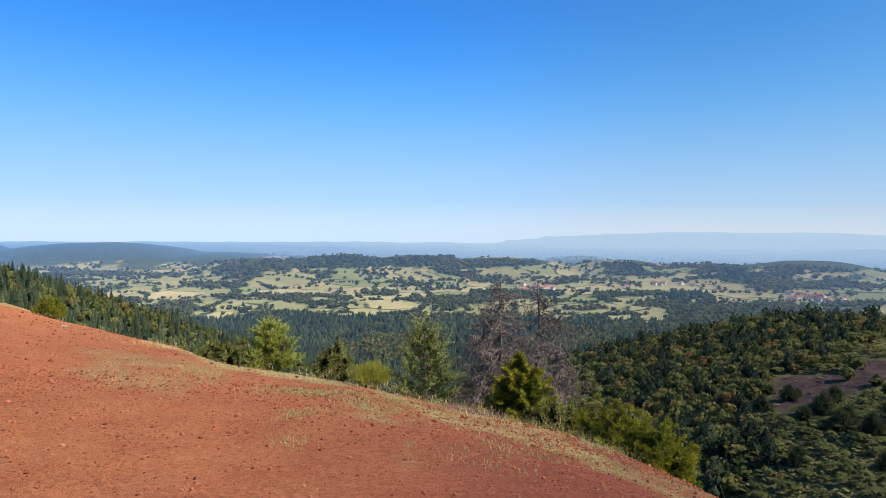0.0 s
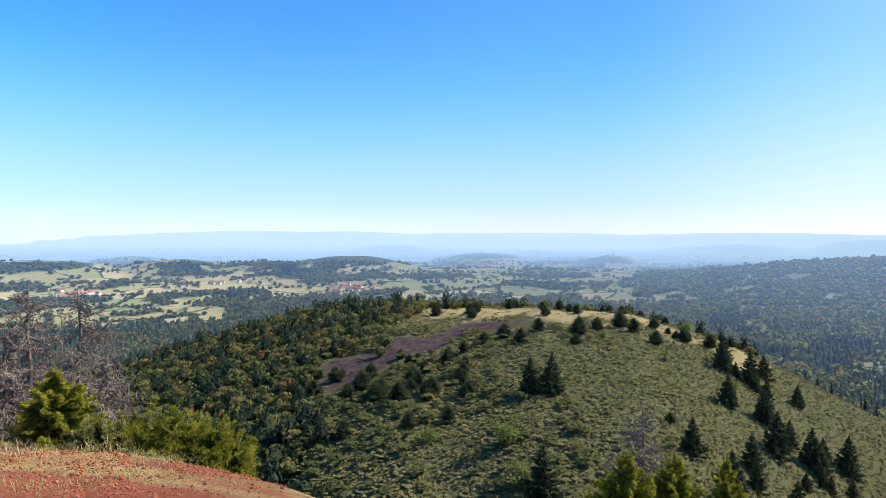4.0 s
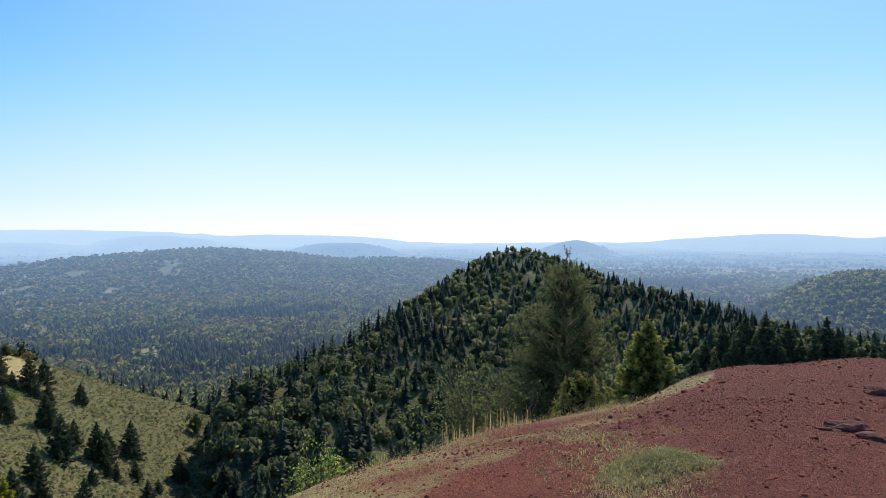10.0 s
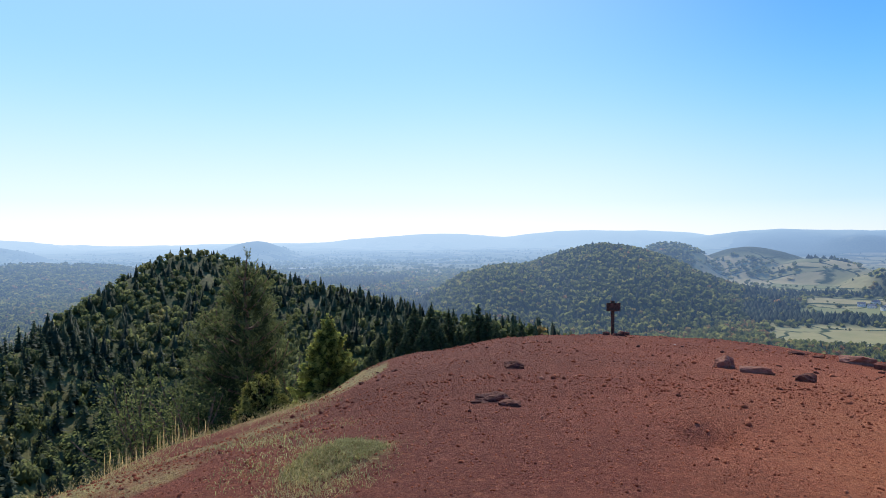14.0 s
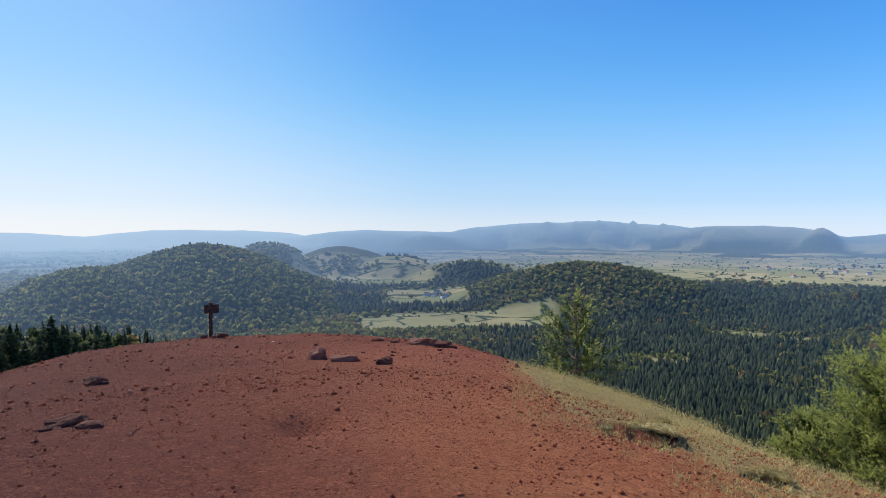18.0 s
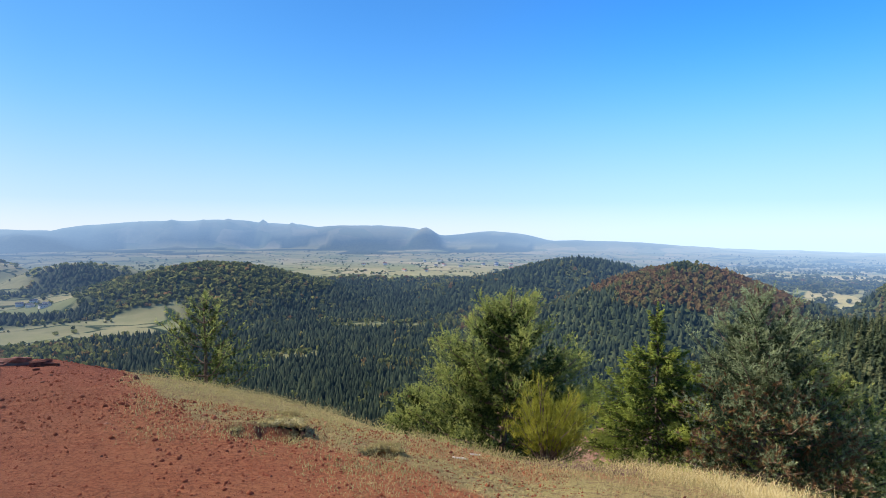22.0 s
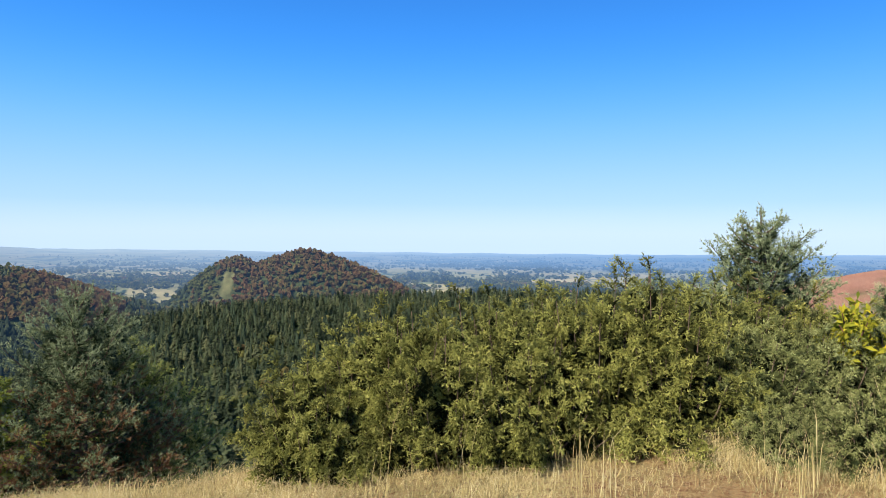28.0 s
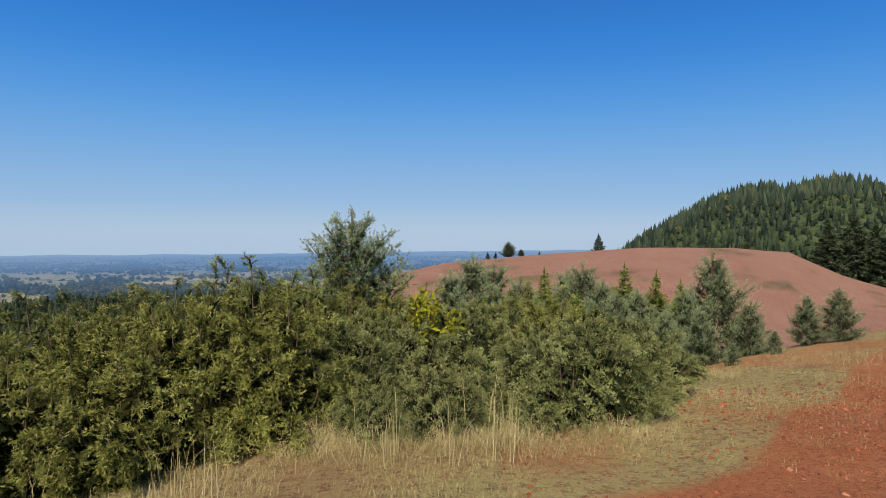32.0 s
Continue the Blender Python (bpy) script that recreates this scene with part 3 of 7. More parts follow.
def build_ground():
    na = 900
    rings = np.concatenate([[0.0, 0.4, 0.9, 1.5], np.geomspace(2.0, 5.0, 32), np.geomspace(5.05, 9.0, 75), np.geomspace(9.15, 60, 76), np.geomspace(62, 420, 100), np.geomspace(428, 4900, 120)])
    a = np.arange(na) * 360.0 / na
    A, R = np.meshgrid(a, rings)
    Z = height(A, R)
    X, Y = R * np.sin(np.radians(A)), R * np.cos(np.radians(A))
    nr = len(rings)
    verts = np.stack([X, Y, Z], -1).reshape(-1, 3)
    i, j = np.meshgrid(np.arange(nr - 1), np.arange(na), indexing="ij")
    k = (j + 1) % na
    quads = np.stack([i * na + j, i * na + k, (i + 1) * na + k, (i + 1) * na + j], -1).reshape(-1, 4)
    az, r = A.ravel(), R.ravel()
    x, y = verts[:, 0], verts[:, 1]
    n0 = smooth_noise(x / 0.55, y / 0.55, 13, 4)
    n1, n2 = smooth_noise(x / 1.7, y / 1.7, 11, 4), smooth_noise(x / 9, y / 9, 12, 4)
    edge = 2 * EYE / np.tan(np.radians(round_table(az, RIM)))
    inner = round_table(az, ((0, 8.4), (11, 7), (20, 6), (40, 4.8), (80, 4.5), (91, 5), (104, 6.6), (113, 8.8), (118, 13), (124, 30), (158, 34), (163, 15), (165.5, 9), (168, 6.4), (173, 6.0), (182, 6.2), (192, 5.2), (200, 3.6), (206, 2.4), (216, 1.9), (240, 1.6), (262, 1.7), (276, 2.3), (283, 3.3), (285, 3.9), (291, 4.5), (298, 5.2), (304, 6.2), (309, 9), (313, 16), (318, 26), (326, 28), (340, 13.5), (352, 11)))
    scoria = np.clip((inner + (0.9 * n1 + 0.5 * n2) * np.clip(inner / 4, 0, 1.3) - r) / 0.5 + 0.5, 0, 1)
    patch = np.clip(1 - np.hypot(wrap(az - 336) / 5.5, (r - 10.5) / 2.3) + 0.9 * n0 + 0.6 * n1, 0, 0.65)
    patch = np.maximum(patch, np.clip(1.1 - np.hypot(wrap(az - 354) / 3.0, (r - 7.4) / 1.3) + 1.0 * n0 + 0.6 * n1 - 0.2, 0, 0.65))
    patch = np.maximum(patch, np.clip(1.1 - np.hypot(wrap(az - 113.7) / 5.0, (r - 5.3) / 0.42) + 0.7 * n0, 0, 0.95))
    patch = np.maximum(patch, np.clip(1.1 - np.hypot(wrap(az - 357) / 2.6, (r - 5.2) / 0.9) + 1.1 * n0 + 0.5 * n1 - 0.3, 0, 0.6))
    scoria = scoria * (1 - patch)
    # bare cinders show through the turf
    thin = np.clip(0.2 + 1.6 * n1 + 0.8 * n2, 0, 0.85) * (r < edge * 1.6)
    thin = thin * np.where(np.abs(wrap(az - 2)) < 30, 1.5, np.where(np.abs(wrap(az - 245)) < 38, 0.35, np.where(np.abs(wrap(az - 100)) < 20, 1.6, np.where(np.abs(wrap(az - 172)) < 14, 0.25, 0.75))))
    scoria = np.maximum(scoria, np.clip(thin, 0, 1))
    slope_red = (np.abs(wrap(az - 293)) < 36) * np.clip((r - 45) / 14, 0, 1) * np.clip((196 + 0.9 * wrap(az - 300) + 8 * n2 - r) / 12, 0, 1) * np.clip((wrap(az - 262)) / 6, 0, 1)
    scoria = np.maximum(scoria, slope_red * np.clip(1.0 - 0.9 * np.clip(n2 * 2.2 - 0.6, 0, 1), 0, 1))
    spur_red = np.clip(1.3 - np.hypot(wrap(az - 204.6) / 6, (r - 70) / 16), 0, 1)
    scoria = np.maximum(scoria, spur_red)
    rust = np.clip(1.1 - np.hypot(wrap(az - 102.6 - (490 - r) * 0.05) / 1.4, (r - 485) / 40), 0, 1) + np.clip(1.1 - np.hypot(wrap(az - 111.8) / 1.5, (r - 460) / 22), 0, 1)
    turf = np.where(r < edge * 2.2, 1.0, 0.0)
    tan, burnt = bowl_zone(az, r)
    turf = np.maximum(turf, tan)
    turf = np.maximum(turf, (np.abs(wrap(az - 297)) < 30) * np.clip(1 - np.abs(r - (172 + 0.9 * wrap(az - 300))) / 9, 0, 1))
    turf = np.maximum(turf, 0.3 * np.clip(rust, 0, 1))
    green = np.where((r < 330) & (np.abs(wrap(az - 50)) < 75), 1.0, np.where(r < 120, 0.8, 0.12))
    fields = open_land(az, r)
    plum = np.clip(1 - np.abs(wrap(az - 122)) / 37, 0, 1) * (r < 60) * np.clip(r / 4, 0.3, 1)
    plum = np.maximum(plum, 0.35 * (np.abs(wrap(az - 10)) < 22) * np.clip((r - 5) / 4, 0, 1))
    plum = np.maximum(plum, 0.8 * np.exp(-((x - 6.15 * math.sin(radians(145.2))) ** 2 + (y - 6.15 * math.cos(radians(145.2))) ** 2) / 0.10))
    # hollow floors go plum: dark soil and the lip's shade in one tint
    for ha, hr, half, deep, _ in HOLLOWS:
        plum = np.maximum(plum, 1.15 * np.clip(1.5 - np.hypot(np.radians(wrap(az - ha)) * hr / half, (r - hr + 0.5 * deep) / deep), 0, 1))
        scoria = np.maximum(scoria, np.clip(4 - 4 * np.hypot(np.radians(wrap(az - ha)) * hr / half, (r - hr + 0.5 * deep) / (0.8 * deep)), 0, 1))
    mauve = np.where(((np.abs(wrap(az - 293)) < 40) | (np.abs(wrap(az - 205)) < 12)) & (r > 40), 1.0, 0.0)
    zone = np.stack([scoria, np.clip(turf, 0, 1), green, np.ones_like(r)], -1)
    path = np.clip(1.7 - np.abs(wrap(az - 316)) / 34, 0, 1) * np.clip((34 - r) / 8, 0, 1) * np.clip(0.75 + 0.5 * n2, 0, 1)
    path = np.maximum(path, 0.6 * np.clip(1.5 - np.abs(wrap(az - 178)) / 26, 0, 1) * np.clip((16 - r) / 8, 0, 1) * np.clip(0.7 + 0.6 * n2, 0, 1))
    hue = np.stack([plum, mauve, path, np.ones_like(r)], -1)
    plain = np.clip((r - 1900) / 200, 0, 1) * np.clip(1 - np.abs(wrap(az - 182)) / 34, 0, 1)
    cover = np.stack([fields, burnt, np.clip(plain * 2, 0, 1), np.ones_like(r)], -1)
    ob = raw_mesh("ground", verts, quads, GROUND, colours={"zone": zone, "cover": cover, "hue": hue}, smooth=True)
    return tagged(ob, "red cinder summit falling away to wooded hills, fields and a far hazy plain", "ground", kind="structure")


def raw_mesh(name, verts, faces, material, colours=None, tint=None, smooth=False, parent=None, label=""):
    """A mesh object from arrays: faces all with the same number of corners."""
    verts, faces = np.asarray(verts, np.float32), np.asarray(faces, np.int32)
    me = bpy.data.meshes.new(name)
    me.vertices.add(len(verts))
    me.vertices.foreach_set("co", verts.ravel())
    c = faces.shape[1]
    me.loops.add(faces.size)
    me.loops.foreach_set("vertex_index", faces.ravel())
    me.polygons.add(len(faces))
    me.polygons.foreach_set("loop_start", np.arange(len(faces), dtype=np.int32) * c)
    me.polygons.foreach_set("loop_total", np.full(len(faces), c, np.int32))
    if smooth:
        me.polygons.foreach_set("use_smooth", np.ones(len(faces), bool))
    me.update(calc_edges=True)
    for key, v in (colours or {}).items():
        me.color_attributes.new(key, "FLOAT_COLOR", "POINT").data.foreach_set("color", v.astype(np.float32).ravel())
    if tint is not None:
        me.attributes.new("tint", "FLOAT", "POINT").data.foreach_set("value", np.asarray(tint, np.float32))
    me.materials.append(material)
    ob = new(name, me)
    if parent:
        ob.parent = parent
    if label:
        ob["label"] = label
    return ob


ground = build_ground()

# ---- woods: far too many to count ----
rng = np.random.default_rng(7)


def spire(tiers, points, ragged):
    """A spruce for the woods: stacked ragged skirts, height 1, base radius 0.5 before scaling."""
    vs, fs = [], []
    for t in range(tiers):
        z0, z1 = 0.05 + 0.80 * t / tiers, min(1.0, 0.05 + 0.80 * (t + 1.75) / tiers)
        rad = 0.5 * (1 - t / (tiers + 0.35))
        b = len(vs)
        vs.append((0, 0, 1.0 if t == tiers - 1 else z1))
        for i in range(points * 2):
            a = math.pi * (i + 0.37 * t) / points
            rr = rad * (1.0 if i % 2 == 0 else ragged)
            vs.append((rr * math.cos(a), rr * math.sin(a), z0 + (0.0 if i % 2 == 0 else 0.06)))
        n = points * 2
        fs += [(b, b + 1 + i, b + 1 + (i + 1) % n) for i in range(n)]
    return np.array(vs), np.array(fs)


def shaggy(count, seed, core_wide=0.28, full=0.9, leaf=0.30):
    """A spruce for the nearer woods: drooping sprays round a spire, height 1, width 1."""
    q = np.random.default_rng(seed)
    z = 0.04 + 0.94 * (np.arange(count) + q.uniform(size=count)) / count
    z = z ** 1.15
    a = q.uniform(0, 6.283, count)
    rad = 0.5 * (1 - z) ** full * q.uniform(0.7, 1.12, count) + 0.012
    out = np.stack([np.cos(a), np.sin(a), np.zeros(count)], -1)
    side = np.stack([-np.sin(a), np.cos(a), np.zeros(count)], -1)
    hub = np.stack([np.zeros(count), np.zeros(count), z + 0.05], -1)
    tip = out * rad[:, None] + np.stack([np.zeros(count), np.zeros(count), z - 0.02], -1)
    mid = hub * 0.45 + tip * 0.55
    w = (leaf * rad + 0.02)[:, None]
    v = np.stack([hub, mid + side * w, tip, mid - side * w], 1).reshape(-1, 3)
    i = np.arange(count) * 4
    f = np.concatenate([np.stack([i, i + 1, i + 2], 1), np.stack([i, i + 2, i + 3], 1)])
    b = len(v)
    core = [(core_wide * math.cos(k * 1.257), core_wide * math.sin(k * 1.257), 0.04) for k in range(5)] + [(0, 0, 0.97)]
    return np.concatenate([v, np.array(core)]), np.concatenate([f, np.array([(b + k, b + (k + 1) % 5, b + 5) for k in range(5)])])


def leafy(count, size, seed, flat=0.8, dome=False):
    """A round-headed crown of leaf clumps, height 1, width about 1."""
    q = np.random.default_rng(seed)
    p = q.normal(size=(count, 3))
    p /= np.linalg.norm(p, axis=1)[:, None]
    if dome:
        p[:, 2] = np.abs(p[:, 2]) + 0.25
        p /= np.linalg.norm(p, axis=1)[:, None]
    lobes = q.normal(size=(5, 3))
    lobes /= np.linalg.norm(lobes, axis=1)[:, None]
    bulge = 0.74 + 0.34 * np.max(np.clip(p @ lobes.T, 0, 1) ** 4, axis=1)
    c = p * (bulge * q.uniform(0.72, 1.0, count) ** 0.5)[:, None] * np.array((0.5, 0.5, 0.5 * flat)) + np.array((0, 0, 0.52))
    u = np.cross(p, q.normal(size=(count, 3)))
    u /= np.linalg.norm(u, axis=1)[:, None]
    nn = p + (0.55 if dome else 0.7) * q.normal(size=(count, 3))
    v = np.cross(nn, u)
    v /= np.linalg.norm(v, axis=1)[:, None]
    s = size * q.uniform(0.6, 1.3, count)[:, None]
    vs = np.stack([c + u * s, c + v * s * 0.8, c - u * s * 0.9, c - v * s * 0.75], 1).reshape(-1, 3)
    i = np.arange(count) * 4
    fs = np.concatenate([np.stack([i, i + 1, i + 2], 1), np.stack([i, i + 2, i + 3], 1)])
    if dome:
        return vs, fs
    core = []
    for a in range(6):
        core.append((0.33 * math.cos(a * 1.047), 0.33 * math.sin(a * 1.047), 0.42))
    b = len(vs)
    vs = np.concatenate([vs, np.array(core + [(0, 0, 0.86), (0, 0, 0.0)])])
    fs = np.concatenate([fs, np.array([(b + a, b + (a + 1) % 6, b + 6) for a in range(6)] + [(b + (a + 1) % 6, b + a, b + 7) for a in range(6)])])
    return vs, fs


def scatter(name, shapes, pos, tall, wide, tint, material, label, category):
    """Many plants of a few shapes as one object."""
    V, F, T, base = [], [], [], 0
    kind = rng.integers(0, len(shapes), len(pos))
    spin = rng.uniform(0, 6.283, len(pos))
    for s, (v, f) in enumerate(shapes):
        sel = np.nonzero(kind == s)[0]
        if not len(sel):
            continue
        ca, sa = np.cos(spin[sel])[:, None], np.sin(spin[sel])[:, None]
        X = (v[None, :, 0] * ca - v[None, :, 1] * sa) * wide[sel][:, None] + pos[sel, 0][:, None]
        Y = (v[None, :, 0] * sa + v[None, :, 1] * ca) * wide[sel][:, None] + pos[sel, 1][:, None]
        Z = v[None, :, 2] * tall[sel][:, None] + pos[sel, 2][:, None]
        V.append(np.stack([X, Y, Z], -1).reshape(-1, 3))
        F.append((f[None] + (np.arange(len(sel)) * len(v))[:, None, None] + base).reshape(-1, 3))
        T.append(np.repeat(tint[sel], len(v)))
        base += len(sel) * len(v)
    ob = raw_mesh(name, np.concatenate(V), np.concatenate(F), material, tint=np.concatenate(T))
    return tagged(ob, label, category, kind="stuff")


GRID_A = np.arange(0, 360, 1.0)
GRID_R = np.geomspace(20, 4850, 420)
_ga, _gr = np.meshgrid(GRID_A, GRID_R, indexing="ij")
_el = np.arctan2(height(_ga, _gr) - EYE, _gr)
SEEN = np.maximum.accumulate(_el, axis=1)


def in_sight(az, r, top):
    """Drop what lies deep in the dead ground behind hills."""
    i = np.round(az).astype(int) % 360
    j = np.clip(np.searchsorted(GRID_R, r) - 2, 0, len(GRID_R) - 1)
    return np.arctan2(top - EYE, r) > SEEN[i, j] - 0.004


def sow(r0, r1, gap, a0=0.0, a1=360.0):
    """Plants over a ring between two bearings: gap(r) metres apart."""
    out, r = [], r0
    while r < r1:
        g = gap(r)
        n = max(1, int(math.radians(a1 - a0) * r / g))
        az = a0 + (np.arange(n) + rng.uniform(-0.45, 0.45, n)) * (a1 - a0) / n
        out.append(np.stack([az % 360, r + rng.uniform(-0.5, 0.5, n) * g], -1))
        r += g * 0.87
    q = np.concatenate(out)
    return q[:, 0], q[:, 1]


def at(az, r, sink=0.3):
    return np.stack([r * np.sin(np.radians(az)), r * np.cos(np.radians(az)), height(az, r) - sink], -1)


def bare(az, r):
    """Red ridge, burnt slope, summit and hill meadows carry no wood."""
    b = (np.abs(wrap(az - 295)) < 34) & (r < 190 + 0.9 * wrap(az - 300))
    b |= (np.abs(wrap(az - 207.5)) < 10) & (np.abs(r - 70) < 18)
    b |= (np.abs(wrap(az - 225.8)) < 6) & (np.abs(r - 1210) < 160) & (open_land(az, r) > 0.3)
    b |= np.hypot(wrap(az - 149) / 3.4, (r - 2330) / 120) < 1
    b |= np.hypot(wrap(az - 102.6 - (490 - r) * 0.05) / 0.6, (r - 485) / 22) < 1
    b |= np.hypot(wrap(az - 111.8) / 0.7, (r - 460) / 9) < 1
    b |= np.hypot(wrap(az - 29.5) / 4.0, (r - 2450) / 140) < 1
    return b


def field_edge(x, y, size):
    """Metres from the nearest border of a patchwork of fields."""
    gx, gy = np.floor(x / size), np.floor(y / size)
    best = np.full(x.shape, 1e9)
    second = best.copy()
    for i in (-1, 0, 1):
        for j in (-1, 0, 1):
            cx, cy = gx + i, gy + j
            h1, h2 = np.sin(cx * 127.1 + cy * 311.7) * 43758.5453, np.sin(cx * 269.5 + cy * 183.3) * 24634.6345
            d = np.hypot(x - size * (cx + 0.1 + 0.8 * (h1 - np.floor(h1))), y - size * (cy + 0.1 + 0.8 * (h2 - np.floor(h2))))
            second = np.where(d < best, best, np.minimum(second, d))
            best = np.minimum(best, d)
    return second - best


def woods():
    spires = [shaggy(28, 11, 0.30, 0.8), shaggy(26, 12, 0.28, 0.9), shaggy(30, 13, 0.30, 0.75)]
    plain = [shaggy(9, 14, 0.42), shaggy(10, 15, 0.42), shaggy(8, 16, 0.40)]
    crowns = [leafy(46, 0.15, s) for s in (1, 2, 3)]
    firs = [shaggy(52, s, 0.20, 0.60, 0.30) for s in (7, 8, 9)]
    tufts = [leafy(9, 0.38, s, 0.9) for s in (4, 5, 6)]
    # high forest within half a kilometre
    az, r = sow(105, 640, lambda q: 4.9 + q * 0.0038)
    x, y = r * np.sin(np.radians(az)), r * np.cos(np.radians(az))
    verge = 76 + 7 * smooth_noise(x / 22, y / 22, 44, 3)
    bowl = (wrap(az - 8) > 0) & (wrap(az - verge) < 0) & (np.abs(wrap(az - 45)) < 40) & (r < 330)
    inner = round_table(az, ((0, 330), (8, 330), (74, 95), (90, 95), (100, 120), (112, 200), (119, 240), (126, 300), (134, 320), (140, 400), (205, 400), (214, 210), (262, 210), (270, 620), (284, 600), (296, 420), (312, 205), (320, 210), (345, 240)))
    keep = ~bare(az, r) & ~bowl & (r > inner) & (open_land(az, r) < 0.5)
    az, r, x, y = az[keep], r[keep], x[keep], y[keep]
    x, y = r * np.sin(np.radians(az)), r * np.cos(np.radians(az))
    p = at(az, r)
    n = smooth_noise(x / 60, y / 60, 21, 3)
    west = np.abs(wrap(az - 245)) < 42
    leaf = (n + 0.35 * rng.normal(size=len(r)) > np.where((np.abs(wrap(az - 104)) < 30), np.where(wrap(az - 98) > 0, -0.16, 0.16), np.where(wrap(az - 0) ** 2 < 900, 0.25, 0.75)))
    tall = np.where(leaf, rng.uniform(6, 10, len(r)), rng.uniform(7, 14, len(r))) * np.where(west, 0.88, 1.0)
    tall *= np.where(np.abs(wrap(az - 102)) < 24, np.interp(r, (200, 330, 520), (1.0, 0.9, 0.66)), np.where(np.abs(wrap(az - 330)) < 24, 0.8, 1.0))
    ok = in_sight(az, r, p[:, 2] + tall)
    az, r, p, leaf, tall = az[ok], r[ok], p[ok], leaf[ok], tall[ok]
    t = np.clip(rng.normal(0.38, 0.27, len(r)), 0, 1)
    mixed = ~leaf & (np.abs(wrap(az - 246)) < 44) & (rng.uniform(size=len(r)) < 0.72)
    s = mixed
    scatter("fir_wood", firs, p[s], tall[s], tall[s] * rng.uniform(0.72, 1.0, s.sum()), np.clip(t[s] * 1.4 - 0.05, 0, 1), FIR_FAR, "grey-green firs and pines filling the western saddle", "forest")
    close = ~leaf & ~mixed & (np.abs(wrap(az - 98)) < 32) & (r < 345)
    scatter("gully_spruce_wood", [shaggy(74, k, 0.13, 0.8, 0.26) for k in (17, 18, 19)], p[close], tall[close], tall[close] * rng.uniform(0.55, 0.78, close.sum()), np.clip(t[close] + 0.02, 0, 1), SPRUCE_FAR, "ragged dark spruces crowding the gully below the cone", "forest")
    s = ~leaf & ~mixed & ~close
    scatter("spruce_wood", spires, p[s], tall[s], tall[s] * np.where(np.abs(wrap(az[s] - 102)) < 30, 1.35, 1.0) * rng.uniform(0.50, 0.74, s.sum()), t[s], SPRUCE_FAR, "dense dark green spruce forest on the volcano slopes", "forest")
    t = np.where(np.abs(wrap(az - 102)) < 28, np.where(leaf, t, np.clip(t + 0.2, 0, 1)), t)
    hill = leaf & (np.abs(wrap(az - 102)) < 28)
    low = hill & (r < 345)
    scatter("gully_broadleaf_wood", [leafy(130, 0.08, k) for k in (31, 32, 33)], p[low], tall[low], tall[low] * rng.uniform(0.75, 1.0, low.sum()), np.clip(rng.normal(0.24, 0.22, low.sum()), 0, 1), SHADED_BROAD, "broadleaf trees in the gully, shade put into their green", "forest")
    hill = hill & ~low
    scatter("cone_broadleaf_wood", crowns, p[hill], tall[hill], tall[hill] * rng.uniform(0.75, 1.0, hill.sum()), np.clip(rng.normal(0.45, 0.25, hill.sum()), 0, 1), SHADED_BROAD, "broadleaf trees on the steep cone, shade put into their green", "forest")
    s = leaf & ~hill & ~low
    scatter("broadleaf_wood", crowns, p[s], tall[s], tall[s] * rng.uniform(0.75, 1.0, s.sum()), t[s], BROAD_FAR, "olive green broadleaf trees among the spruces", "forest")
    # the wide forest of the basin
    az, r = sow(640, 2350, lambda q: 6.0 + (q - 640) * 0.0076)
    keep = ~bare(az, r) & (rng.uniform(size=len(r)) > open_land(az, r) * 0.985)
    az, r = az[keep], r[keep]
    p = at(az, r)
    x, y = p[:, 0], p[:, 1]
    n = smooth_noise(x / 190, y / 190, 22, 4)
    up = rise(az, r)
    brown = (np.abs(wrap(az - 211)) < 9) & (r < 1350) & (up + 45 * smooth_noise(x / 60, y / 60, 25, 3) > 72) & (up < 118)
    leafy_hill = ((np.abs(wrap(az - 169.6)) < 12) & (r > 1200) & (r < 1800) & (up > 25)) | ((np.abs(wrap(az - 135)) < 13) & (r > 1100)) | ((np.abs(wrap(az - 232)) < 9) & (up > 35)) | (np.abs(wrap(az - 75)) < 26) & (r > 1700)
    conif = (np.abs(wrap(az - 308)) < 45) | (np.abs(wrap(az - 190)) < 14)
    leaf = (n + 0.18 * rng.normal(size=len(r)) > np.where(conif, np.where((r < 1150) & (np.abs(wrap(az - 190)) < 30), 0.10, np.where(np.abs(wrap(az - 308)) < 45, 0.5, 0.24)), np.where(np.abs(wrap(az - 76)) < 22, -0.06, 0.12))) | brown | ((np.abs(wrap(az - 233)) < 8) & (up > 30) & (r < 1600) & (n + 0.3 * rng.normal(size=len(r)) > -0.2)) | (leafy_hill & (rng.uniform(size=len(r)) < 0.85)) | (open_land(az, r) > 0.3) | ((np.abs(wrap(az - 12)) < 48) & (r > 1350) & (n > -0.45))
    gap = 6.0 + (r - 640) * 0.0076
    tall = np.where(leaf, rng.uniform(6.5, 11, len(r)), rng.uniform(8, 15, len(r)))
    wide = np.where(leaf, np.maximum(tall * 0.95, gap * 1.0), np.maximum(tall * 0.5, gap * 1.1)) * rng.uniform(0.8, 1.15, len(r))
    ok = in_sight(az, r, p[:, 2] + tall)
    t = np.clip(rng.normal(0.36, 0.27, len(r)) + np.where(leaf, 0.25 * n, 0.35 * smooth_noise(x / 70, y / 70, 24, 3)) + np.where(leaf & (np.abs(wrap(az - 76)) < 24), -0.04, 0) + np.where(brown, 0.40, 0) + np.where((np.abs(wrap(az - 233)) < 8) & (up > 30) & (r < 1600), 0.32, 0) + np.where(leafy_hill & (r < 1800), -0.08, 0), 0, 1)
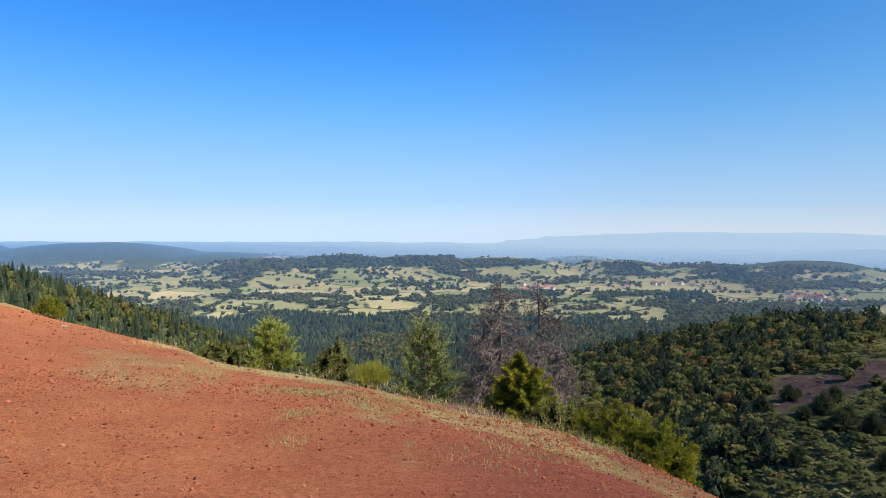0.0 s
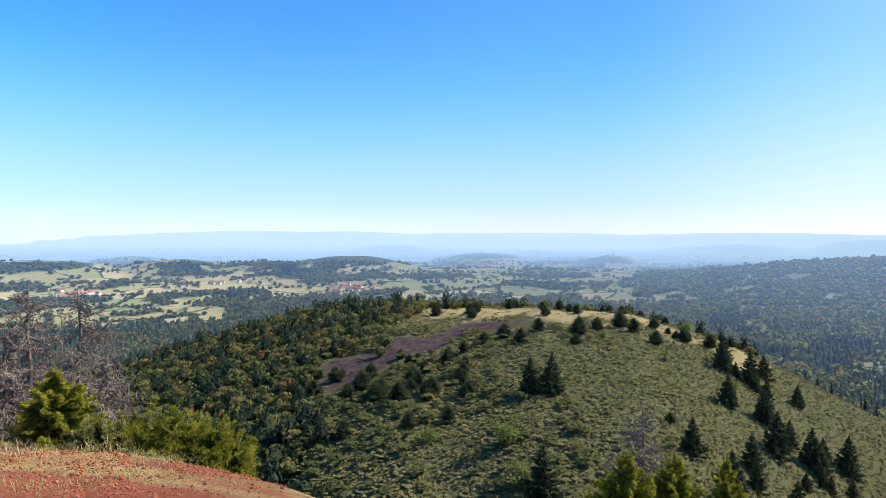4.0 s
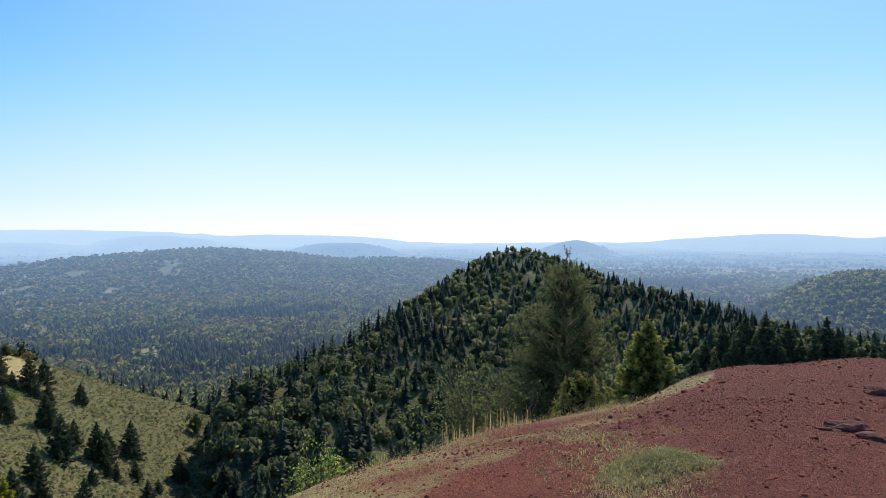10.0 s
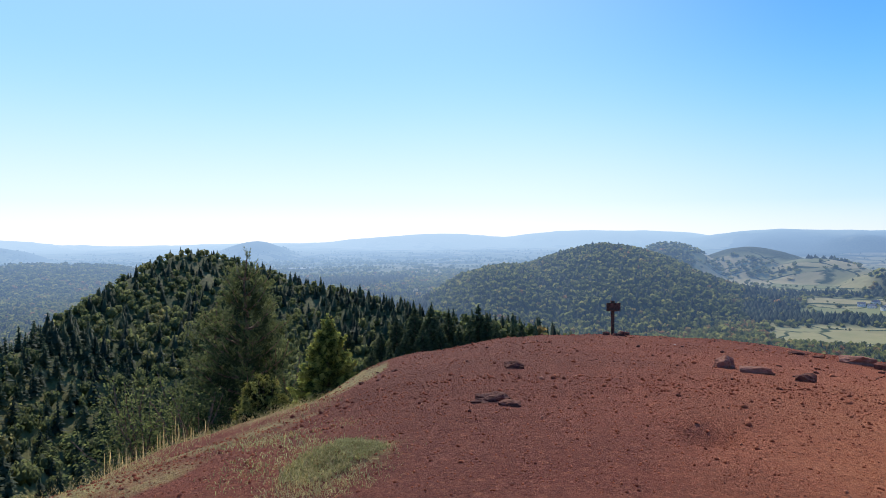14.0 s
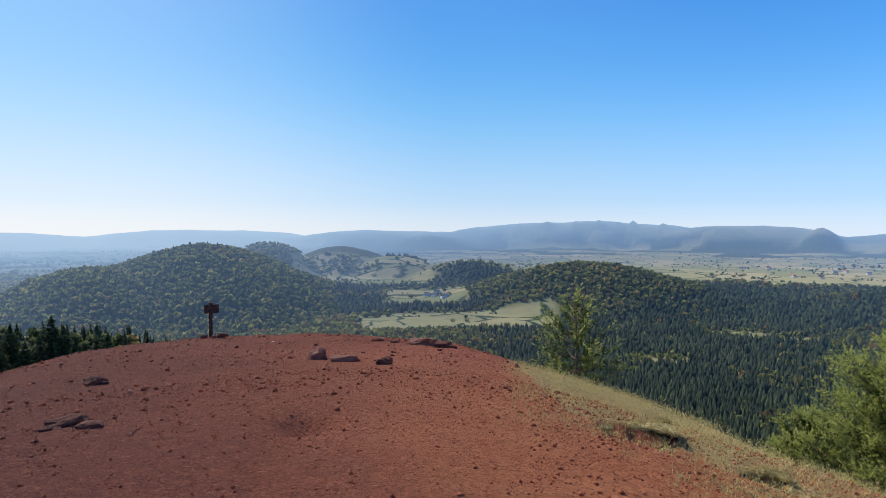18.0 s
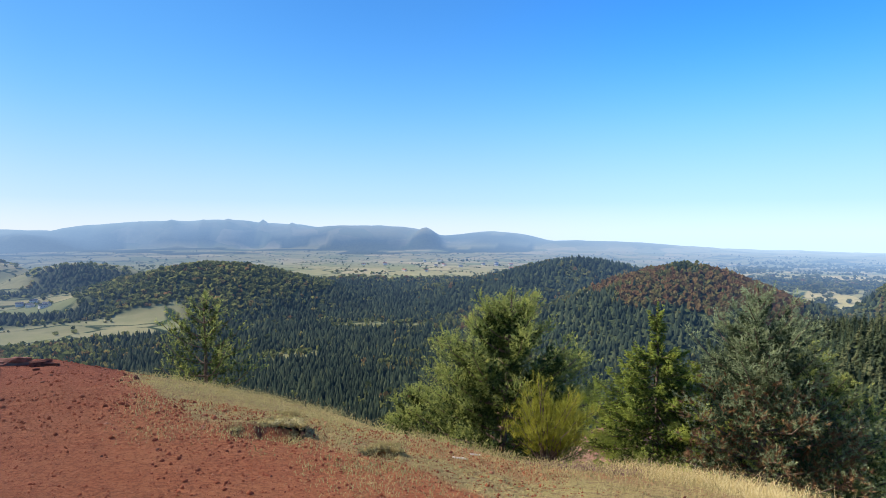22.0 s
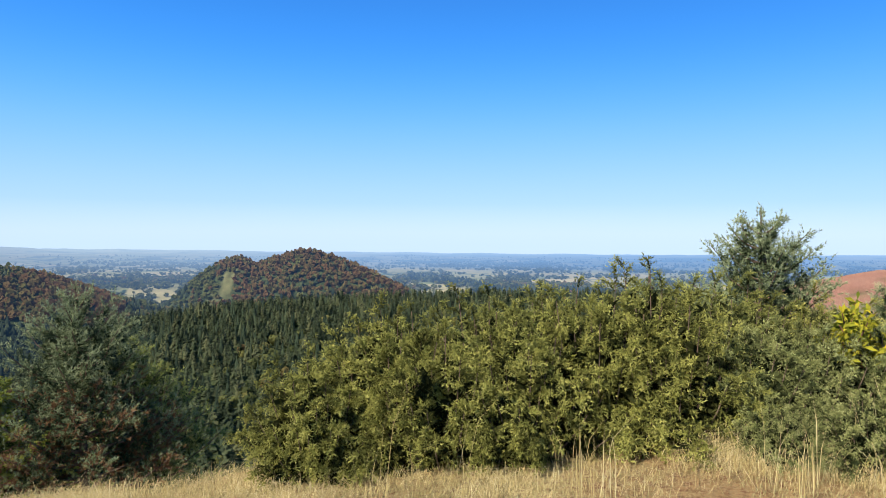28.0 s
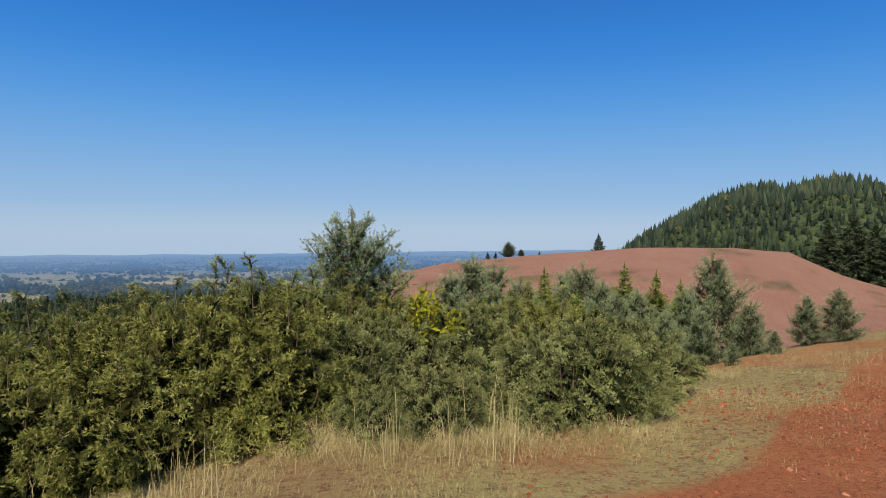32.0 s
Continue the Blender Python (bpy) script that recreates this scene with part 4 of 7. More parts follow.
    russet = leaf & (brown | ((np.abs(wrap(az - 233)) < 8) & (up > 30) & (r < 1600)))
    t = np.where(russet, np.clip(rng.normal(0.90, 0.12, len(r)) + 0.15 * n, 0, 1), t)
    s = ok & ~leaf
    scatter("spruce_forest", plain, p[s], tall[s], wide[s], t[s], SPRUCE_FAR, "wide blue-green spruce forest filling the basin", "forest")
    s = ok & leaf
    scatter("beech_forest", tufts, p[s], tall[s], wide[s], t[s], BROAD_FAR, "beech woods and hedge trees turning olive and brown", "forest")
    # hedgerows along the edges of the far fields
    az, r = sow(1350, 3900, lambda q: q * 0.0062)
    x, y = r * np.sin(np.radians(az)), r * np.cos(np.radians(az))
    keep = (open_land(az, r) > 0.35) & (field_edge(x, y, 170.0) < np.where(np.abs(wrap(az - 182)) < 32, 6.0, 6 + 0.001 * r)) & (smooth_noise(x / 90, y / 90, 26, 2) > np.where(np.abs(wrap(az - 182)) < 32, -0.05, -0.2))
    az, r = az[keep], r[keep]
    p = at(az, r)
    tall = rng.uniform(4, 9, len(r)) * np.where(np.abs(wrap(az - 182)) < 32, 0.7, 1.0)
    ok = in_sight(az, r, p[:, 2] + tall)
    scatter("hedgerows", tufts, p[ok], tall[ok], tall[ok] * rng.uniform(1.0, 1.7, ok.sum()), np.clip(rng.normal(0.22, 0.15, ok.sum()), 0, 1), BROAD_FAR, "dark green hedgerows between the far fields", "hedges")
    # single trees and copses over the far fields
    az, r = sow(1350, 3300, lambda q: q * 0.0105)
    x, y = r * np.sin(np.radians(az)), r * np.cos(np.radians(az))
    n = smooth_noise(x / 120, y / 120, 23, 4)
    plain_sw = np.abs(wrap(az - 182)) < 30
    keep = (open_land(az, r) > 0.5) & (n + 0.15 * rng.normal(size=len(r)) > np.where(plain_sw, 0.62, np.where(np.abs(wrap(az - 8)) < 50, 0.44, 0.16)))
    az, r = az[keep], r[keep]
    p = at(az, r)
    tall = rng.uniform(6, 12, len(r))
    ok = in_sight(az, r, p[:, 2] + tall)
    scatter("hedge_trees", tufts, p[ok], tall[ok], tall[ok] * rng.uniform(1.0, 2.2, ok.sum()), np.clip(rng.normal(0.25, 0.15, ok.sum()), 0, 1), BROAD_FAR, "dark hedgerow trees and copses between the fields", "trees")


woods()


def bowl_cover():
    """Broom and young wood on the hill across the bowl."""
    az, r = sow(45, 285, lambda q: 0.62 + q * 0.0045, 14, 90)
    x, y = r * np.sin(np.radians(az)), r * np.cos(np.radians(az))
    n = smooth_noise(x / 14, y / 14, 41, 3)
    tan, ash = bowl_zone(az, r)
    burnt, top = ash > 0.4, tan > 0.4
    keep = (n > -0.75) & (wrap(az - 80 - 6 * smooth_noise(x / 22, y / 22, 44, 3) - 4 * rng.normal(size=len(r)) * 0.4) < 0) & (rng.uniform(size=len(r)) > np.where(burnt, 0.96, np.where(top, 0.78, 0.03)))
    az, r, x, y, n = az[keep], r[keep], x[keep], y[keep], n[keep]
    tall = rng.uniform(0.40, 1.0, len(r)) * (1 + 0.35 * n)
    scatter("broom_scrub", [leafy(9, 0.27, s, 0.9, True) for s in (51, 52, 53)], at(az, r, 0.1), tall, tall * rng.uniform(1.7, 2.7, len(r)), np.clip(0.45 + 0.35 * n + rng.normal(0, 0.13, len(r)), 0, 1), BROOM_FAR, "knee-high olive broom and bilberry covering the bowl", "scrub")
    # taller rounded bushes towards the north and round the young wood
    az, r = sow(58, 235, lambda q: 2.6 + 0.004 * q, 12, 62)
    x, y = r * np.sin(np.radians(az)), r * np.cos(np.radians(az))
    n = smooth_noise(x / 17, y / 17, 43, 3)
    tan, ash = bowl_zone(az, r)
    keep = (n + 0.35 * rng.normal(size=len(r)) > -0.22 + np.clip(wrap(az - 33) / 17, -0.2, 1.3)) & (tan < 0.3) & (ash < 0.2)
    az, r, n = az[keep], r[keep], n[keep]
    tall = rng.uniform(1.3, 3.1, len(r))
    scatter("tall_broom_scrub", [leafy(46, 0.13, s, 0.9, True) for s in (54, 55, 56)], at(az, r, 0.15), tall, tall * rng.uniform(1.2, 1.8, len(r)), np.clip(0.30 + 0.3 * n + rng.normal(0, 0.2, len(r)), 0, 1), BROAD_FAR, "rounded olive bushes standing out of the broom", "scrub")
    # mixed young wood on its northern end
    az, r = sow(70, 312, lambda q: 3.6, 3, 64)
    x, y = r * np.sin(np.radians(az)), r * np.cos(np.radians(az))
    n = smooth_noise(x / 26, y / 26, 42, 3)
    edge = 27 + 10 * n + (r - 190) * 0.12
    tan, ash = bowl_zone(az, r)
    burnt = (ash > 0.4) | (tan > 0.4)
    fringe = (r > 279 + 5 * n) & (wrap(az - 66) < 0) & (n > -0.45)
    keep = ((wrap(az - edge) < 0) | fringe) & ~(burnt & (rng.uniform(size=len(r)) < 0.93))
    az, r, n = az[keep], r[keep], n[keep]
    leaf = rng.uniform(size=len(r)) < 0.72
    tall = np.where(leaf, rng.uniform(3.0, 5.5, len(r)), rng.uniform(4, 7.5, len(r)))
    p = at(az, r)
    t = np.clip(rng.normal(0.5, 0.25, len(r)), 0, 1)
    scatter("young_broadleaf_wood", [leafy(84, 0.115, s) for s in (61, 62, 63)], p[leaf], tall[leaf], tall[leaf] * rng.uniform(0.9, 1.25, leaf.sum()), t[leaf], BROAD_FAR, "young olive and russet broadleaf wood on the hill", "forest")
    s = ~leaf
    scatter("young_pine_wood", [leafy(90, 0.10, 64, 1.15), leafy(90, 0.10, 65, 1.15)], p[s], tall[s], tall[s] * 0.62, t[s] * 0.5, SPRUCE_FAR, "dark young pines standing among the broadleaf wood", "forest")


bowl_cover()

# ---- trees and shrubs near the summit ----
# the darkest pine and juniper tints also carry the shade painted inside their crowns
PINE = leaf_material("pine_needles", (0.034, 0.048, 0.015), (0.27, 0.315, 0.078), (0.54, 0.55, 0.16), glow=0.3)
BLUE_PINE = leaf_material("blue_pine_needles", (0.040, 0.054, 0.026), (0.235, 0.275, 0.130), (0.44, 0.48, 0.25), glow=0.33)
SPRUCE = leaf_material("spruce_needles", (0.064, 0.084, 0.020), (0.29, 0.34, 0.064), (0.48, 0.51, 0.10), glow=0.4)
# two more spruce colours, with sunlight on and through the needles put in
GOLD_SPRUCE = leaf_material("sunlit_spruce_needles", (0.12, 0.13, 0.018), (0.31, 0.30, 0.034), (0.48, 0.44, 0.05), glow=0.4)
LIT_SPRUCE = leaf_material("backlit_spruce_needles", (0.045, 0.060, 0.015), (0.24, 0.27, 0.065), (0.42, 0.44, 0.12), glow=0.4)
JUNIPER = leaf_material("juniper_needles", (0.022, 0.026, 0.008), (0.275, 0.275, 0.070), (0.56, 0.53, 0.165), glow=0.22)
# JUNIPER brightened and yellowed: sunlight from the front is put into the colour
SUNNY_JUNIPER = leaf_material("sunlit_juniper_needles", (0.028, 0.031, 0.009), (0.345, 0.335, 0.078), (0.64, 0.60, 0.175), glow=0.28)
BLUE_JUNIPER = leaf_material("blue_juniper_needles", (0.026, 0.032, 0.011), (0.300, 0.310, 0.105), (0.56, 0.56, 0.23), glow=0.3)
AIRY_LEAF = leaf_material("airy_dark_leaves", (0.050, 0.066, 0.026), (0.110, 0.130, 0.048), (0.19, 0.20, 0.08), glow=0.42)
BRIGHT_PINE = leaf_material("bright_pine_needles", (0.10, 0.115, 0.020), (0.34, 0.37, 0.060), (0.58, 0.58, 0.14), glow=0.4)
BROOM = leaf_material("broom_stems", (0.130, 0.135, 0.020), (0.310, 0.300, 0.038), (0.50, 0.46, 0.075), glow=0.3)
LEAF = leaf_material("broad_leaves", (0.070, 0.110, 0.027), (0.200, 0.255, 0.058), (0.400, 0.400, 0.085), glow=0.42)
YELLOW_LEAF = leaf_material("yellowing_leaves", (0.12, 0.15, 0.02), (0.36, 0.33, 0.03), (0.52, 0.42, 0.03), glow=0.3)
STRAW = leaf_material("dry_grass_blades", (0.26, 0.18, 0.07), (0.54, 0.42, 0.18), (0.70, 0.58, 0.32), glow=0.25)
DEAD_NEEDLE = leaf_material("dead_needles", (0.14, 0.075, 0.035), (0.24, 0.13, 0.06), (0.30, 0.19, 0.10), glow=0.1)
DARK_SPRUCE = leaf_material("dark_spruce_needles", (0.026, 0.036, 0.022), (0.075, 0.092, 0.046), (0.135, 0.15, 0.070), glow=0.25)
# PINE darkened: its look against the light is put into the needle colour
BACKLIT_PINE = leaf_material("backlit_pine_needles", (0.038, 0.050, 0.024), (0.100, 0.122, 0.050), (0.19, 0.21, 0.08), glow=0.32)
BARK = bark_material("bark", (0.09, 0.06, 0.04), (0.20, 0.14, 0.10))
DEAD_WOOD = bark_material("weathered_dead_wood", (0.115, 0.088, 0.076), (0.25, 0.205, 0.178))
RED_STEM = bark_material("reddish_stems", (0.11, 0.05, 0.035), (0.20, 0.10, 0.06))


class Heap:
    """Collects triangles with a tint."""

    def __init__(self):
        self.v, self.f, self.t, self.n = [], [], [], 0

    def add(self, v, f, t):
        self.v.append(np.asarray(v, float))
        self.f.append(np.asarray(f, int) + self.n)
        self.t.append(np.broadcast_to(np.asarray(t, float), (len(v),)))
        self.n += len(v)

    def mesh(self, name, material, parent=None, label=""):
        return raw_mesh(name, np.concatenate(self.v), np.concatenate(self.f), material, tint=np.concatenate(self.t), parent=parent, label=label)


def unit(v):
    return v / np.maximum(np.linalg.norm(v, axis=-1, keepdims=True), 1e-9)


def tube(heap, pts, radii, sides=5, tint=0.5):
    pts = np.asarray(pts, float)
    d = unit(np.gradient(pts, axis=0))
    u = unit(np.cross(d, np.array((0.31, 0.52, 0.8))))
    w = np.cross(d, u)
    a = np.arange(sides) * 2 * math.pi / sides
    ring = pts[:, None] + (u[:, None] * np.cos(a)[None, :, None] + w[:, None] * np.sin(a)[None, :, None]) * np.asarray(radii)[:, None, None]
    n = len(pts)
    i, j = np.meshgrid(np.arange(n - 1), np.arange(sides), indexing="ij")
    k = (j + 1) % sides
    q = np.stack([i * sides + j, i * sides + k, (i + 1) * sides + k, (i + 1) * sides + j], -1).reshape(-1, 4)
    heap.add(ring.reshape(-1, 3), np.concatenate([q[:, :3], q[:, [0, 2, 3]]]), tint)


def needles(heap, q, p, d, count, length, width, spread, tint, back=0.0):
    """Tufts of slim needle blades at p, pointing about d."""
    m = len(p)
    dd = unit(np.repeat(d, count, 0) + spread * q.normal(size=(m * count, 3)))
    b = np.repeat(p, count, 0) - dd * back * length
    s = unit(np.cross(dd, q.normal(size=(m * count, 3)))) * width * 0.5
    ln = length * q.uniform(0.7, 1.2, (m * count, 1))
    v = np.stack([b - s, b + s, b + dd * ln], 1).reshape(-1, 3)
    i = np.arange(m * count) * 3
    heap.add(v, np.stack([i, i + 1, i + 2], 1), np.repeat(np.clip(np.repeat(tint, count) + q.normal(0, 0.06, m * count), 0, 1), 3))


def shoots(P, D, T, nodes, length, q):
    """Draw each tuft out into a short shoot with needles all along it."""
    n = len(P)
    k = np.tile(np.linspace(0, 1, nodes), n)[:, None]
    d = np.repeat(D, nodes, 0)
    sag = np.zeros((n * nodes, 3))
    sag[:, 2] = -0.12 * length * k[:, 0] ** 2
    return np.repeat(P, nodes, 0) + d * k * length * np.repeat(q.uniform(0.6, 1.3, n), nodes)[:, None] + sag, d, np.clip(np.repeat(T, nodes) - 0.12 + 0.26 * k[:, 0], 0, 1)


def base_empty(name):
    ob = new(name)
    ob.empty_display_size = 0.3
    return ob


def pine(name, seed, h, spread=0.36, material=None, tuft=0.11, per=12, whorls=11, low=0.08, open_crown=1.0, label="", brown=0.0, lean=0.0):
    """A young mountain pine: whorled limbs turning up at the ends, long needles in brushes."""
    q = np.random.default_rng(seed)
    root = tagged(base_empty(name), label, "pine tree")
    wood, crown = Heap(), Heap()
    zs = np.linspace(0, h, 9)
    bend = q.normal(0, 0.012 * h, (9, 2)).cumsum(0) * 0.5
    bend[:, 0] += lean * zs
    trunk = np.column_stack([bend, zs])
    tube(wood, trunk, 0.022 * h * (1 - 0.93 * zs / h) + 0.004, 7)
    P, D, T = [], [], []
    for i in range(whorls):
        f = low + (0.96 - low) * (i + 0.3 * q.uniform()) / whorls
        n = q.integers(4, 7)
        a0 = q.uniform(0, 6.28)
        for j in range(n):
            a = a0 + 6.283 * j / n + q.normal(0, 0.25)
            ln = h * spread * (1 - f) ** 0.7 * 1.12 * q.uniform(0.72, 1.18) + 0.05 * h * (1 - f)
            if ln < 0.04 * h:
                continue
            st = np.array([np.interp(f * h, zs, trunk[:, 0]), np.interp(f * h, zs, trunk[:, 1]), f * h])
            out = np.array([math.cos(a), math.sin(a), 0.0])
            s = np.linspace(0, 1, 6)
            up = q.uniform(0.12, 0.38) + 0.5 * f
            pts = st + out * (s * ln)[:, None] + np.array((0, 0, 1.0)) * (ln * up * s ** 1.9 + 0.1 * ln * s)[:, None]
            pts += q.normal(0, 0.02 * ln, pts.shape) * s[:, None]
            tube(wood, pts, 0.009 * h * (1 - f * 0.6) * (1 - 0.85 * s) + 0.002, 4)
            m = max(6, int(44 * ln / (0.36 * h) * open_crown * (h / 3.0) ** 0.35))
            g = q.uniform(0.22, 1.0, m) ** 0.8
            c = np.column_stack([np.interp(g, s, pts[:, k]) for k in range(3)])
            side = q.normal(0, 1, (m, 3)) * np.array((1, 1, 0.65))
            off = unit(side) * (ln * 0.26 * q.uniform(0.15, 1.0, m) * (1.15 - 0.6 * g))[:, None]
            P.append(c + off)
            D.append(unit(out * 0.5 + np.array((0, 0, 0.55)) + unit(off) * 0.75))
            # tint falls towards the trunk: inner shade put into the needle colour
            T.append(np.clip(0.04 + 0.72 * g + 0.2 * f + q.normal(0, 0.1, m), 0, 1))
    P.append(trunk[-1:] + q.normal(0, 0.01 * h, (8, 3)) - np.array((0, 0, 0.03 * h)) * q.uniform(0, 1, (8, 1)))
    D.append(unit(np.tile((0.0, 0.0, 1.0), (8, 1)) + 0.25 * q.normal(size=(8, 3))))
    T.append(np.full(8, 0.8))
    P, D, T = np.concatenate(P), np.concatenate(D), np.concatenate(T)
    if brown:
        dead = (P[:, 2] < brown * h) & (q.uniform(size=len(P)) < 0.6 * (1 - P[:, 2] / (brown * h)) + 0.15)
        old = Heap()
        needles(old, q, P[dead], D[dead], per, tuft, tuft * 0.17, 0.55, T[dead])
        old.mesh("dead_needles", DEAD_NEEDLE, root, "browned lower needles")
        P, D, T = P[~dead], D[~dead], T[~dead]
    # dark blades inside the crown paint its inner shade
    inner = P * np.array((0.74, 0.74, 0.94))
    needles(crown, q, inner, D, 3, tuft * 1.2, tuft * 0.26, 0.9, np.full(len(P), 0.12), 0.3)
    D = unit(D + np.array((0, 0, 0.35)))
    P, D, T = shoots(P, D, T, 3, tuft * 1.2, q)
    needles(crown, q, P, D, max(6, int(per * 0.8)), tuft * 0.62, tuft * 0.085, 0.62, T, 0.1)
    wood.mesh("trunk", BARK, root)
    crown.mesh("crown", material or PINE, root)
    return root


def spruce(name, seed, h, spread=0.30, material=None, tuft=0.07, per=9, label="", thin_top=0.75, dens=1.0, levels=17, blade=0.22, lead=0.75):
    """A young spruce: tiers of flat, slightly drooping sprays and a slim leader."""
    q = np.random.default_rng(seed)
    root = tagged(base_empty(name), label, "spruce tree")
    wood, crown = Heap(), Heap()
    zs = np.linspace(0, h, 7)
    trunk = np.column_stack([q.normal(0, 0.004 * h, (7, 2)), zs])
    tube(wood, trunk, 0.017 * h * (1 - 0.95 * zs / h) + 0.003, 6)
    P, D, T = [], [], []
    for i in range(levels):
        f = 0.04 + 0.92 * i / levels
        n = q.integers(5, 8) if f < thin_top else q.integers(3, 5)
        a0 = q.uniform(0, 6.28)
        for j in range(n):
            a = a0 + 6.283 * j / n + q.normal(0, 0.2)
            ln = h * spread * ((1 - f) ** 0.85 if lead > 0.5 else max(1 - (f / (thin_top + 0.1)) ** 1.7, 0.20)) * q.uniform(0.75, 1.15) * (1.0 if f < thin_top else lead) + 0.012 * h
            out = np.array([math.cos(a), math.sin(a), 0.0])
            across = np.array([-math.sin(a), math.cos(a), 0.0])
            s = np.linspace(0, 1, 5)
            tilt = 0.35 * (f - 0.35)
            pts = np.array((0, 0, f * h)) + out * (s * ln)[:, None] + np.array((0, 0, 1.0)) * (ln * (tilt * s - 0.16 * s * (1 - s) * 2 + 0.10 * s ** 3))[:, None]
            tube(wood, pts, 0.006 * h * (1 - 0.85 * s) * (1 - 0.6 * f) + 0.0015, 3)
            m = max(5, int(46 * dens * ln / (0.3 * h) * (h / 3.0) ** 0.35))
            g = q.uniform(0.12, 1.0, m) ** 0.75
            c = np.column_stack([np.interp(g, s, pts[:, k]) for k in range(3)])
            w = q.uniform(-1, 1, m)
            c = c + across * (w * ln * 0.30 * (1.1 - g))[:, None] + np.array((0, 0, 1.0)) * (-np.abs(w) * ln * 0.06 + q.normal(0, 0.015 * h, m))[:, None]
            P.append(c)
            D.append(unit(out * 0.9 + across * (w * 0.9)[:, None] + np.array((0, 0, 0.12))))
            # lighter tips, darker towards the stem: crown shade put into the tint
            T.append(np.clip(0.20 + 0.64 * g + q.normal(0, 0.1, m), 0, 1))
    k = 14
    P.append(np.column_stack([np.zeros((k, 2)), np.linspace(0.86, 0.99, k) * h]))
    D.append(unit(np.column_stack([q.normal(0, 0.6, (k, 2)), np.ones(k)])))
    T.append(np.full(k, 0.7))
    P, D, T = np.concatenate(P), np.concatenate(D), np.concatenate(T)
    # darkest blades near the stem stand in for shade between the tiers
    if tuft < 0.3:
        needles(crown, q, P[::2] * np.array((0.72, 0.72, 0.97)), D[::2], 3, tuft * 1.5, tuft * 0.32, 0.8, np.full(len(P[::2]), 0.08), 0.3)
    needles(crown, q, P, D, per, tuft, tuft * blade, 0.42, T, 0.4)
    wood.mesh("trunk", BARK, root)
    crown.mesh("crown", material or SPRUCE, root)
    return root


def dead_spruce(name, seed, h, label):
    """A bare, grey, storm-broken spruce with fine hanging twigs."""
    q = np.random.default_rng(seed)
    root = tagged(base_empty(name), label, "dead tree")
    stem, limbs = Heap(), Heap()
    zs = np.linspace(0, h, 10)
    pts = np.column_stack([q.normal(0, 0.008 * h, (10, 2)).cumsum(0) * 0.6, zs])
    tube(stem, pts, 0.017 * h * (1 - 0.9 * zs / h) + 0.006, 7)
    for i in range(150):
        f = 0.10 + 0.86 * (i + q.uniform()) / 150
        a = q.uniform(0, 6.283)
        ln = h * 0.40 * (1 - f) ** 0.6 * q.uniform(0.45, 1.15)
        out = np.array([math.cos(a), math.sin(a), 0.0])
        s = np.linspace(0, 1, 6)
        st = np.array([np.interp(f * h, zs, pts[:, 0]), np.interp(f * h, zs, pts[:, 1]), f * h])
        b = st + out * (s * ln)[:, None] + np.array((0, 0, 1.0)) * (ln * (-0.55 * s + 0.5 * s ** 3))[:, None] + q.normal(0, 0.02 * ln, (6, 3)) * s[:, None]
        tube(limbs, b, 0.005 * h * (1 - 0.8 * s) * (1 - 0.5 * f) + 0.003, 3)
        for k in range(int(16 + 15 * (1 - f))):
            g = q.uniform(0.25, 1)
            c = np.array([np.interp(g, s, b[:, m]) for m in range(3)])
            e = unit(q.normal(size=3) + out * 0.5 + np.array((0, 0, -0.5)))
            t = ln * q.uniform(0.12, 0.34)
            tube(limbs, np.array([c, c + e * t * 0.5 + q.normal(0, 0.03 * t, 3), c + e * t + np.array((0, 0, -0.12 * t))]), (0.013, 0.011, 0.006), 3)
    stem.mesh("trunk", DEAD_WOOD, root)
    limbs.mesh("branchwork", DEAD_WOOD, root)
    return root


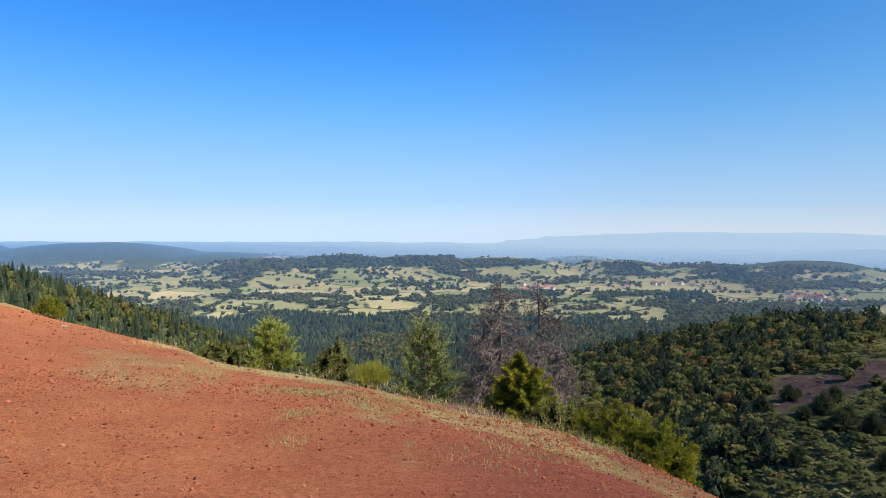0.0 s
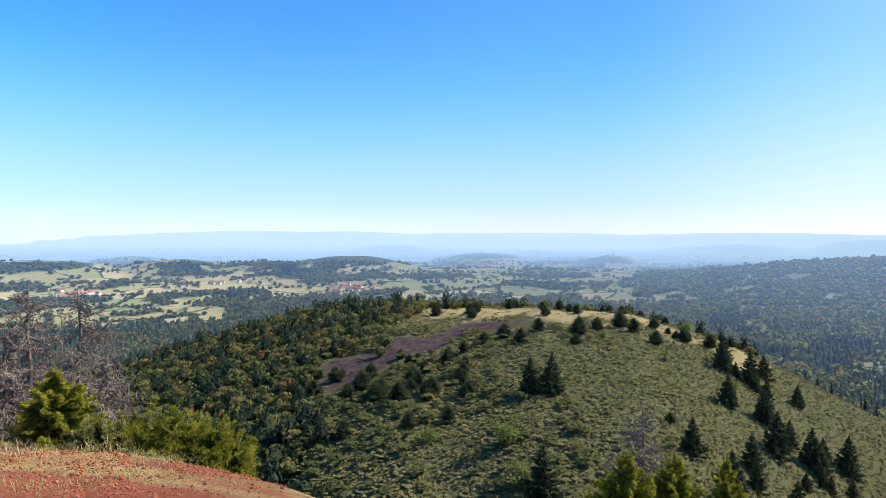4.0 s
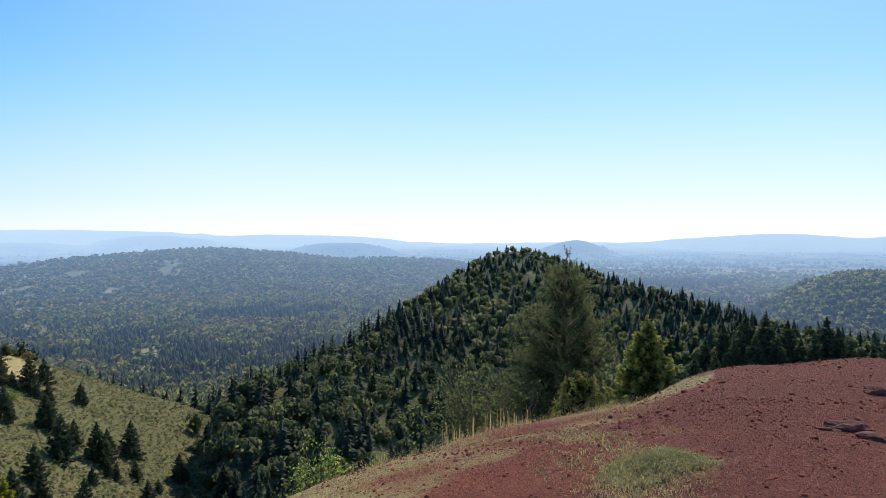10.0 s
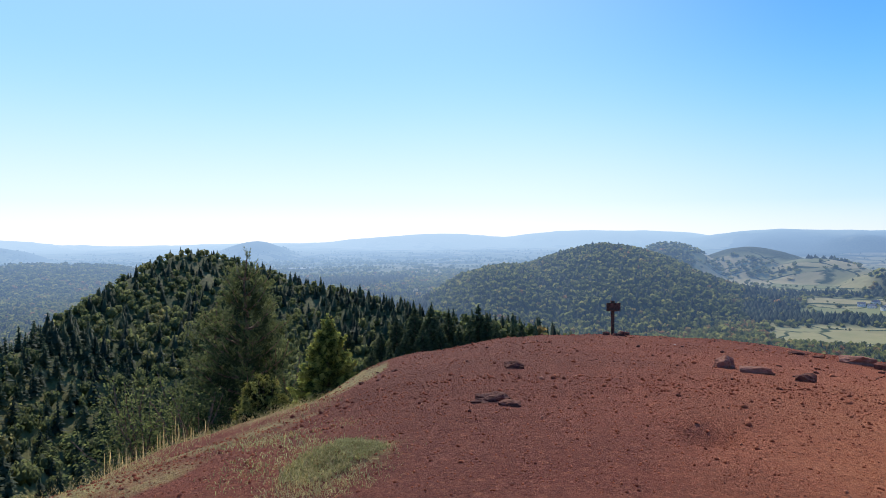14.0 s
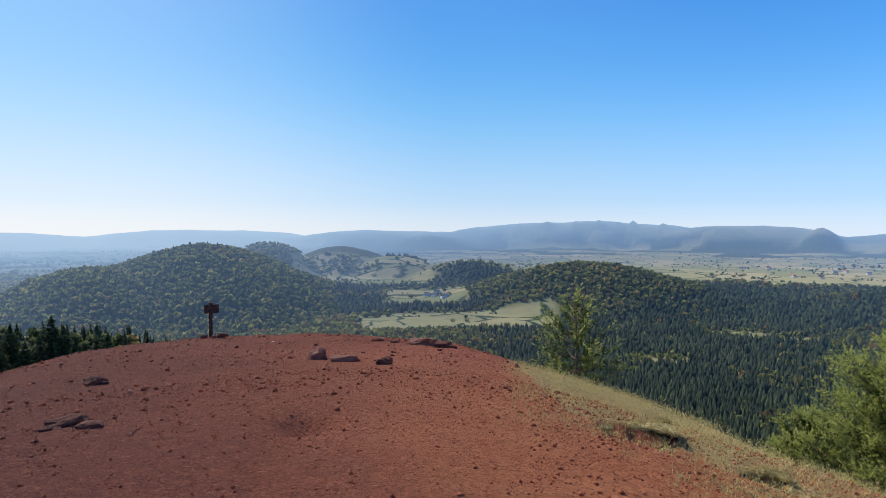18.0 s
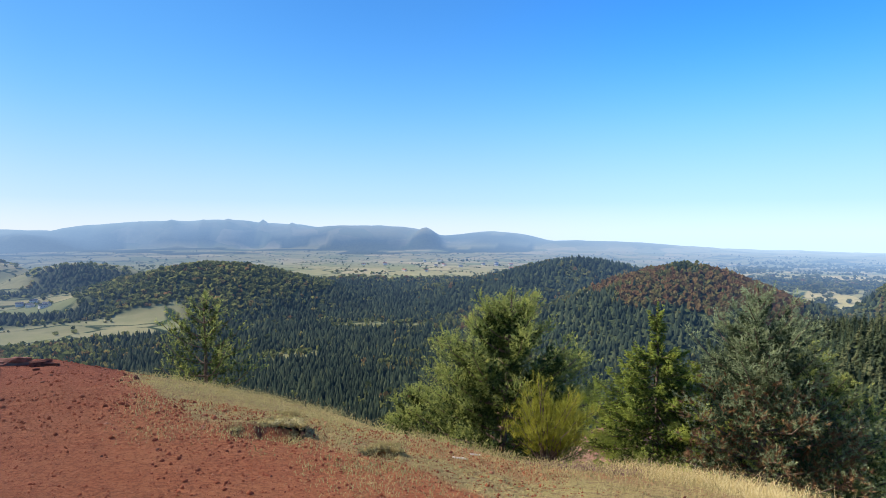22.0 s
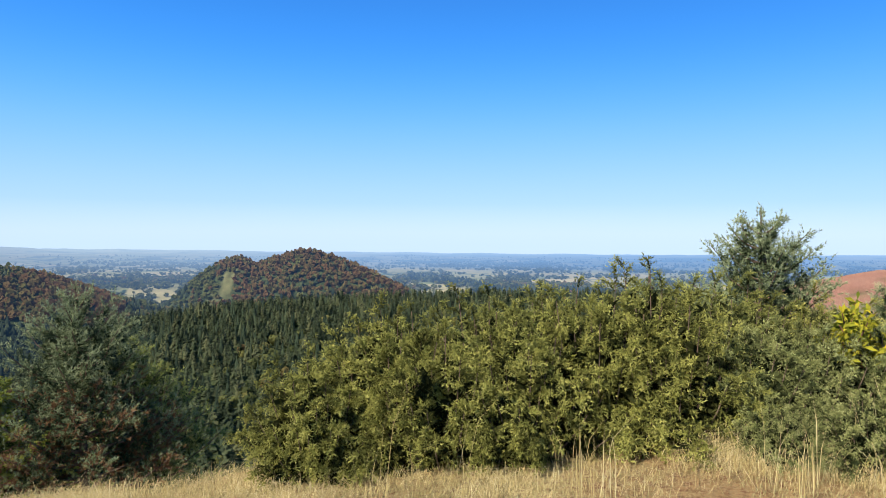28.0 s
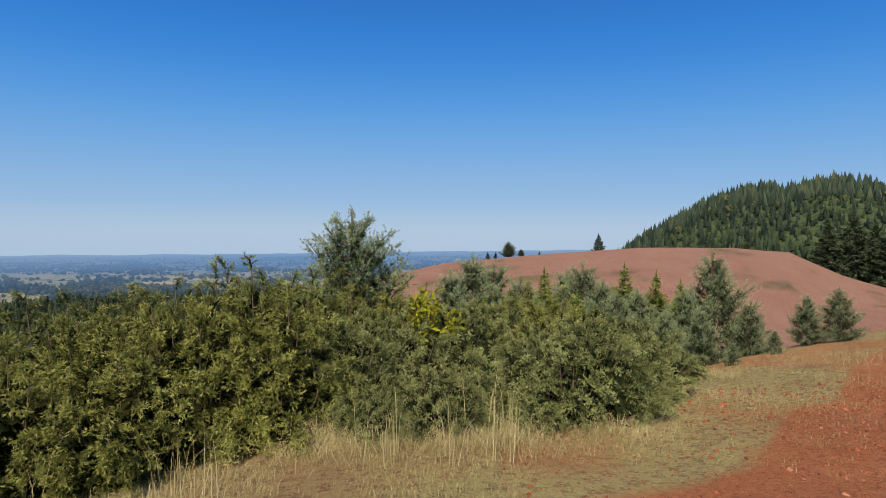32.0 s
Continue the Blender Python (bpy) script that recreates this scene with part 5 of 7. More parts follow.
def juniper(name, seed, w, d, h, label, material=None, plumes=64, twigs=9, size=0.036, category="juniper bush"):
    """A dense juniper: upswept plumes that break into drooping sprays, the shade in the gaps painted as dark blades."""
    q = np.random.default_rng(seed)
    root = tagged(base_empty(name), label, category)
    wood, crown = Heap(), Heap()
    P, D, T = [], [], []
    lobes = q.uniform(0, 6.283, 3)
    for i in range(plumes):
        a = 2.39996 * i + q.normal(0, 0.25)
        rr = math.sqrt((i + 0.5) / plumes)
        bulge = 1 + 0.14 * math.sin(3 * a + lobes[0]) + 0.10 * math.sin(5 * a + lobes[1])
        tip = np.array([0.5 * w * rr * bulge * math.cos(a), 0.5 * d * rr * bulge * math.sin(a), h * (1 - 0.70 * rr ** 2.4) * q.uniform(0.72, 1.10)])
        s = np.linspace(0, 1, 7)
        foot = np.array([tip[0] * 0.3, tip[1] * 0.3, 0.0])
        line = foot + (tip - foot) * s[:, None]
        line[:, :2] += (tip - foot)[:2] * (0.4 * s * (1 - s))[:, None]
        tube(wood, line, 0.009 * h * (1 - 0.9 * s) + 0.002, 4)
        ax = unit(tip - foot + np.array((0, 0, 0.15)))
        mood = q.normal(0, 0.11)
        for j in range(twigs):
            g = 1.0 if j == 0 else q.uniform(0.38, 0.98)
            c = np.array([np.interp(g, s, line[:, k]) for k in range(3)])
            off = q.normal(size=3)
            off = unit(off - (off @ ax) * ax)
            outw = unit(c - np.array((0, 0, 0.3 * h)))
            e = unit(off * (0.2 if j == 0 else 0.85) + ax * 0.75 + outw * 0.45)
            ln = h * q.uniform(0.13, 0.24) * (0.8 + 0.4 * (1 - g))
            k = np.linspace(0.1, 1, 8)
            axis = c + e * (ln * k)[:, None] + np.array((0, 0, -0.42 * ln)) * (k ** 2.2)[:, None]
            lie = unit(np.gradient(axis, axis=0))
            m = 3
            base = np.repeat(axis, m, 0)
            sd = unit(q.normal(size=(8 * m, 3)))
            P.append(base)
            D.append(unit(np.repeat(lie, m, 0) * 0.75 + sd * 0.75))
            # light young tips; dark twig bases have shade painted into the tint
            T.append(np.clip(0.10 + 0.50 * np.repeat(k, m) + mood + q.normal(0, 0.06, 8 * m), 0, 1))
    P, D, T = np.concatenate(P), np.concatenate(D), np.concatenate(T)
    low = P[:, 2] > 0.02
    P, D, T = P[low], D[low], T[low]
    # broad near-black blades paint the shade deep in the bush
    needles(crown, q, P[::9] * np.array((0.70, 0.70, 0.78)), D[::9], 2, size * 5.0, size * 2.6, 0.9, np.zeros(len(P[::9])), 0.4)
    P, D, T = shoots(P, D, T, 2, size * 1.5, q)
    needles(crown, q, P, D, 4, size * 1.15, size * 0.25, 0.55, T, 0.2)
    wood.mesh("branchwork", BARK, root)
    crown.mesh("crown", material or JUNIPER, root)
    return root


def broom(name, seed, w, h, label):
    """A broom bush: bare forking stems that end in airy green switches."""
    q = np.random.default_rng(seed)
    root = tagged(base_empty(name), label, "broom bush")
    hp, wood = Heap(), Heap()
    limbs, each = 46, 26
    P, D, T = [], [], []
    for k in range(limbs):
        a, reach_out = q.uniform(0, 6.283), math.sqrt(q.uniform(0, 1))
        top = np.array((0.5 * w * reach_out * math.cos(a), 0.5 * w * reach_out * math.sin(a), h * (1 - 0.38 * reach_out ** 2) * q.uniform(0.55, 1.04)))
        foot = np.array((0.05 * w * math.cos(a), 0.05 * w * math.sin(a), 0.0))
        f = np.linspace(0, 1, 6)
        pts = foot + (top - foot) * np.column_stack([f ** 1.5, f ** 1.5, f]) + q.normal(0, 0.02 * h, (6, 3)) * f[:, None]
        tube(wood, pts, 0.010 * (1 - 0.8 * f) + 0.002, 4)
        g = q.uniform(0.38, 1.0, each)
        c = np.column_stack([np.interp(g, f, pts[:, j]) for j in range(3)])
        side = q.normal(0, 1, (each, 3)) * np.array((1, 1, 0.45))
        P.append(c + unit(side) * (0.10 * w * q.uniform(0.1, 1.0, (each, 1))))
        D.append(unit(unit(side) * 0.55 + np.array((0, 0, 1.0)) + 0.3 * unit(top - foot)))
        T.append(np.clip(0.30 + 0.45 * g + q.normal(0, 0.14, each), 0, 1))
    P, D, T = np.concatenate(P), np.concatenate(D), np.concatenate(T)
    needles(hp, q, P, D, 9, 0.15, 0.0055, 0.34, T)
    hp.mesh("foliage", BROOM, root)
    wood.mesh("branchwork", BARK, root)
    return root


def leafy_shrub(name, seed, w, h, label, material, stem, leaves=900, leaf=0.05, long=1.0, category="shrub", gather=0.0):
    """A broad-leaved shrub or small tree: branching stems and single leaves."""
    q = np.random.default_rng(seed)
    root = tagged(base_empty(name), label, category)
    wood, crown = Heap(), Heap()
    P, D = [], []
    for i in range(26):
        a, rr = q.uniform(0, 6.283), math.sqrt(q.uniform(0.02, 1))
        tip = np.array([0.5 * w * rr * math.cos(a), 0.5 * w * rr * math.sin(a), h * (1 - 0.4 * rr * rr) * q.uniform(0.62 + 0.2 * gather, 1.05)])
        s = np.linspace(0, 1, 6)
        line = tip * s[:, None] ** np.array((1.5, 1.5, 0.85)) + q.normal(0, 0.02 * h, (6, 3)) * s[:, None]
        tube(wood, line, 0.016 * h * (1 - 0.88 * s) + 0.002, 4)
        m = leaves // 26
        g = q.uniform(0.35 + 0.4 * gather, 1.02, m)
        c = np.column_stack([np.interp(g, s, line[:, k]) for k in range(3)]) + q.normal(0, 0.07 * w * (1 - 0.6 * gather), (m, 3))
        P.append(c)
        D.append(unit(c - np.array((0, 0, 0.3 * h)) + 0.6 * q.normal(size=(m, 3)) - np.array((0, 0, 0.15 * h))))
    P, D = np.concatenate(P), np.concatenate(D)
    m = len(P)
    sd = unit(np.cross(D, q.normal(size=(m, 3))))
    ln = leaf * q.uniform(0.7, 1.3, (m, 1))
    droop = np.array((0, 0, -0.3)) * ln
    v = np.stack([P, P + D * ln * 0.5 * long + sd * ln * 0.28, P + D * ln * long + droop, P + D * ln * 0.5 * long - sd * ln * 0.28], 1).reshape(-1, 3)
    i = np.arange(m) * 4
    crown.add(v, np.concatenate([np.stack([i, i + 1, i + 2], 1), np.stack([i, i + 2, i + 3], 1)]), np.repeat(np.clip(q.normal(0.5, 0.22, m), 0, 1), 4))
    wood.mesh("branchwork", stem, root)
    crown.mesh("leaves", material, root)
    return root


def stand(ob, az, r, turn=0.0, size=1.0, sink=0.04):
    x, y, z = place(az, r)
    ob.matrix_basis = Matrix.Translation((x, y, z - sink)) @ Matrix.Rotation(radians(turn), 4, "Z") @ Matrix.Diagonal((size, size, size, 1))
    return ob


def again(ob, az, r, turn=0.0, size=1.0, label="", sink=0.04):
    c = copy_thing(ob, Matrix.Identity(4))
    if label:
        c["label"] = label
    return stand(c, az, r, turn, size, sink)


def tall_for(az, r, el):
    """Height of a plant at a bearing and distance whose tip stands at an elevation from the eye."""
    return EYE + r * math.tan(radians(el)) - place(az, r)[2]


# north rim: pine seedlings, dead spruces
stand(pine("small_pine", 101, tall_for(345.2, 15.5, -7.6), 0.55, BRIGHT_PINE, 0.11, 12, 7, 0.05, 0.8, "small yellow-green pine on the rim of the red path"), 345.2, 15.5)
stand(juniper("low_juniper", 102, 1.5, 1.0, 0.42, "low spreading juniper beside the red path", plumes=28, twigs=7, size=0.04), 341.3, 15.0)
stand(juniper("low_juniper", 103, 0.9, 0.8, 0.95, "ragged brown-green juniper on the rim", plumes=28, twigs=7, size=0.04), 350.6, 15.2)
stand(broom("small_broom_bush", 104, 0.8, 0.55, "small green broom bush at the edge of the turf"), 353.6, 12.8)
stand(juniper("rim_shrub", 105, 0.9, 0.8, 0.75, "small yellow-green shrub on the path's edge", GOLD_SPRUCE, plumes=28, twigs=7, size=0.04), 328.9, 25.0)
stand(pine("young_pine", 106, tall_for(358.3, 20, -7.2), 0.34, PINE, 0.13, 12, 9, 0.1, 0.7, "young green pine standing below the rim"), 358.3, 20)
stand(dead_spruce("dead_spruce", 107, tall_for(5.2, 21, -3.8), "bare grey dead spruce with hanging twigs"), 5.2, 21)
stand(dead_spruce("dead_spruce", 108, tall_for(8.1, 22.5, -4.3), "slim dead spruce with broken grey branches"), 8.1, 22.5)
stand(dead_spruce("dead_spruce", 109, tall_for(3.6, 20.5, -6.6), "low grey dead spruce tangled with its neighbour"), 3.6, 20.5)
stand(dead_spruce("dead_spruce", 115, tall_for(10.4, 19.0, -9.2), "low grey dead spruce leaning over the bowl"), 10.4, 19.0)
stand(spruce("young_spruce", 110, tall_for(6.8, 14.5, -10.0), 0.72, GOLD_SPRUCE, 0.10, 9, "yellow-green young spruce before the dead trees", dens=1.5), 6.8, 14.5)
stand(juniper("low_juniper", 111, 1.0, 0.9, 0.8, "olive juniper at the foot of the dead trees", plumes=28, twigs=7, size=0.04), 9.6, 13.6)
stand(juniper("juniper_bush", 112, 1.6, 1.4, tall_for(14.8, 12.5, -14.2), "yellow-green juniper on the steep rim", GOLD_SPRUCE, 40, 8, 0.045), 14.8, 12.5)
stand(juniper("juniper_bush", 113, 1.5, 1.3, tall_for(18.4, 12.0, -15.6), "olive juniper on the steep rim", GOLD_SPRUCE, 34, 8, 0.045), 18.4, 12.0)
stand(juniper("juniper_bush", 114, 1.3, 1.2, 1.1, "dark juniper hanging over the rim", None, 34, 8, 0.045), 12.0, 14.2)
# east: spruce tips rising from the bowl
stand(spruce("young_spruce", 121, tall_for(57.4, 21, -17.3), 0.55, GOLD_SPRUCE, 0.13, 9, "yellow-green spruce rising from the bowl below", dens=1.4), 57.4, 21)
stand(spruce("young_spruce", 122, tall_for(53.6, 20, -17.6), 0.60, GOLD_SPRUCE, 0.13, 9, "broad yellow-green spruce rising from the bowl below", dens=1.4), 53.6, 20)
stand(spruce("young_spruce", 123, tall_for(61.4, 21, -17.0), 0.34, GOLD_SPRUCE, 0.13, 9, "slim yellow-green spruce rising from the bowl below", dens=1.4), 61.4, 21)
stand(dead_spruce("dead_spruce", 124, tall_for(55.1, 28, -14.0), "thin dead spruce behind a yellow-green one"), 55.1, 28)
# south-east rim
stand(pine("tall_pine", 131, tall_for(106.5, 34, -1.7), 0.26, BACKLIT_PINE, 0.26, 11, 13, 0.1, 1.5, "tall dark pine against the light"), 106.5, 34)
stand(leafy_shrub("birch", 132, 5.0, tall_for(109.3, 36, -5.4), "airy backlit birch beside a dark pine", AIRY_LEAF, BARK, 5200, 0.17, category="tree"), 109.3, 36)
stand(pine("tall_pine", 133, tall_for(104.0, 37, -5.6), 0.26, BACKLIT_PINE, 0.26, 11, 12, 0.1, 1.0, "pine crowded by its neighbours, darkened as against the light"), 104.0, 37)
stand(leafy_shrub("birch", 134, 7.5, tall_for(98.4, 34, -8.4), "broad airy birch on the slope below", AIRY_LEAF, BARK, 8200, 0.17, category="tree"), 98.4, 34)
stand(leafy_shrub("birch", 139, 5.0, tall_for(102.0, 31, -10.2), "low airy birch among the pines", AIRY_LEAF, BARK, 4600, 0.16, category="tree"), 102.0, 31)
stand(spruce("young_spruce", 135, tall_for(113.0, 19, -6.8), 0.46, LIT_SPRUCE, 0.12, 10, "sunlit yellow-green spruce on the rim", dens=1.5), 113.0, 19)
stand(juniper("low_juniper", 136, 0.9, 0.8, 0.75, "small juniper tipped with brown on the rim", None, 28, 7, 0.04), 107.4, 12.6)
stand(leafy_shrub("rowan_sapling", 137, 5.0, tall_for(84.8, 46, -17.2), "bright green rowan sapling on the slope", LEAF, BARK, 2600, 0.26, category="tree"), 84.8, 46)
stand(leafy_shrub("rowan_sapling", 138, 4.6, 4.6, "green broad-leaved sapling among the spruces", LEAF, BARK, 2200, 0.26, category="tree"), 91.5, 40)
# south-west rim
stand(pine("young_pine", 141, tall_for(168.9, 27, -5.1), 0.46, PINE, 0.20, 12, 7, 0.22, 0.42, "open-crowned green pine beyond the turf edge"), 168.9, 27)
stand(pine("bushy_pine", 142, tall_for(187.0, 17, -13.2), 0.48, PINE, 0.12, 11, 8, 0.05, 1.2, "low bushy pine below the turf edge"), 187.0, 17)
stand(pine("bushy_pine", 143, tall_for(194.2, 13, -5.3), 0.50, PINE, 0.13, 12, 13, 0.03, 1.7, "full bright green pine behind a broom bush"), 194.2, 13)
stand(broom("broom_bush", 144, 1.35, tall_for(198.2, 9.6, -12.2), "tall yellow-green broom bush on the turf edge"), 198.2, 9.6)
stand(spruce("young_spruce", 145, tall_for(207.3, 10.8, -5.3), 0.50, SPRUCE, 0.07, 10, "young green spruce with a long bare leader", thin_top=0.74, dens=2.4, blade=0.14, lead=0.35), 207.3, 10.8)
stand(pine("bushy_pine", 146, tall_for(215.3, 10.6, -4.1), 0.40, BLUE_PINE, 0.085, 12, 13, 0.03, 2.0, "blue-green pine with browned lower needles", 0.62), 215.3, 10.6)
stand(pine("bushy_pine", 147, tall_for(218.8, 12.0, -8.6), 0.42, PINE, 0.11, 11, 10, 0.03, 1.2, "dark shaded pine beside a taller blue-green one"), 218.8, 12.0)

# west: the juniper thicket, built of a few bushes in many turns
J1 = stand(juniper("juniper_bush", 151, 2.0, 1.8, 1.35, "dense juniper in the thicket, sunlight put into its green", SUNNY_JUNIPER), 239.5, 6.8, size=1.1)
J2 = stand(juniper("juniper_bush", 152, 2.2, 1.9, 1.5, "dense olive juniper in the thicket"), 248.5, 7.2, 40, 1.08)
J3 = stand(juniper("juniper_bush", 153, 1.8, 1.7, 1.2, "blue-green juniper in the thicket", BLUE_JUNIPER), 273.0, 7.8, 10, 1.05)
for j in (J1, J2, J3):
    tagged(j, group="juniper thicket")
for ob, az, r, turn, size in ((J1, 233.6, 6.3, 80, 0.78), (J2, 236.5, 7.6, 200, 0.92), (J2, 243.5, 8.1, 310, 1.06), (J1, 244.3, 6.2, 150, 0.88), (J1, 251.5, 6.3, 20, 0.92), (J2, 253.5, 8.2, 120, 1.18), (J1, 257.6, 6.9, 250, 1.16), (J2, 262.5, 7.9, 15, 1.22),
                              (J1, 263.6, 6.7, 190, 0.98), (J3, 268.4, 7.2, 75, 1.0), (J2, 268.8, 8.8, 290, 1.14), (J1, 274.6, 9.2, 60, 1.1), (J3, 279.8, 8.4, 140, 1.05), (J3, 282.5, 9.4, 220, 1.1), (J1, 286.0, 10.2, 330, 1.0), (J3, 290.2, 7.6, 260, 0.98), (J1, 288.4, 8.4, 100, 0.95), (J3, 293.8, 9.2, 30, 0.9), (J2, 284.0, 11.4, 100, 1.0)):
    again(ob, az, r, turn, size)
for k, (az, r, size) in enumerate(((271.5, 6.0, 0.44), (277.8, 6.1, 0.55), (281.0, 6.6, 0.5), (285.4, 7.0, 0.80), (289.0, 7.0, 0.92), (292.4, 7.6, 0.72))):
    tagged(again(J3, az, r, 70 * k, size, "small blue-green juniper in the dry grass"), group="small junipers")

stand(pine("blue_pine", 161, tall_for(269.8, 10.5, 2.0), 0.40, BLUE_PINE, 0.10, 13, 12, 0.05, 1.5, "blue-green mountain pine rising out of the junipers"), 269.8, 10.5)
stand(pine("small_pine", 162, tall_for(261.7, 9.4, -2.7), 0.22, BLUE_PINE, 0.08, 12, 9, 0.05, 1.2, "pine tip showing above the junipers"), 261.7, 9.4)
stand(leafy_shrub("yellowing_shrub", 163, 0.95, tall_for(276.6, 8.2, -4.4), "shrub with drooping yellow leaves on red-brown stems", YELLOW_LEAF, RED_STEM, 1300, 0.07, 1.6, gather=0.9), 276.6, 8.2)
P1 = stand(pine("young_pine", 164, 2.3, 0.34, BLUE_PINE, 0.10, 12, 10, 0.05, 1.4, "blue-green young pine in the thicket"), 280.7, 13.5)
P2 = stand(spruce("young_spruce", 165, 2.5, 0.30, SPRUCE, 0.075, 9, "dark green young spruce in the thicket", dens=1.2), 293.5, 16.5)
P3 = stand(pine("young_pine", 166, 2.6, 0.36, BLUE_PINE, 0.11, 12, 10, 0.05, 1.3, "wind-bent blue-green young pine", lean=-0.05), 300.6, 17.5)
for j in (P1, P2, P3):
    tagged(j, group="young conifers")
for ob, az, r, el, turn in ((P1, 278.6, 12.0, -3.4, 60), (P1, 282.4, 15.5, -2.7, 130), (P3, 284.6, 12.6, -3.8, 200), (P2, 286.8, 15.0, -2.6, 20), (P1, 288.8, 16.0, -3.2, 260), (P3, 290.6, 15.5, -2.5, 80), (P2, 296.1, 17.0, -2.7, 140), (P1, 298.4, 15.0, -4.6, 300), (P3, 293.0, 13.0, -5.0, 10), (P1, 296.8, 13.2, -6.2, 170), (P3, 303.0, 17.0, -5.2, 250),
                            (P1, 307.2, 18.0, -4.5, 15), (P3, 309.4, 18.6, -3.8, 110), (P1, 305.0, 15.5, -7.2, 210), (P1, 302.0, 13.6, -8.4, 190), (P2, 281.6, 11.4, -5.0, 33), (P1, 286.0, 12.2, -5.6, 95), (P2, 289.6, 13.4, -4.4, 310), (P3, 291.9, 14.2, -3.9, 150), (P2, 298.0, 16.2, -3.4, 75), (P1, 294.6, 14.4, -4.6, 222), (P3, 299.6, 14.6, -6.0, 20), (P1, 288.0, 11.6, -7.0, 340)):
    h0 = {P1: 2.3, P2: 2.5, P3: 2.6}[ob]
    again(ob, az, r, turn, tall_for(az, r, el) / h0)
P3.matrix_basis = P3.matrix_basis @ Matrix.Diagonal((tall_for(300.6, 17.5, -1.5) / 2.6,) * 3 + (1,))
P1.matrix_basis = P1.matrix_basis @ Matrix.Diagonal((tall_for(280.7, 13.5, -2.1) / 2.3,) * 3 + (1,))
P2.matrix_basis = P2.matrix_basis @ Matrix.Diagonal((tall_for(293.5, 16.5, -2.1) / 2.5,) * 3 + (1,))

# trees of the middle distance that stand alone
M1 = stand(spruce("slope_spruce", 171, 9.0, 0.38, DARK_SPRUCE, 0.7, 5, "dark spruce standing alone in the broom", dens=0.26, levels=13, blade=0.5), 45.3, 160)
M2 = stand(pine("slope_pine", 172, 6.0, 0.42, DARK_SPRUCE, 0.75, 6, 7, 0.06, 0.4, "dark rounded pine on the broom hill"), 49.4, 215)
M3 = stand(leafy_shrub("round_tree", 173, 6.5, 6.0, "bright green round-headed tree in the broom", LEAF, BARK, 900, 0.55, category="tree"), 43.4, 133)
for m in (M1, M2, M3):
    tagged(m, group="trees in the bowl")
q = np.random.default_rng(99)
for az, r, h in ((47.2, 160, 8.2), (46.5, 112, 8.6), (58.8, 150, 6.8), (62.5, 135, 8.8), (65.6, 125, 9.5), (66.8, 138, 10.5), (65.0, 185, 9.5), (67.4, 195, 9), (68.8, 118, 9), (64.0, 200, 8), (69.5, 150, 8.5), (71.5, 112, 8), (73.0, 100, 8.5), (74.4, 96, 9.5), (61.0, 230, 8), (63.0, 225, 9), (71.0, 180, 8), (69.8, 210, 9), (73.5, 140, 9), (75.0, 120, 9), (62.6, 104, 6.5), (68.0, 98, 6), (70.4, 90, 6.5), (77.0, 105, 10), (76.0, 150, 10), (78.6, 125, 11), (80.5, 110, 11), (79.2, 160, 11), (82.5, 130, 11), (84.0, 150, 12), (64.2, 118, 8), (66.2, 112, 7.5), (63.6, 128, 8), (67.2, 124, 9), (65.2, 104, 7), (68.2, 132, 8), (70.2, 122, 7.5), (66.5, 160, 8), (63.2, 165, 7), (61.8, 150, 6)):
    again(M1, az, r, q.uniform(0, 360), 1.22 * h / 9.0, sink=0.2)
for az, r, h in ((51.0, 225, 6), (52.9, 232, 6.8), (54.0, 228, 5.5), (55.8, 222, 4.8), (49.2, 205, 3.8), (58.0, 240, 5), (44.5, 205, 6.0), (43.0, 212, 6.2), (41.2, 208, 5.6), (46.0, 218, 5.2), (39.5, 200, 5.5), (38.0, 192, 6), (35.0, 178, 6), (36.6, 168, 6.4), (33.8, 165, 7), (32.2, 172, 6), (30.5, 180, 6), (60.0, 245, 6), (47.8, 262, 4.5), (56.5, 262, 4.5), (61.5, 262, 5), (40.0, 255, 4.5), (37.0, 258, 5), (29.5, 230, 6), (31, 250, 6), (28.0, 255, 6), (44.0, 268, 4), (52.0, 272, 4.4), (54.5, 275, 4.6), (57.0, 160, 3.4), (66.0, 150, 4), (69.0, 165, 4.2), (72.2, 125, 4), (34.6, 148, 5), (38.2, 150, 5)):
    again(M2, az, r, q.uniform(0, 360), q.uniform(0.65, 0.95) * h / 6.0, sink=0.2)
for k in range(46):
    az = q.uniform(61, 80)
    again(M1, az, q.uniform(np.interp(az, (61, 70, 80), (150, 95, 88)), np.interp(az, (61, 70, 80), (250, 225, 190))), q.uniform(0, 360), q.uniform(0.45, 1.05), sink=0.2)
for k in range(34):
    again(M2, q.uniform(24, 40), q.uniform(150, 205), q.uniform(0, 360), q.uniform(0.35, 0.75), sink=0.2)
for k in range(16):
    again(M2, q.uniform(40, 60), q.uniform(236, 268), q.uniform(0, 360), q.uniform(0.3, 0.7), sink=0.2)
for az, r, h in ((44.7, 118, 5.0), (51.5, 215, 3.0), (58.2, 262, 4.5), (49.8, 278, 4.5), (36.5, 140, 4.5), (25.0, 120, 5), (61.8, 210, 4), (46.4, 270, 4)):
    again(M3, az, r, q.uniform(0, 360), h / 6.0, sink=0.2)
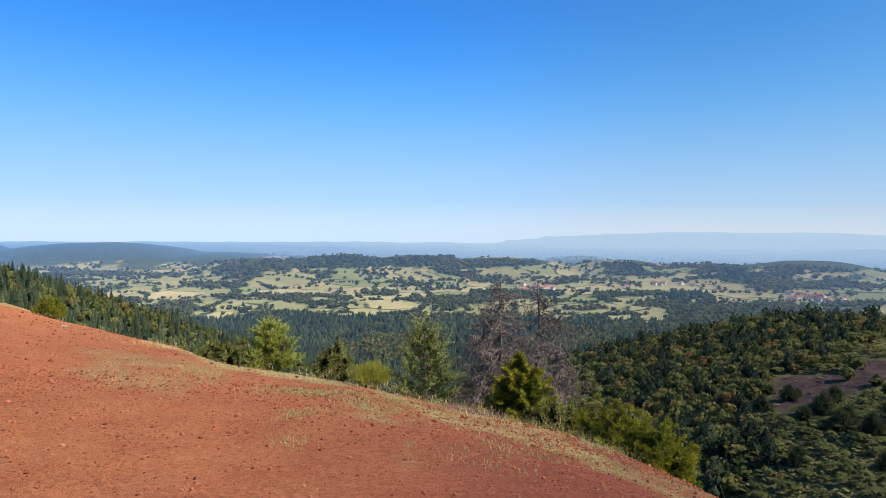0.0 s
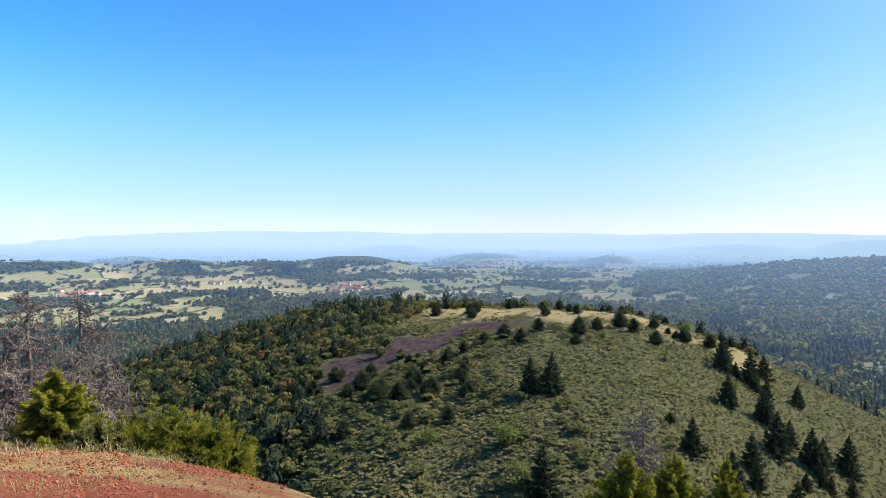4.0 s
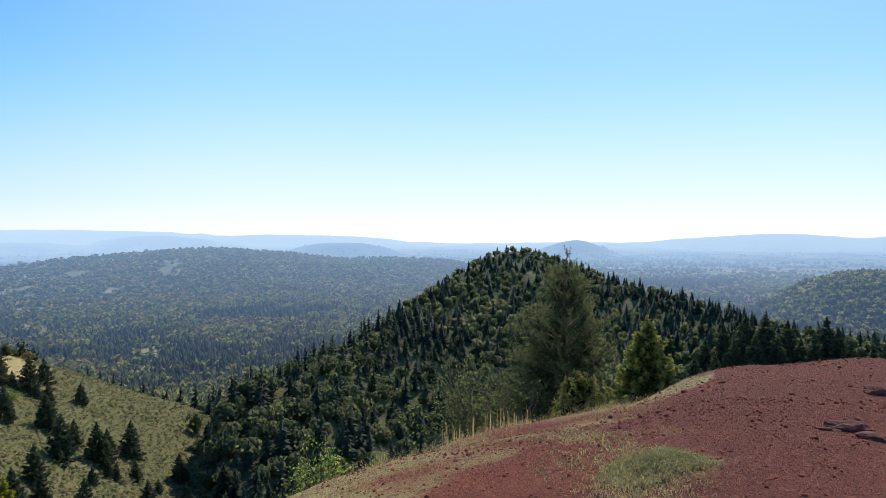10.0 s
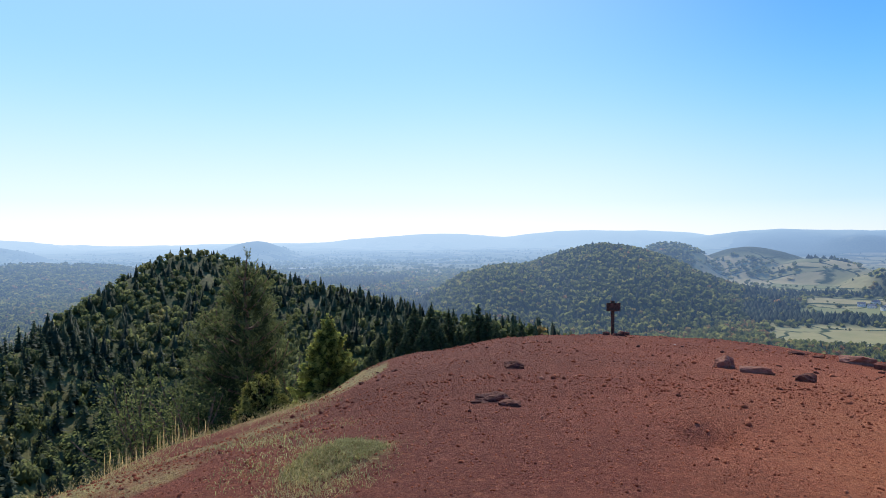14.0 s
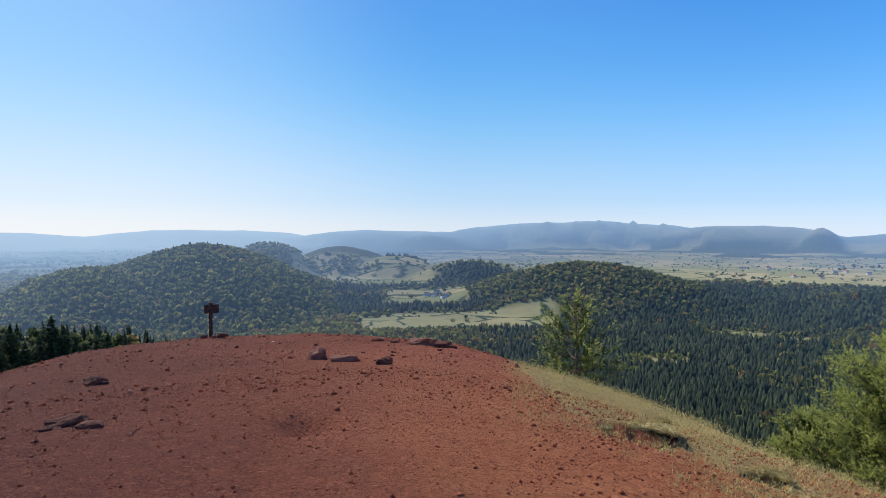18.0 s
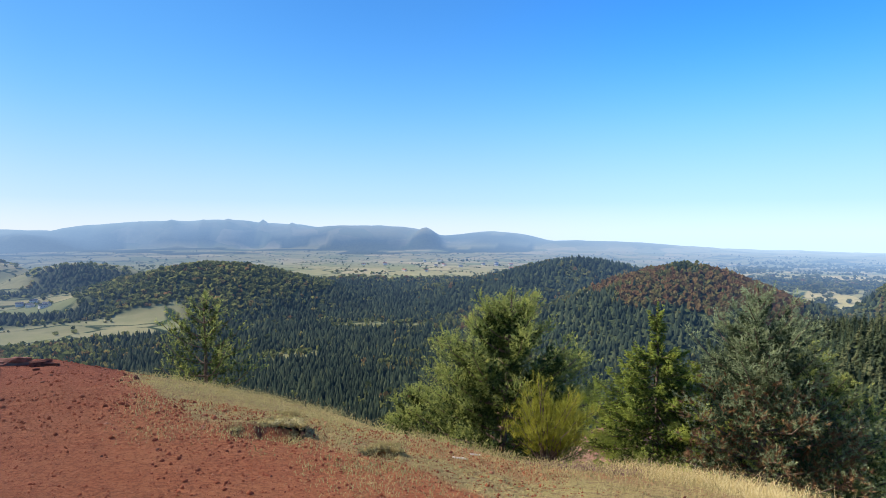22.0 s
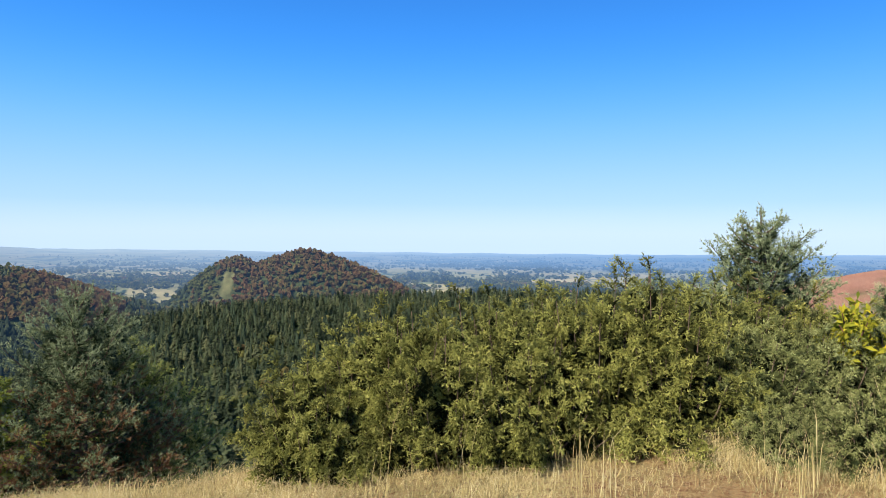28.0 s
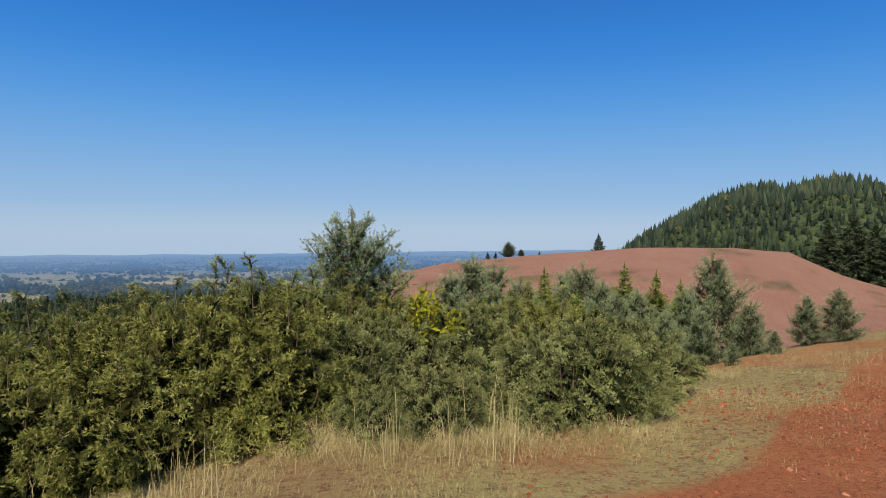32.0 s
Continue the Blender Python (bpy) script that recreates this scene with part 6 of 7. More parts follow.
# dark spruces beyond the dome and on the red ridge
for az, r, h in ((113.6, 400, 10), (114.8, 385, 12), (116.0, 330, 15), (116.8, 345, 13), (117.6, 360, 13), (118.4, 335, 15), (119.0, 355, 17), (119.8, 340, 15), (120.6, 350, 20), (121.3, 335, 18), (122.0, 345, 21), (122.9, 338, 16), (123.6, 352, 17), (124.5, 340, 14), (125.4, 335, 17), (126.2, 345, 19), (127.0, 338, 17), (127.8, 330, 15), (129.2, 325, 15), (130.0, 322, 16), (131.2, 320, 15), (132.6, 318, 13)):
    tagged(again(M1, az, r, q.uniform(0, 360), 1.22 * h / 9.0, "dark spruce beyond the red dome", sink=0.3), group="spruces beyond the dome")
for az, r, h in ((291.4, 172, 5.6), (282.6, 156, 1.6), (281.9, 154, 1.8), (286.4, 162, 1.2), (296.0, 176, 2.2), (298.5, 178, 1.8)):
    tagged(again(M1, az, r, q.uniform(0, 360), h / 9.0, "small spruce on the crest of the red ridge", sink=0.05), group="trees on the red ridge")
for az, r, h in ((283.7, 157, 3.4), (284.8, 158, 1.6), (303, 176, 1.6)):
    tagged(again(M2, az, r, q.uniform(0, 360), h / 6.0, "small pine on the crest of the red ridge", sink=0.05), group="trees on the red ridge")
for az, r, h in ((308.6, 196, 16), (310.2, 190, 18), (311.6, 192, 17), (312.8, 188, 19), (309.6, 205, 15), (314.0, 195, 17), (307.2, 210, 12), (305.6, 215, 10), (315.4, 190, 17), (303.6, 220, 9), (301.0, 222, 8), (298.6, 222, 7.5), (296.4, 220, 7)):
    tagged(again(M1, az, r, q.uniform(0, 360), h / 9.0, "tall dark spruce at the end of the red ridge", sink=0.3), group="spruces by the red ridge")

# ---- things on the summit ----
def reach(az, el, lo=2.5, hi=60.0):
    """Where the ground is met at an elevation below the eye."""
    r = np.linspace(lo, hi, 1500)
    e = np.degrees(np.arctan2(height(np.full(1500, float(az)), r) - EYE, r))
    hit = np.nonzero(e >= el)[0]
    return float(r[hit[0]]) if len(hit) else float(r[int(np.argmax(e))])


ROCK = plain_material("dark_red_lava_rock", (0.075, 0.030, 0.024), (0.20, 0.075, 0.045), 9.0, 0.9, bump=0.9)
BROWN_ROCK = plain_material("brown_lava_rock", (0.19, 0.080, 0.052), (0.33, 0.155, 0.10), 8.0, 0.9, bump=0.9)
OLD_WOOD = plain_material("weathered_brown_wood", (0.045, 0.026, 0.020), (0.11, 0.065, 0.045), 18.0, 0.8, bump=0.5)
PALE_STONE = plain_material("pale_stone", (0.24, 0.20, 0.165), (0.40, 0.345, 0.29), 9.0, 0.9)
BLEACHED = plain_material("bleached_wood", (0.45, 0.40, 0.34), (0.62, 0.57, 0.50), 20.0, 0.8)
# dark soil, blackened further to paint the shade under the turf lips
SOIL = plain_material("shade_darkened_soil", (0.030, 0.019, 0.015), (0.07, 0.033, 0.023), 14.0, 0.95, bump=0.9)
GRAVEL = leaf_material("cinder_gravel", (0.17, 0.05, 0.03), (0.38, 0.11, 0.05), (0.52, 0.24, 0.14), rough=0.95)


def part(name, bm, material, parent, label=""):
    me = bpy.data.meshes.new(name)
    bm.to_mesh(me)
    bm.free()
    me.materials.append(material)
    ob = new(name, me)
    ob.parent = parent
    if label:
        ob["label"] = label
    return ob


def lava_mesh(bm, seed, size, lump=0.28, at_=(0, 0, 0)):
    """A rough cinder block: knobbly, flat-footed."""
    made = bmesh.ops.create_icosphere(bm, subdivisions=3, radius=0.5)
    for v in made["verts"]:
        p = v.co.copy()
        n = noise.noise(p * 2.3 + Vector((seed * 3.1, 0, seed))) * lump + noise.noise(p * 6.1 + Vector((0, seed, 0))) * lump * 0.45 + noise.noise(p * 15.0 + Vector((seed, seed, 0))) * lump * 0.16
        q = p * (1 + 1.5 * n)
        q = Vector((max(-0.42, min(0.42, q.x)), max(-0.40, min(0.40, q.y)), max(-0.30, q.z)))
        v.co = Vector((q.x * size[0] + at_[0], q.y * size[1] + at_[1], (q.z + 0.22) * size[2] + at_[2]))


def rock(az, el, size, seed, label, material=None, turn=0.0, name="lava_rock", group="lava rocks on the dome"):
    r = reach(az, el)
    k = 0.055 * r if r < 14 else 0.36
    bm = bmesh.new()
    lava_mesh(bm, seed, tuple(k * v * c for v, c in zip(size, (1.0, 1.0, 0.8))), 0.5)
    me = bpy.data.meshes.new(name)
    bm.to_mesh(me)
    bm.free()
    me.materials.append(material or ROCK)
    ob = tagged(new(name, me), label, "rock", group)
    r = reach(az, el)
    x, y, z = place(az, r)
    ob.matrix_basis = Matrix.Translation((x, y, z - 0.03)) @ Matrix.Rotation(radians(turn - az), 4, "Z")
    return ob


rock(146.4, -10.9, (0.62, 0.5, 0.55), 1, "block of brown lava standing on the red dome", BROWN_ROCK, 20)
rock(148.8, -11.1, (0.95, 0.55, 0.36), 2, "long flat slab of brown lava on the dome", BROWN_ROCK, 5)
rock(152.2, -11.4, (0.55, 0.5, 0.38), 3, "jagged dark lava rock on the dome")
rock(151.6, -9.45, (1.0, 0.6, 0.42), 4, "dark lava boulder on the far edge of the dome")
rock(153.2, -9.6, (0.9, 0.6, 0.36), 5, "knobbly dark lava boulder on the far edge of the dome")
rock(155.6, -9.75, (0.9, 0.6, 0.34), 6, "large dark lava boulder on the far edge of the dome", BROWN_ROCK)
rock(157.6, -10.0, (0.75, 0.6, 0.30), 7, "lumpy lava boulder on the far edge of the dome")
rock(149.2, -9.35, (0.7, 0.5, 0.2), 8, "low lava rock on the far edge of the dome")
rock(129.3, -11.6, (0.66, 0.5, 0.36), 9, "dark lava stone on the dome")
rock(127.4, -14.4, (1.15, 0.75, 0.42), 10, "flat dark lava stone sunk in cinders")
rock(128.9, -14.8, (0.75, 0.55, 0.36), 11, "dark lava stone beside a flat one")
rock(126.2, -14.6, (0.6, 0.45, 0.26), 12, "small dark lava stone beside a flat one")
rock(119.0, -11.9, (0.34, 0.3, 0.16), 13, "dark stone at the edge of the turf")
rock(137.9, -11.2, (0.3, 0.2, 0.09), 14, "small flat red stone on the dome")
rock(136.6, -11.0, (0.22, 0.2, 0.08), 15, "small red stone on the dome")
rock(130.6, -16.5, (0.2, 0.15, 0.06), 16, "small dark stone sunk in cinders")
rock(141.2, -20.6, (0.10, 0.09, 0.07), 17, "small brown stone lying on red cinders")
rock(142.6, -9.25, (0.5, 0.3, 0.16), 18, "pale stone on the far edge of the dome", BLEACHED)
rock(329.8, -7.4, (0.5, 0.4, 0.3), 19, "pale stone on the rim of the red path", PALE_STONE, group="stones by the path")
rock(14.6, -15.9, (0.16, 0.14, 0.10), 20, "red stone on the steep rim", group="stones by the path")


def signpost():
    root = tagged(base_empty("signpost"), "short brown wooden signpost with a blank square board", "signpost")
    az, r = 137.7, reach(137.7, -8.68, 5, 30)
    x, y, z = place(az, r)
    root.matrix_basis = Matrix.Translation((x, y, z - 0.05)) @ Matrix.Rotation(radians(-az + 8), 4, "Z")

    def block(sx, sy, sz, cx, cy, cz):
        bm = bmesh.new()
        bmesh.ops.create_cube(bm, size=1.0, matrix=Matrix.Translation((cx, cy, cz)) @ Matrix.Diagonal((sx, sy, sz, 1)))
        bmesh.ops.bevel(bm, geom=bm.edges[:], offset=0.008, segments=1, affect="EDGES")
        return bm

    k = r / 20.8
    part("post", block(0.10 * k, 0.09 * k, 1.08 * k, 0, 0, 0.54 * k), OLD_WOOD, root)
    board = part("board", block(0.42 * k, 0.035, 0.26 * k, 0.01, -0.07, 0.93 * k), OLD_WOOD, root, "dark square wooden board")
    part("batten", block(0.38 * k, 0.03, 0.035, 0.01, -0.10, 0.83 * k), OLD_WOOD, board)
    part("cap", block(0.14 * k, 0.13 * k, 0.035, 0, 0, 1.09 * k), OLD_WOOD, root)
    for n, (dx, dy, s) in enumerate(((0.2, -0.1, 0.22), (-0.18, -0.14, 0.2), (0.02, -0.24, 0.16), (0.36, 0.05, 0.16))):
        bm = bmesh.new()
        lava_mesh(bm, 40 + n, (s, s, s * 0.7), at_=(dx, dy, 0.05))
        part("stone", bm, ROCK, root, "dark stone wedged against the post")


signpost()


def stick(az, el, length, turn):
    q = np.random.default_rng(int(az))
    hp = Heap()
    s = np.linspace(-0.5, 0.5, 7)
    tube(hp, np.column_stack([s * length, 0.05 * length * np.sin(s * 5), 0.012 + 0.008 * np.abs(s)]), 0.012 - 0.004 * np.abs(s), 6)
    ob = hp.mesh("bleached_stick", BLEACHED)
    r = reach(az, el)
    x, y, z = place(az, r)
    ob.matrix_basis = Matrix.Translation((x, y, z + 0.005)) @ Matrix.Rotation(radians(turn - az), 4, "Z")
    return tagged(ob, "bleached broken stick lying on the cinders", "stick")


stick(190.6, -19.3, 0.17, -25)
stick(191.9, -19.0, 0.13, -15)


# eroded turf banks: ragged sods overhanging dark soil with painted shade
def sod_bank(az, r, half, seed):
    """The ragged lip of turf that overhangs a hollow, with roots and crumbs of shade-darkened soil beneath it."""
    root = tagged(base_empty("turf_bank"), "ragged turf lip overhanging a hollow of dark soil and painted shade", "turf bank", "eroded turf banks")
    x, y, z = place(az, r + 0.12)
    root.matrix_basis = Matrix.Translation((x, y, z)) @ Matrix.Rotation(radians(-az), 4, "Z")
    q = np.random.default_rng(seed)
    slope = (place(az, r + 0.5)[2] - z) / 0.38
    nu = 41
    u = np.linspace(-1, 1, nu)
    rag = np.interp(np.arange(nu), np.arange(0, nu, 2), q.normal(0, 0.03, nu // 2 + 1)) - 0.16 * u ** 2 + 0.04
    arch = np.clip(1 - u ** 2, 0, 1) ** 0.5

    def sheet(profile):
        rows = []
        for across, up in profile:
            yy = across + rag * (1.0 if across < 0.02 else 0.3)
            rows.append(np.column_stack([u * half * 1.05, yy, up * arch - 0.02 * (1 - arch) + slope * yy + q.normal(0, 0.004, nu)]))
        g = np.stack(rows)
        n = len(rows)
        i, j = np.meshgrid(np.arange(n - 1), np.arange(nu - 1), indexing="ij")
        return g.reshape(-1, 3), np.stack([i * nu + j, i * nu + j + 1, (i + 1) * nu + j + 1, (i + 1) * nu + j], -1).reshape(-1, 4)

    v, f = sheet(((-0.16, -0.22), (-0.06, -0.17), (-0.05, -0.10), (-0.08, -0.05), (-0.11, -0.015)))
    raw_mesh("soil", v, f, SOIL, parent=root, label="crumbling dark soil, deepened by painted shade")
    v, f = sheet(((-0.10, -0.03), (-0.14, -0.02), (-0.13, 0.002), (-0.06, 0.012), (0.10, 0.010), (0.26, 0.004), (0.40, -0.02)))
    raw_mesh("sod", v, f, SOD, smooth=True, parent=root, label="ragged sod of pale dry grass")
    hp = Heap()
    m = 700
    pick = q.integers(0, len(f), m)
    p = v[f[pick, 0]] * 0.5 + v[f[pick, 2]] * 0.5 + q.normal(0, 0.012, (m, 3)) * np.array((1, 1, 0.2))
    needles(hp, q, p, unit(np.tile((0.0, -0.6, 0.35), (m, 1))), 7, 0.045, 0.004, 0.9, np.clip(q.normal(0.55, 0.22, m), 0, 1))
    hp.mesh("grass", TURF_BLADE, root)


SOD = plain_material("pale_sod", (0.30, 0.235, 0.105), (0.42, 0.35, 0.16), 22.0, 0.95, bump=0.8)
TURF_BLADE = leaf_material("short_turf", (0.24, 0.18, 0.08), (0.42, 0.34, 0.15), (0.50, 0.43, 0.17), glow=0.2)
for k, (az, r, half, _, _) in enumerate(HOLLOWS):
    sod_bank(az, r, half, 60 + k)



# ---- grasses, heath and gravel: nobody could count them ----
def grass(name, az, r, blades, tall, lean, tint, material, label, width=0.004, category="grass", fan=0.05):
    """Clumps of bending blades at bearings and distances."""
    q = np.random.default_rng(len(az))
    n = len(az)
    base = np.repeat(at(az, r, 0.01), blades, 0)
    m = n * blades
    base[:, :2] += q.normal(0, fan, (m, 2))
    h = np.repeat(tall, blades) * q.uniform(0.45, 1.1, m)
    d = q.normal(0, 1, (m, 2))
    d = d / np.maximum(np.linalg.norm(d, axis=1, keepdims=True), 1e-6) * (lean * q.uniform(0.1, 1.0, m))[:, None]
    d += np.array((-0.12, 0.05)) * lean
    s = unit(np.column_stack([-d[:, 1], d[:, 0], np.zeros(m)]) + 1e-6) * width
    mid = base + np.column_stack([d * (h * 0.35)[:, None], h * 0.62])
    tip = base + np.column_stack([d * (h * 1.05)[:, None], h * (1.0 - 0.25 * lean)])
    v = np.stack([base - s, base + s, mid + s * 0.8, mid - s * 0.8, tip], 1).reshape(-1, 3)
    i = np.arange(m) * 5
    f = np.concatenate([np.stack([i, i + 1, i + 2], 1), np.stack([i, i + 2, i + 3], 1), np.stack([i + 3, i + 2, i + 4], 1)])
    t = np.repeat(np.clip(np.repeat(tint, blades) + q.normal(0, 0.15, m), 0, 1), 5)
    return tagged(raw_mesh(name, v, f, material, tint=t), label, category, kind="stuff")


q = np.random.default_rng(5)


def sprinkle(n, pairs):
    """Points in boxes of (bearing from, to, distance from, to, share)."""
    A, R = [], []
    tot = sum(p[4] for p in pairs)
    for a0, a1, r0, r1, w in pairs:
        k = int(n * w / tot)
        A.append(q.uniform(a0, a1, k) % 360)
        R.append(np.sqrt(q.uniform(r0 * r0, r1 * r1, k)))
    return np.concatenate(A), np.concatenate(R)


# tall dry grass before the thicket and along the rims
a, r = sprinkle(3000, ((203, 216, 7.0, 9.3, 3), (214, 232, 5.0, 8.4, 3.4), (228, 262, 4.2, 6.0, 2.6), (258, 284, 5.4, 7.4, 5), (282, 296, 5.4, 7.6, 2), (296, 312, 8, 14, 1.4)))
tuft = smooth_noise(r * np.sin(np.radians(a)) / 0.45, r * np.cos(np.radians(a)) / 0.45, 73, 3)
a, r, tuft = a[tuft > -0.2], r[tuft > -0.2], tuft[tuft > -0.2]
low = np.where((a > 228) & (a < 262), 0.55, np.where((a > 262) & (a < 288), np.interp(r, (5.0, 6.2), (0.45, 1.3)), 0.8))
grass("tall_dry_grass", a, r, 17, (0.10 + 0.22 * np.clip(tuft + 0.3, 0, 1)) * low * q.uniform(0.6, 1.4, len(a)), 2.3, np.clip(0.45 + 0.5 * tuft + q.normal(0, 0.22, len(a)), 0, 1), STRAW, "tall straw-coloured dry grass before the thicket", 0.0015, fan=0.18)
a, r = sprinkle(34, ((268, 284, 5.0, 6.4, 1), (236, 262, 4.3, 5.0, 0.4)))
grass("grass_stalks", a, r, 4, q.uniform(0.55, 0.95, len(a)), 0.45, q.uniform(0.5, 1.0, len(a)), STRAW, "long bleached grass stalks leaning over the thicket", 0.0022)
a, r = sprinkle(330, ((333, 345, 13.0, 17, 4), (345, 360, 11.0, 13.6, 3), (0, 12, 9.0, 12, 3), (326, 333, 20, 26, 1.2)))
tuft = smooth_noise(r * np.sin(np.radians(a)) / 0.9, r * np.cos(np.radians(a)) / 0.9, 74, 3) > 0.22
a, r = a[tuft], r[tuft]
grass("rim_grass", a, r, 12, q.uniform(0.06, 0.22, len(a)), 1.5, q.uniform(0.4, 0.95, len(a)), STRAW, "pale tufts of dry grass along the rim of the path", 0.0035, fan=0.22)
a, r = sprinkle(34, ((95.5, 98, 9.5, 10.6, 3), (99.5, 104, 10.4, 11.4, 4)))
grass("dry_flower_stalks", a, r, 2, q.uniform(0.25, 0.55, len(a)), 0.18, q.uniform(0.4, 0.9, len(a)), STRAW, "pale dry upright flower stalks on the rim", 0.003, "dry stalks")
# short turf
a, r = sprinkle(17000, ((84, 100, 5.0, 9.4, 3), (98, 116, 6.5, 13.0, 3.4), (110, 117, 4.4, 5.4, 0.7), (163, 180, 6.2, 14, 4), (176, 200, 4.6, 10, 3.6), (198, 232, 3.4, 8.5, 4), (230, 284, 3.2, 5.4, 3), (284, 312, 5.5, 12, 1.6), (331, 341, 9.2, 12.4, 1.0), (350, 376, 6.6, 11, 1.0)))
near = smooth_noise(r * np.sin(np.radians(a)) / 0.8, r * np.cos(np.radians(a)) / 0.8, 71, 3) > np.where((a > 80) & (a < 120), 0.08, np.where((a > 160) & (a < 200), -0.5, -0.2))
a, r = a[near], r[near]
green = np.where((a > 160) & (a < 186), 0.78, 0.52)
grass("short_turf", a, r, 9, q.uniform(0.025, 0.06, len(a)), 1.4, q.uniform(-0.2, 0.2, len(a)) + green, TURF_BLADE, "short sun-bleached turf in patches over red cinders", 0.0028, fan=0.16)
# greener tufts: a mound on the dome, and along the path
GREEN_TURF = leaf_material("green_turf", (0.19, 0.17, 0.065), (0.35, 0.325, 0.125), (0.50, 0.46, 0.22), glow=0.3)
a, r = sprinkle(1500, ((109.4, 118.0, 4.9, 5.75, 1),))
on = np.hypot(wrap(a - 113.7) / 4.2, (r - 5.32 - 0.03 * wrap(a - 113.7)) / 0.34) < 1 + 0.5 * smooth_noise(r * np.sin(np.radians(a)) / 0.25, r * np.cos(np.radians(a)) / 0.25, 76, 2)
a, r = a[on], r[on]
grass("green_turf_mound", a, r, 12, q.uniform(0.03, 0.065, len(a)), 1.3, q.uniform(0.1, 0.55, len(a)), GREEN_TURF, "low mound of green turf on the red dome", 0.0028, fan=0.04)
a, r = sprinkle(2600, ((346, 357, 4.6, 9.5, 3), (338, 350, 8, 11, 1.5), (0, 20, 5.2, 9.5, 2.2), (104, 113, 5.4, 8.0, 1.4), (170, 186, 4.4, 5.8, 1.0)))
on = smooth_noise(r * np.sin(np.radians(a)) / 0.7, r * np.cos(np.radians(a)) / 0.7, 77, 3) > 0.22
a, r = a[on], r[on]
grass("path_tufts", a, r, 9, q.uniform(0.02, 0.075, len(a)), 1.5, q.uniform(0.1, 0.9, len(a)), GREEN_TURF, "sparse grey-green grass tufts on the cinders", 0.003, fan=0.09)
# heather
a, r = sprinkle(160, ((196, 206, 7.4, 8.6, 1), (0, 5, 10, 11.6, 1)))
HEATHER = leaf_material("faded_heather", (0.10, 0.05, 0.045), (0.22, 0.12, 0.10), (0.30, 0.19, 0.14))
grass("faded_heather", a, r, 12, q.uniform(0.07, 0.15, len(a)), 1.5, q.uniform(0.2, 0.8, len(a)), HEATHER, "faded purple-brown heather on the turf edge", 0.003, "heather", fan=0.06)


def gravel():
    """Loose cinders over the red ground."""
    n = 40000
    a, r = sprinkle(n, ((325, 372, 3.2, 10, 3.4), (325, 345, 8, 24, 1.0), (85, 200, 3.4, 9, 6), (110, 165, 8, 19, 3), (283, 322, 3.2, 10, 2.4), (8, 24, 4, 9, 0.9), (165, 200, 4, 9, 1.6), (200, 232, 3.2, 6, 0.4)))
    p = at(a, r, 0.0)
    m = len(a)
    s = np.clip(q.lognormal(-4.95, 0.55, m), 0.003, 0.034) * np.clip(r / 7, 0.8, 1.4)
    octa = np.array(((1, 0, 0), (0, 1, 0), (-1, 0, 0), (0, -1, 0), (0, 0, 0.8), (0, 0, -0.8)), float)
    tri = np.array(((0, 1, 4), (1, 2, 4), (2, 3, 4), (3, 0, 4), (1, 0, 5), (2, 1, 5), (3, 2, 5), (0, 3, 5)))
    v = octa[None] * q.uniform(0.6, 1.4, (m, 6, 1)) * s[:, None, None]
    ang = q.uniform(0, 6.283, m)
    c, sn = np.cos(ang)[:, None], np.sin(ang)[:, None]
    v = np.stack([v[:, :, 0] * c - v[:, :, 1] * sn, v[:, :, 0] * sn + v[:, :, 1] * c, v[:, :, 2] + s[:, None] * 0.25], -1) + p[:, None]
    f = (tri[None] + (np.arange(m) * 6)[:, None, None]).reshape(-1, 3)
    tagged(raw_mesh("cinder_gravel", v.reshape(-1, 3), f, GRAVEL, tint=np.repeat(np.clip(q.normal(0.45, 0.22, m), 0, 1), 6)), "loose red cinder gravel over the summit", "gravel", kind="stuff")


def loose_stones():
    """Fist-sized dark clinkers strewn over the cinders."""
    a, r = sprinkle(420, ((112, 165, 4.5, 20, 5), (165, 186, 4, 7, 0.3), (325, 372, 4, 16, 1.6), (284, 322, 4, 10, 0.8), (8, 22, 5, 8, 0.5)))
    p = at(a, r, 0.0)
    q2 = np.random.default_rng(23)
    bm = bmesh.new()
    bmesh.ops.create_icosphere(bm, subdivisions=1, radius=1.0)
    ball = np.array([v.co[:] for v in bm.verts])
    tri = np.array([[v.index for v in f.verts] for f in bm.faces])
    bm.free()
    m = len(a)
    s = np.clip(q2.lognormal(-4.4, 0.5, m), 0.006, 0.05) * np.clip(r / 8, 0.7, 1.5)
    v = ball[None] * q2.uniform(0.6, 1.35, (m, len(ball), 1)) * (s[:, None] * q2.uniform(0.6, 1.3, (m, 3)) * np.array((1, 1, 0.65)))[:, None, :]
    v = v + p[:, None] + np.array((0, 0, 1.0)) * (s * 0.25)[:, None, None]
    f = (tri[None] + (np.arange(m) * len(ball))[:, None, None]).reshape(-1, 3)
    tagged(raw_mesh("loose_stones", v.reshape(-1, 3), f, CLINKER, tint=np.repeat(np.clip(q2.normal(0.4, 0.25, m), 0, 1), len(ball))), "small dark red clinkers strewn over the summit", "stones", kind="stuff")


CLINKER = leaf_material("dark_clinker", (0.06, 0.026, 0.022), (0.15, 0.055, 0.038), (0.30, 0.15, 0.10), rough=0.95)
gravel()
loose_stones()

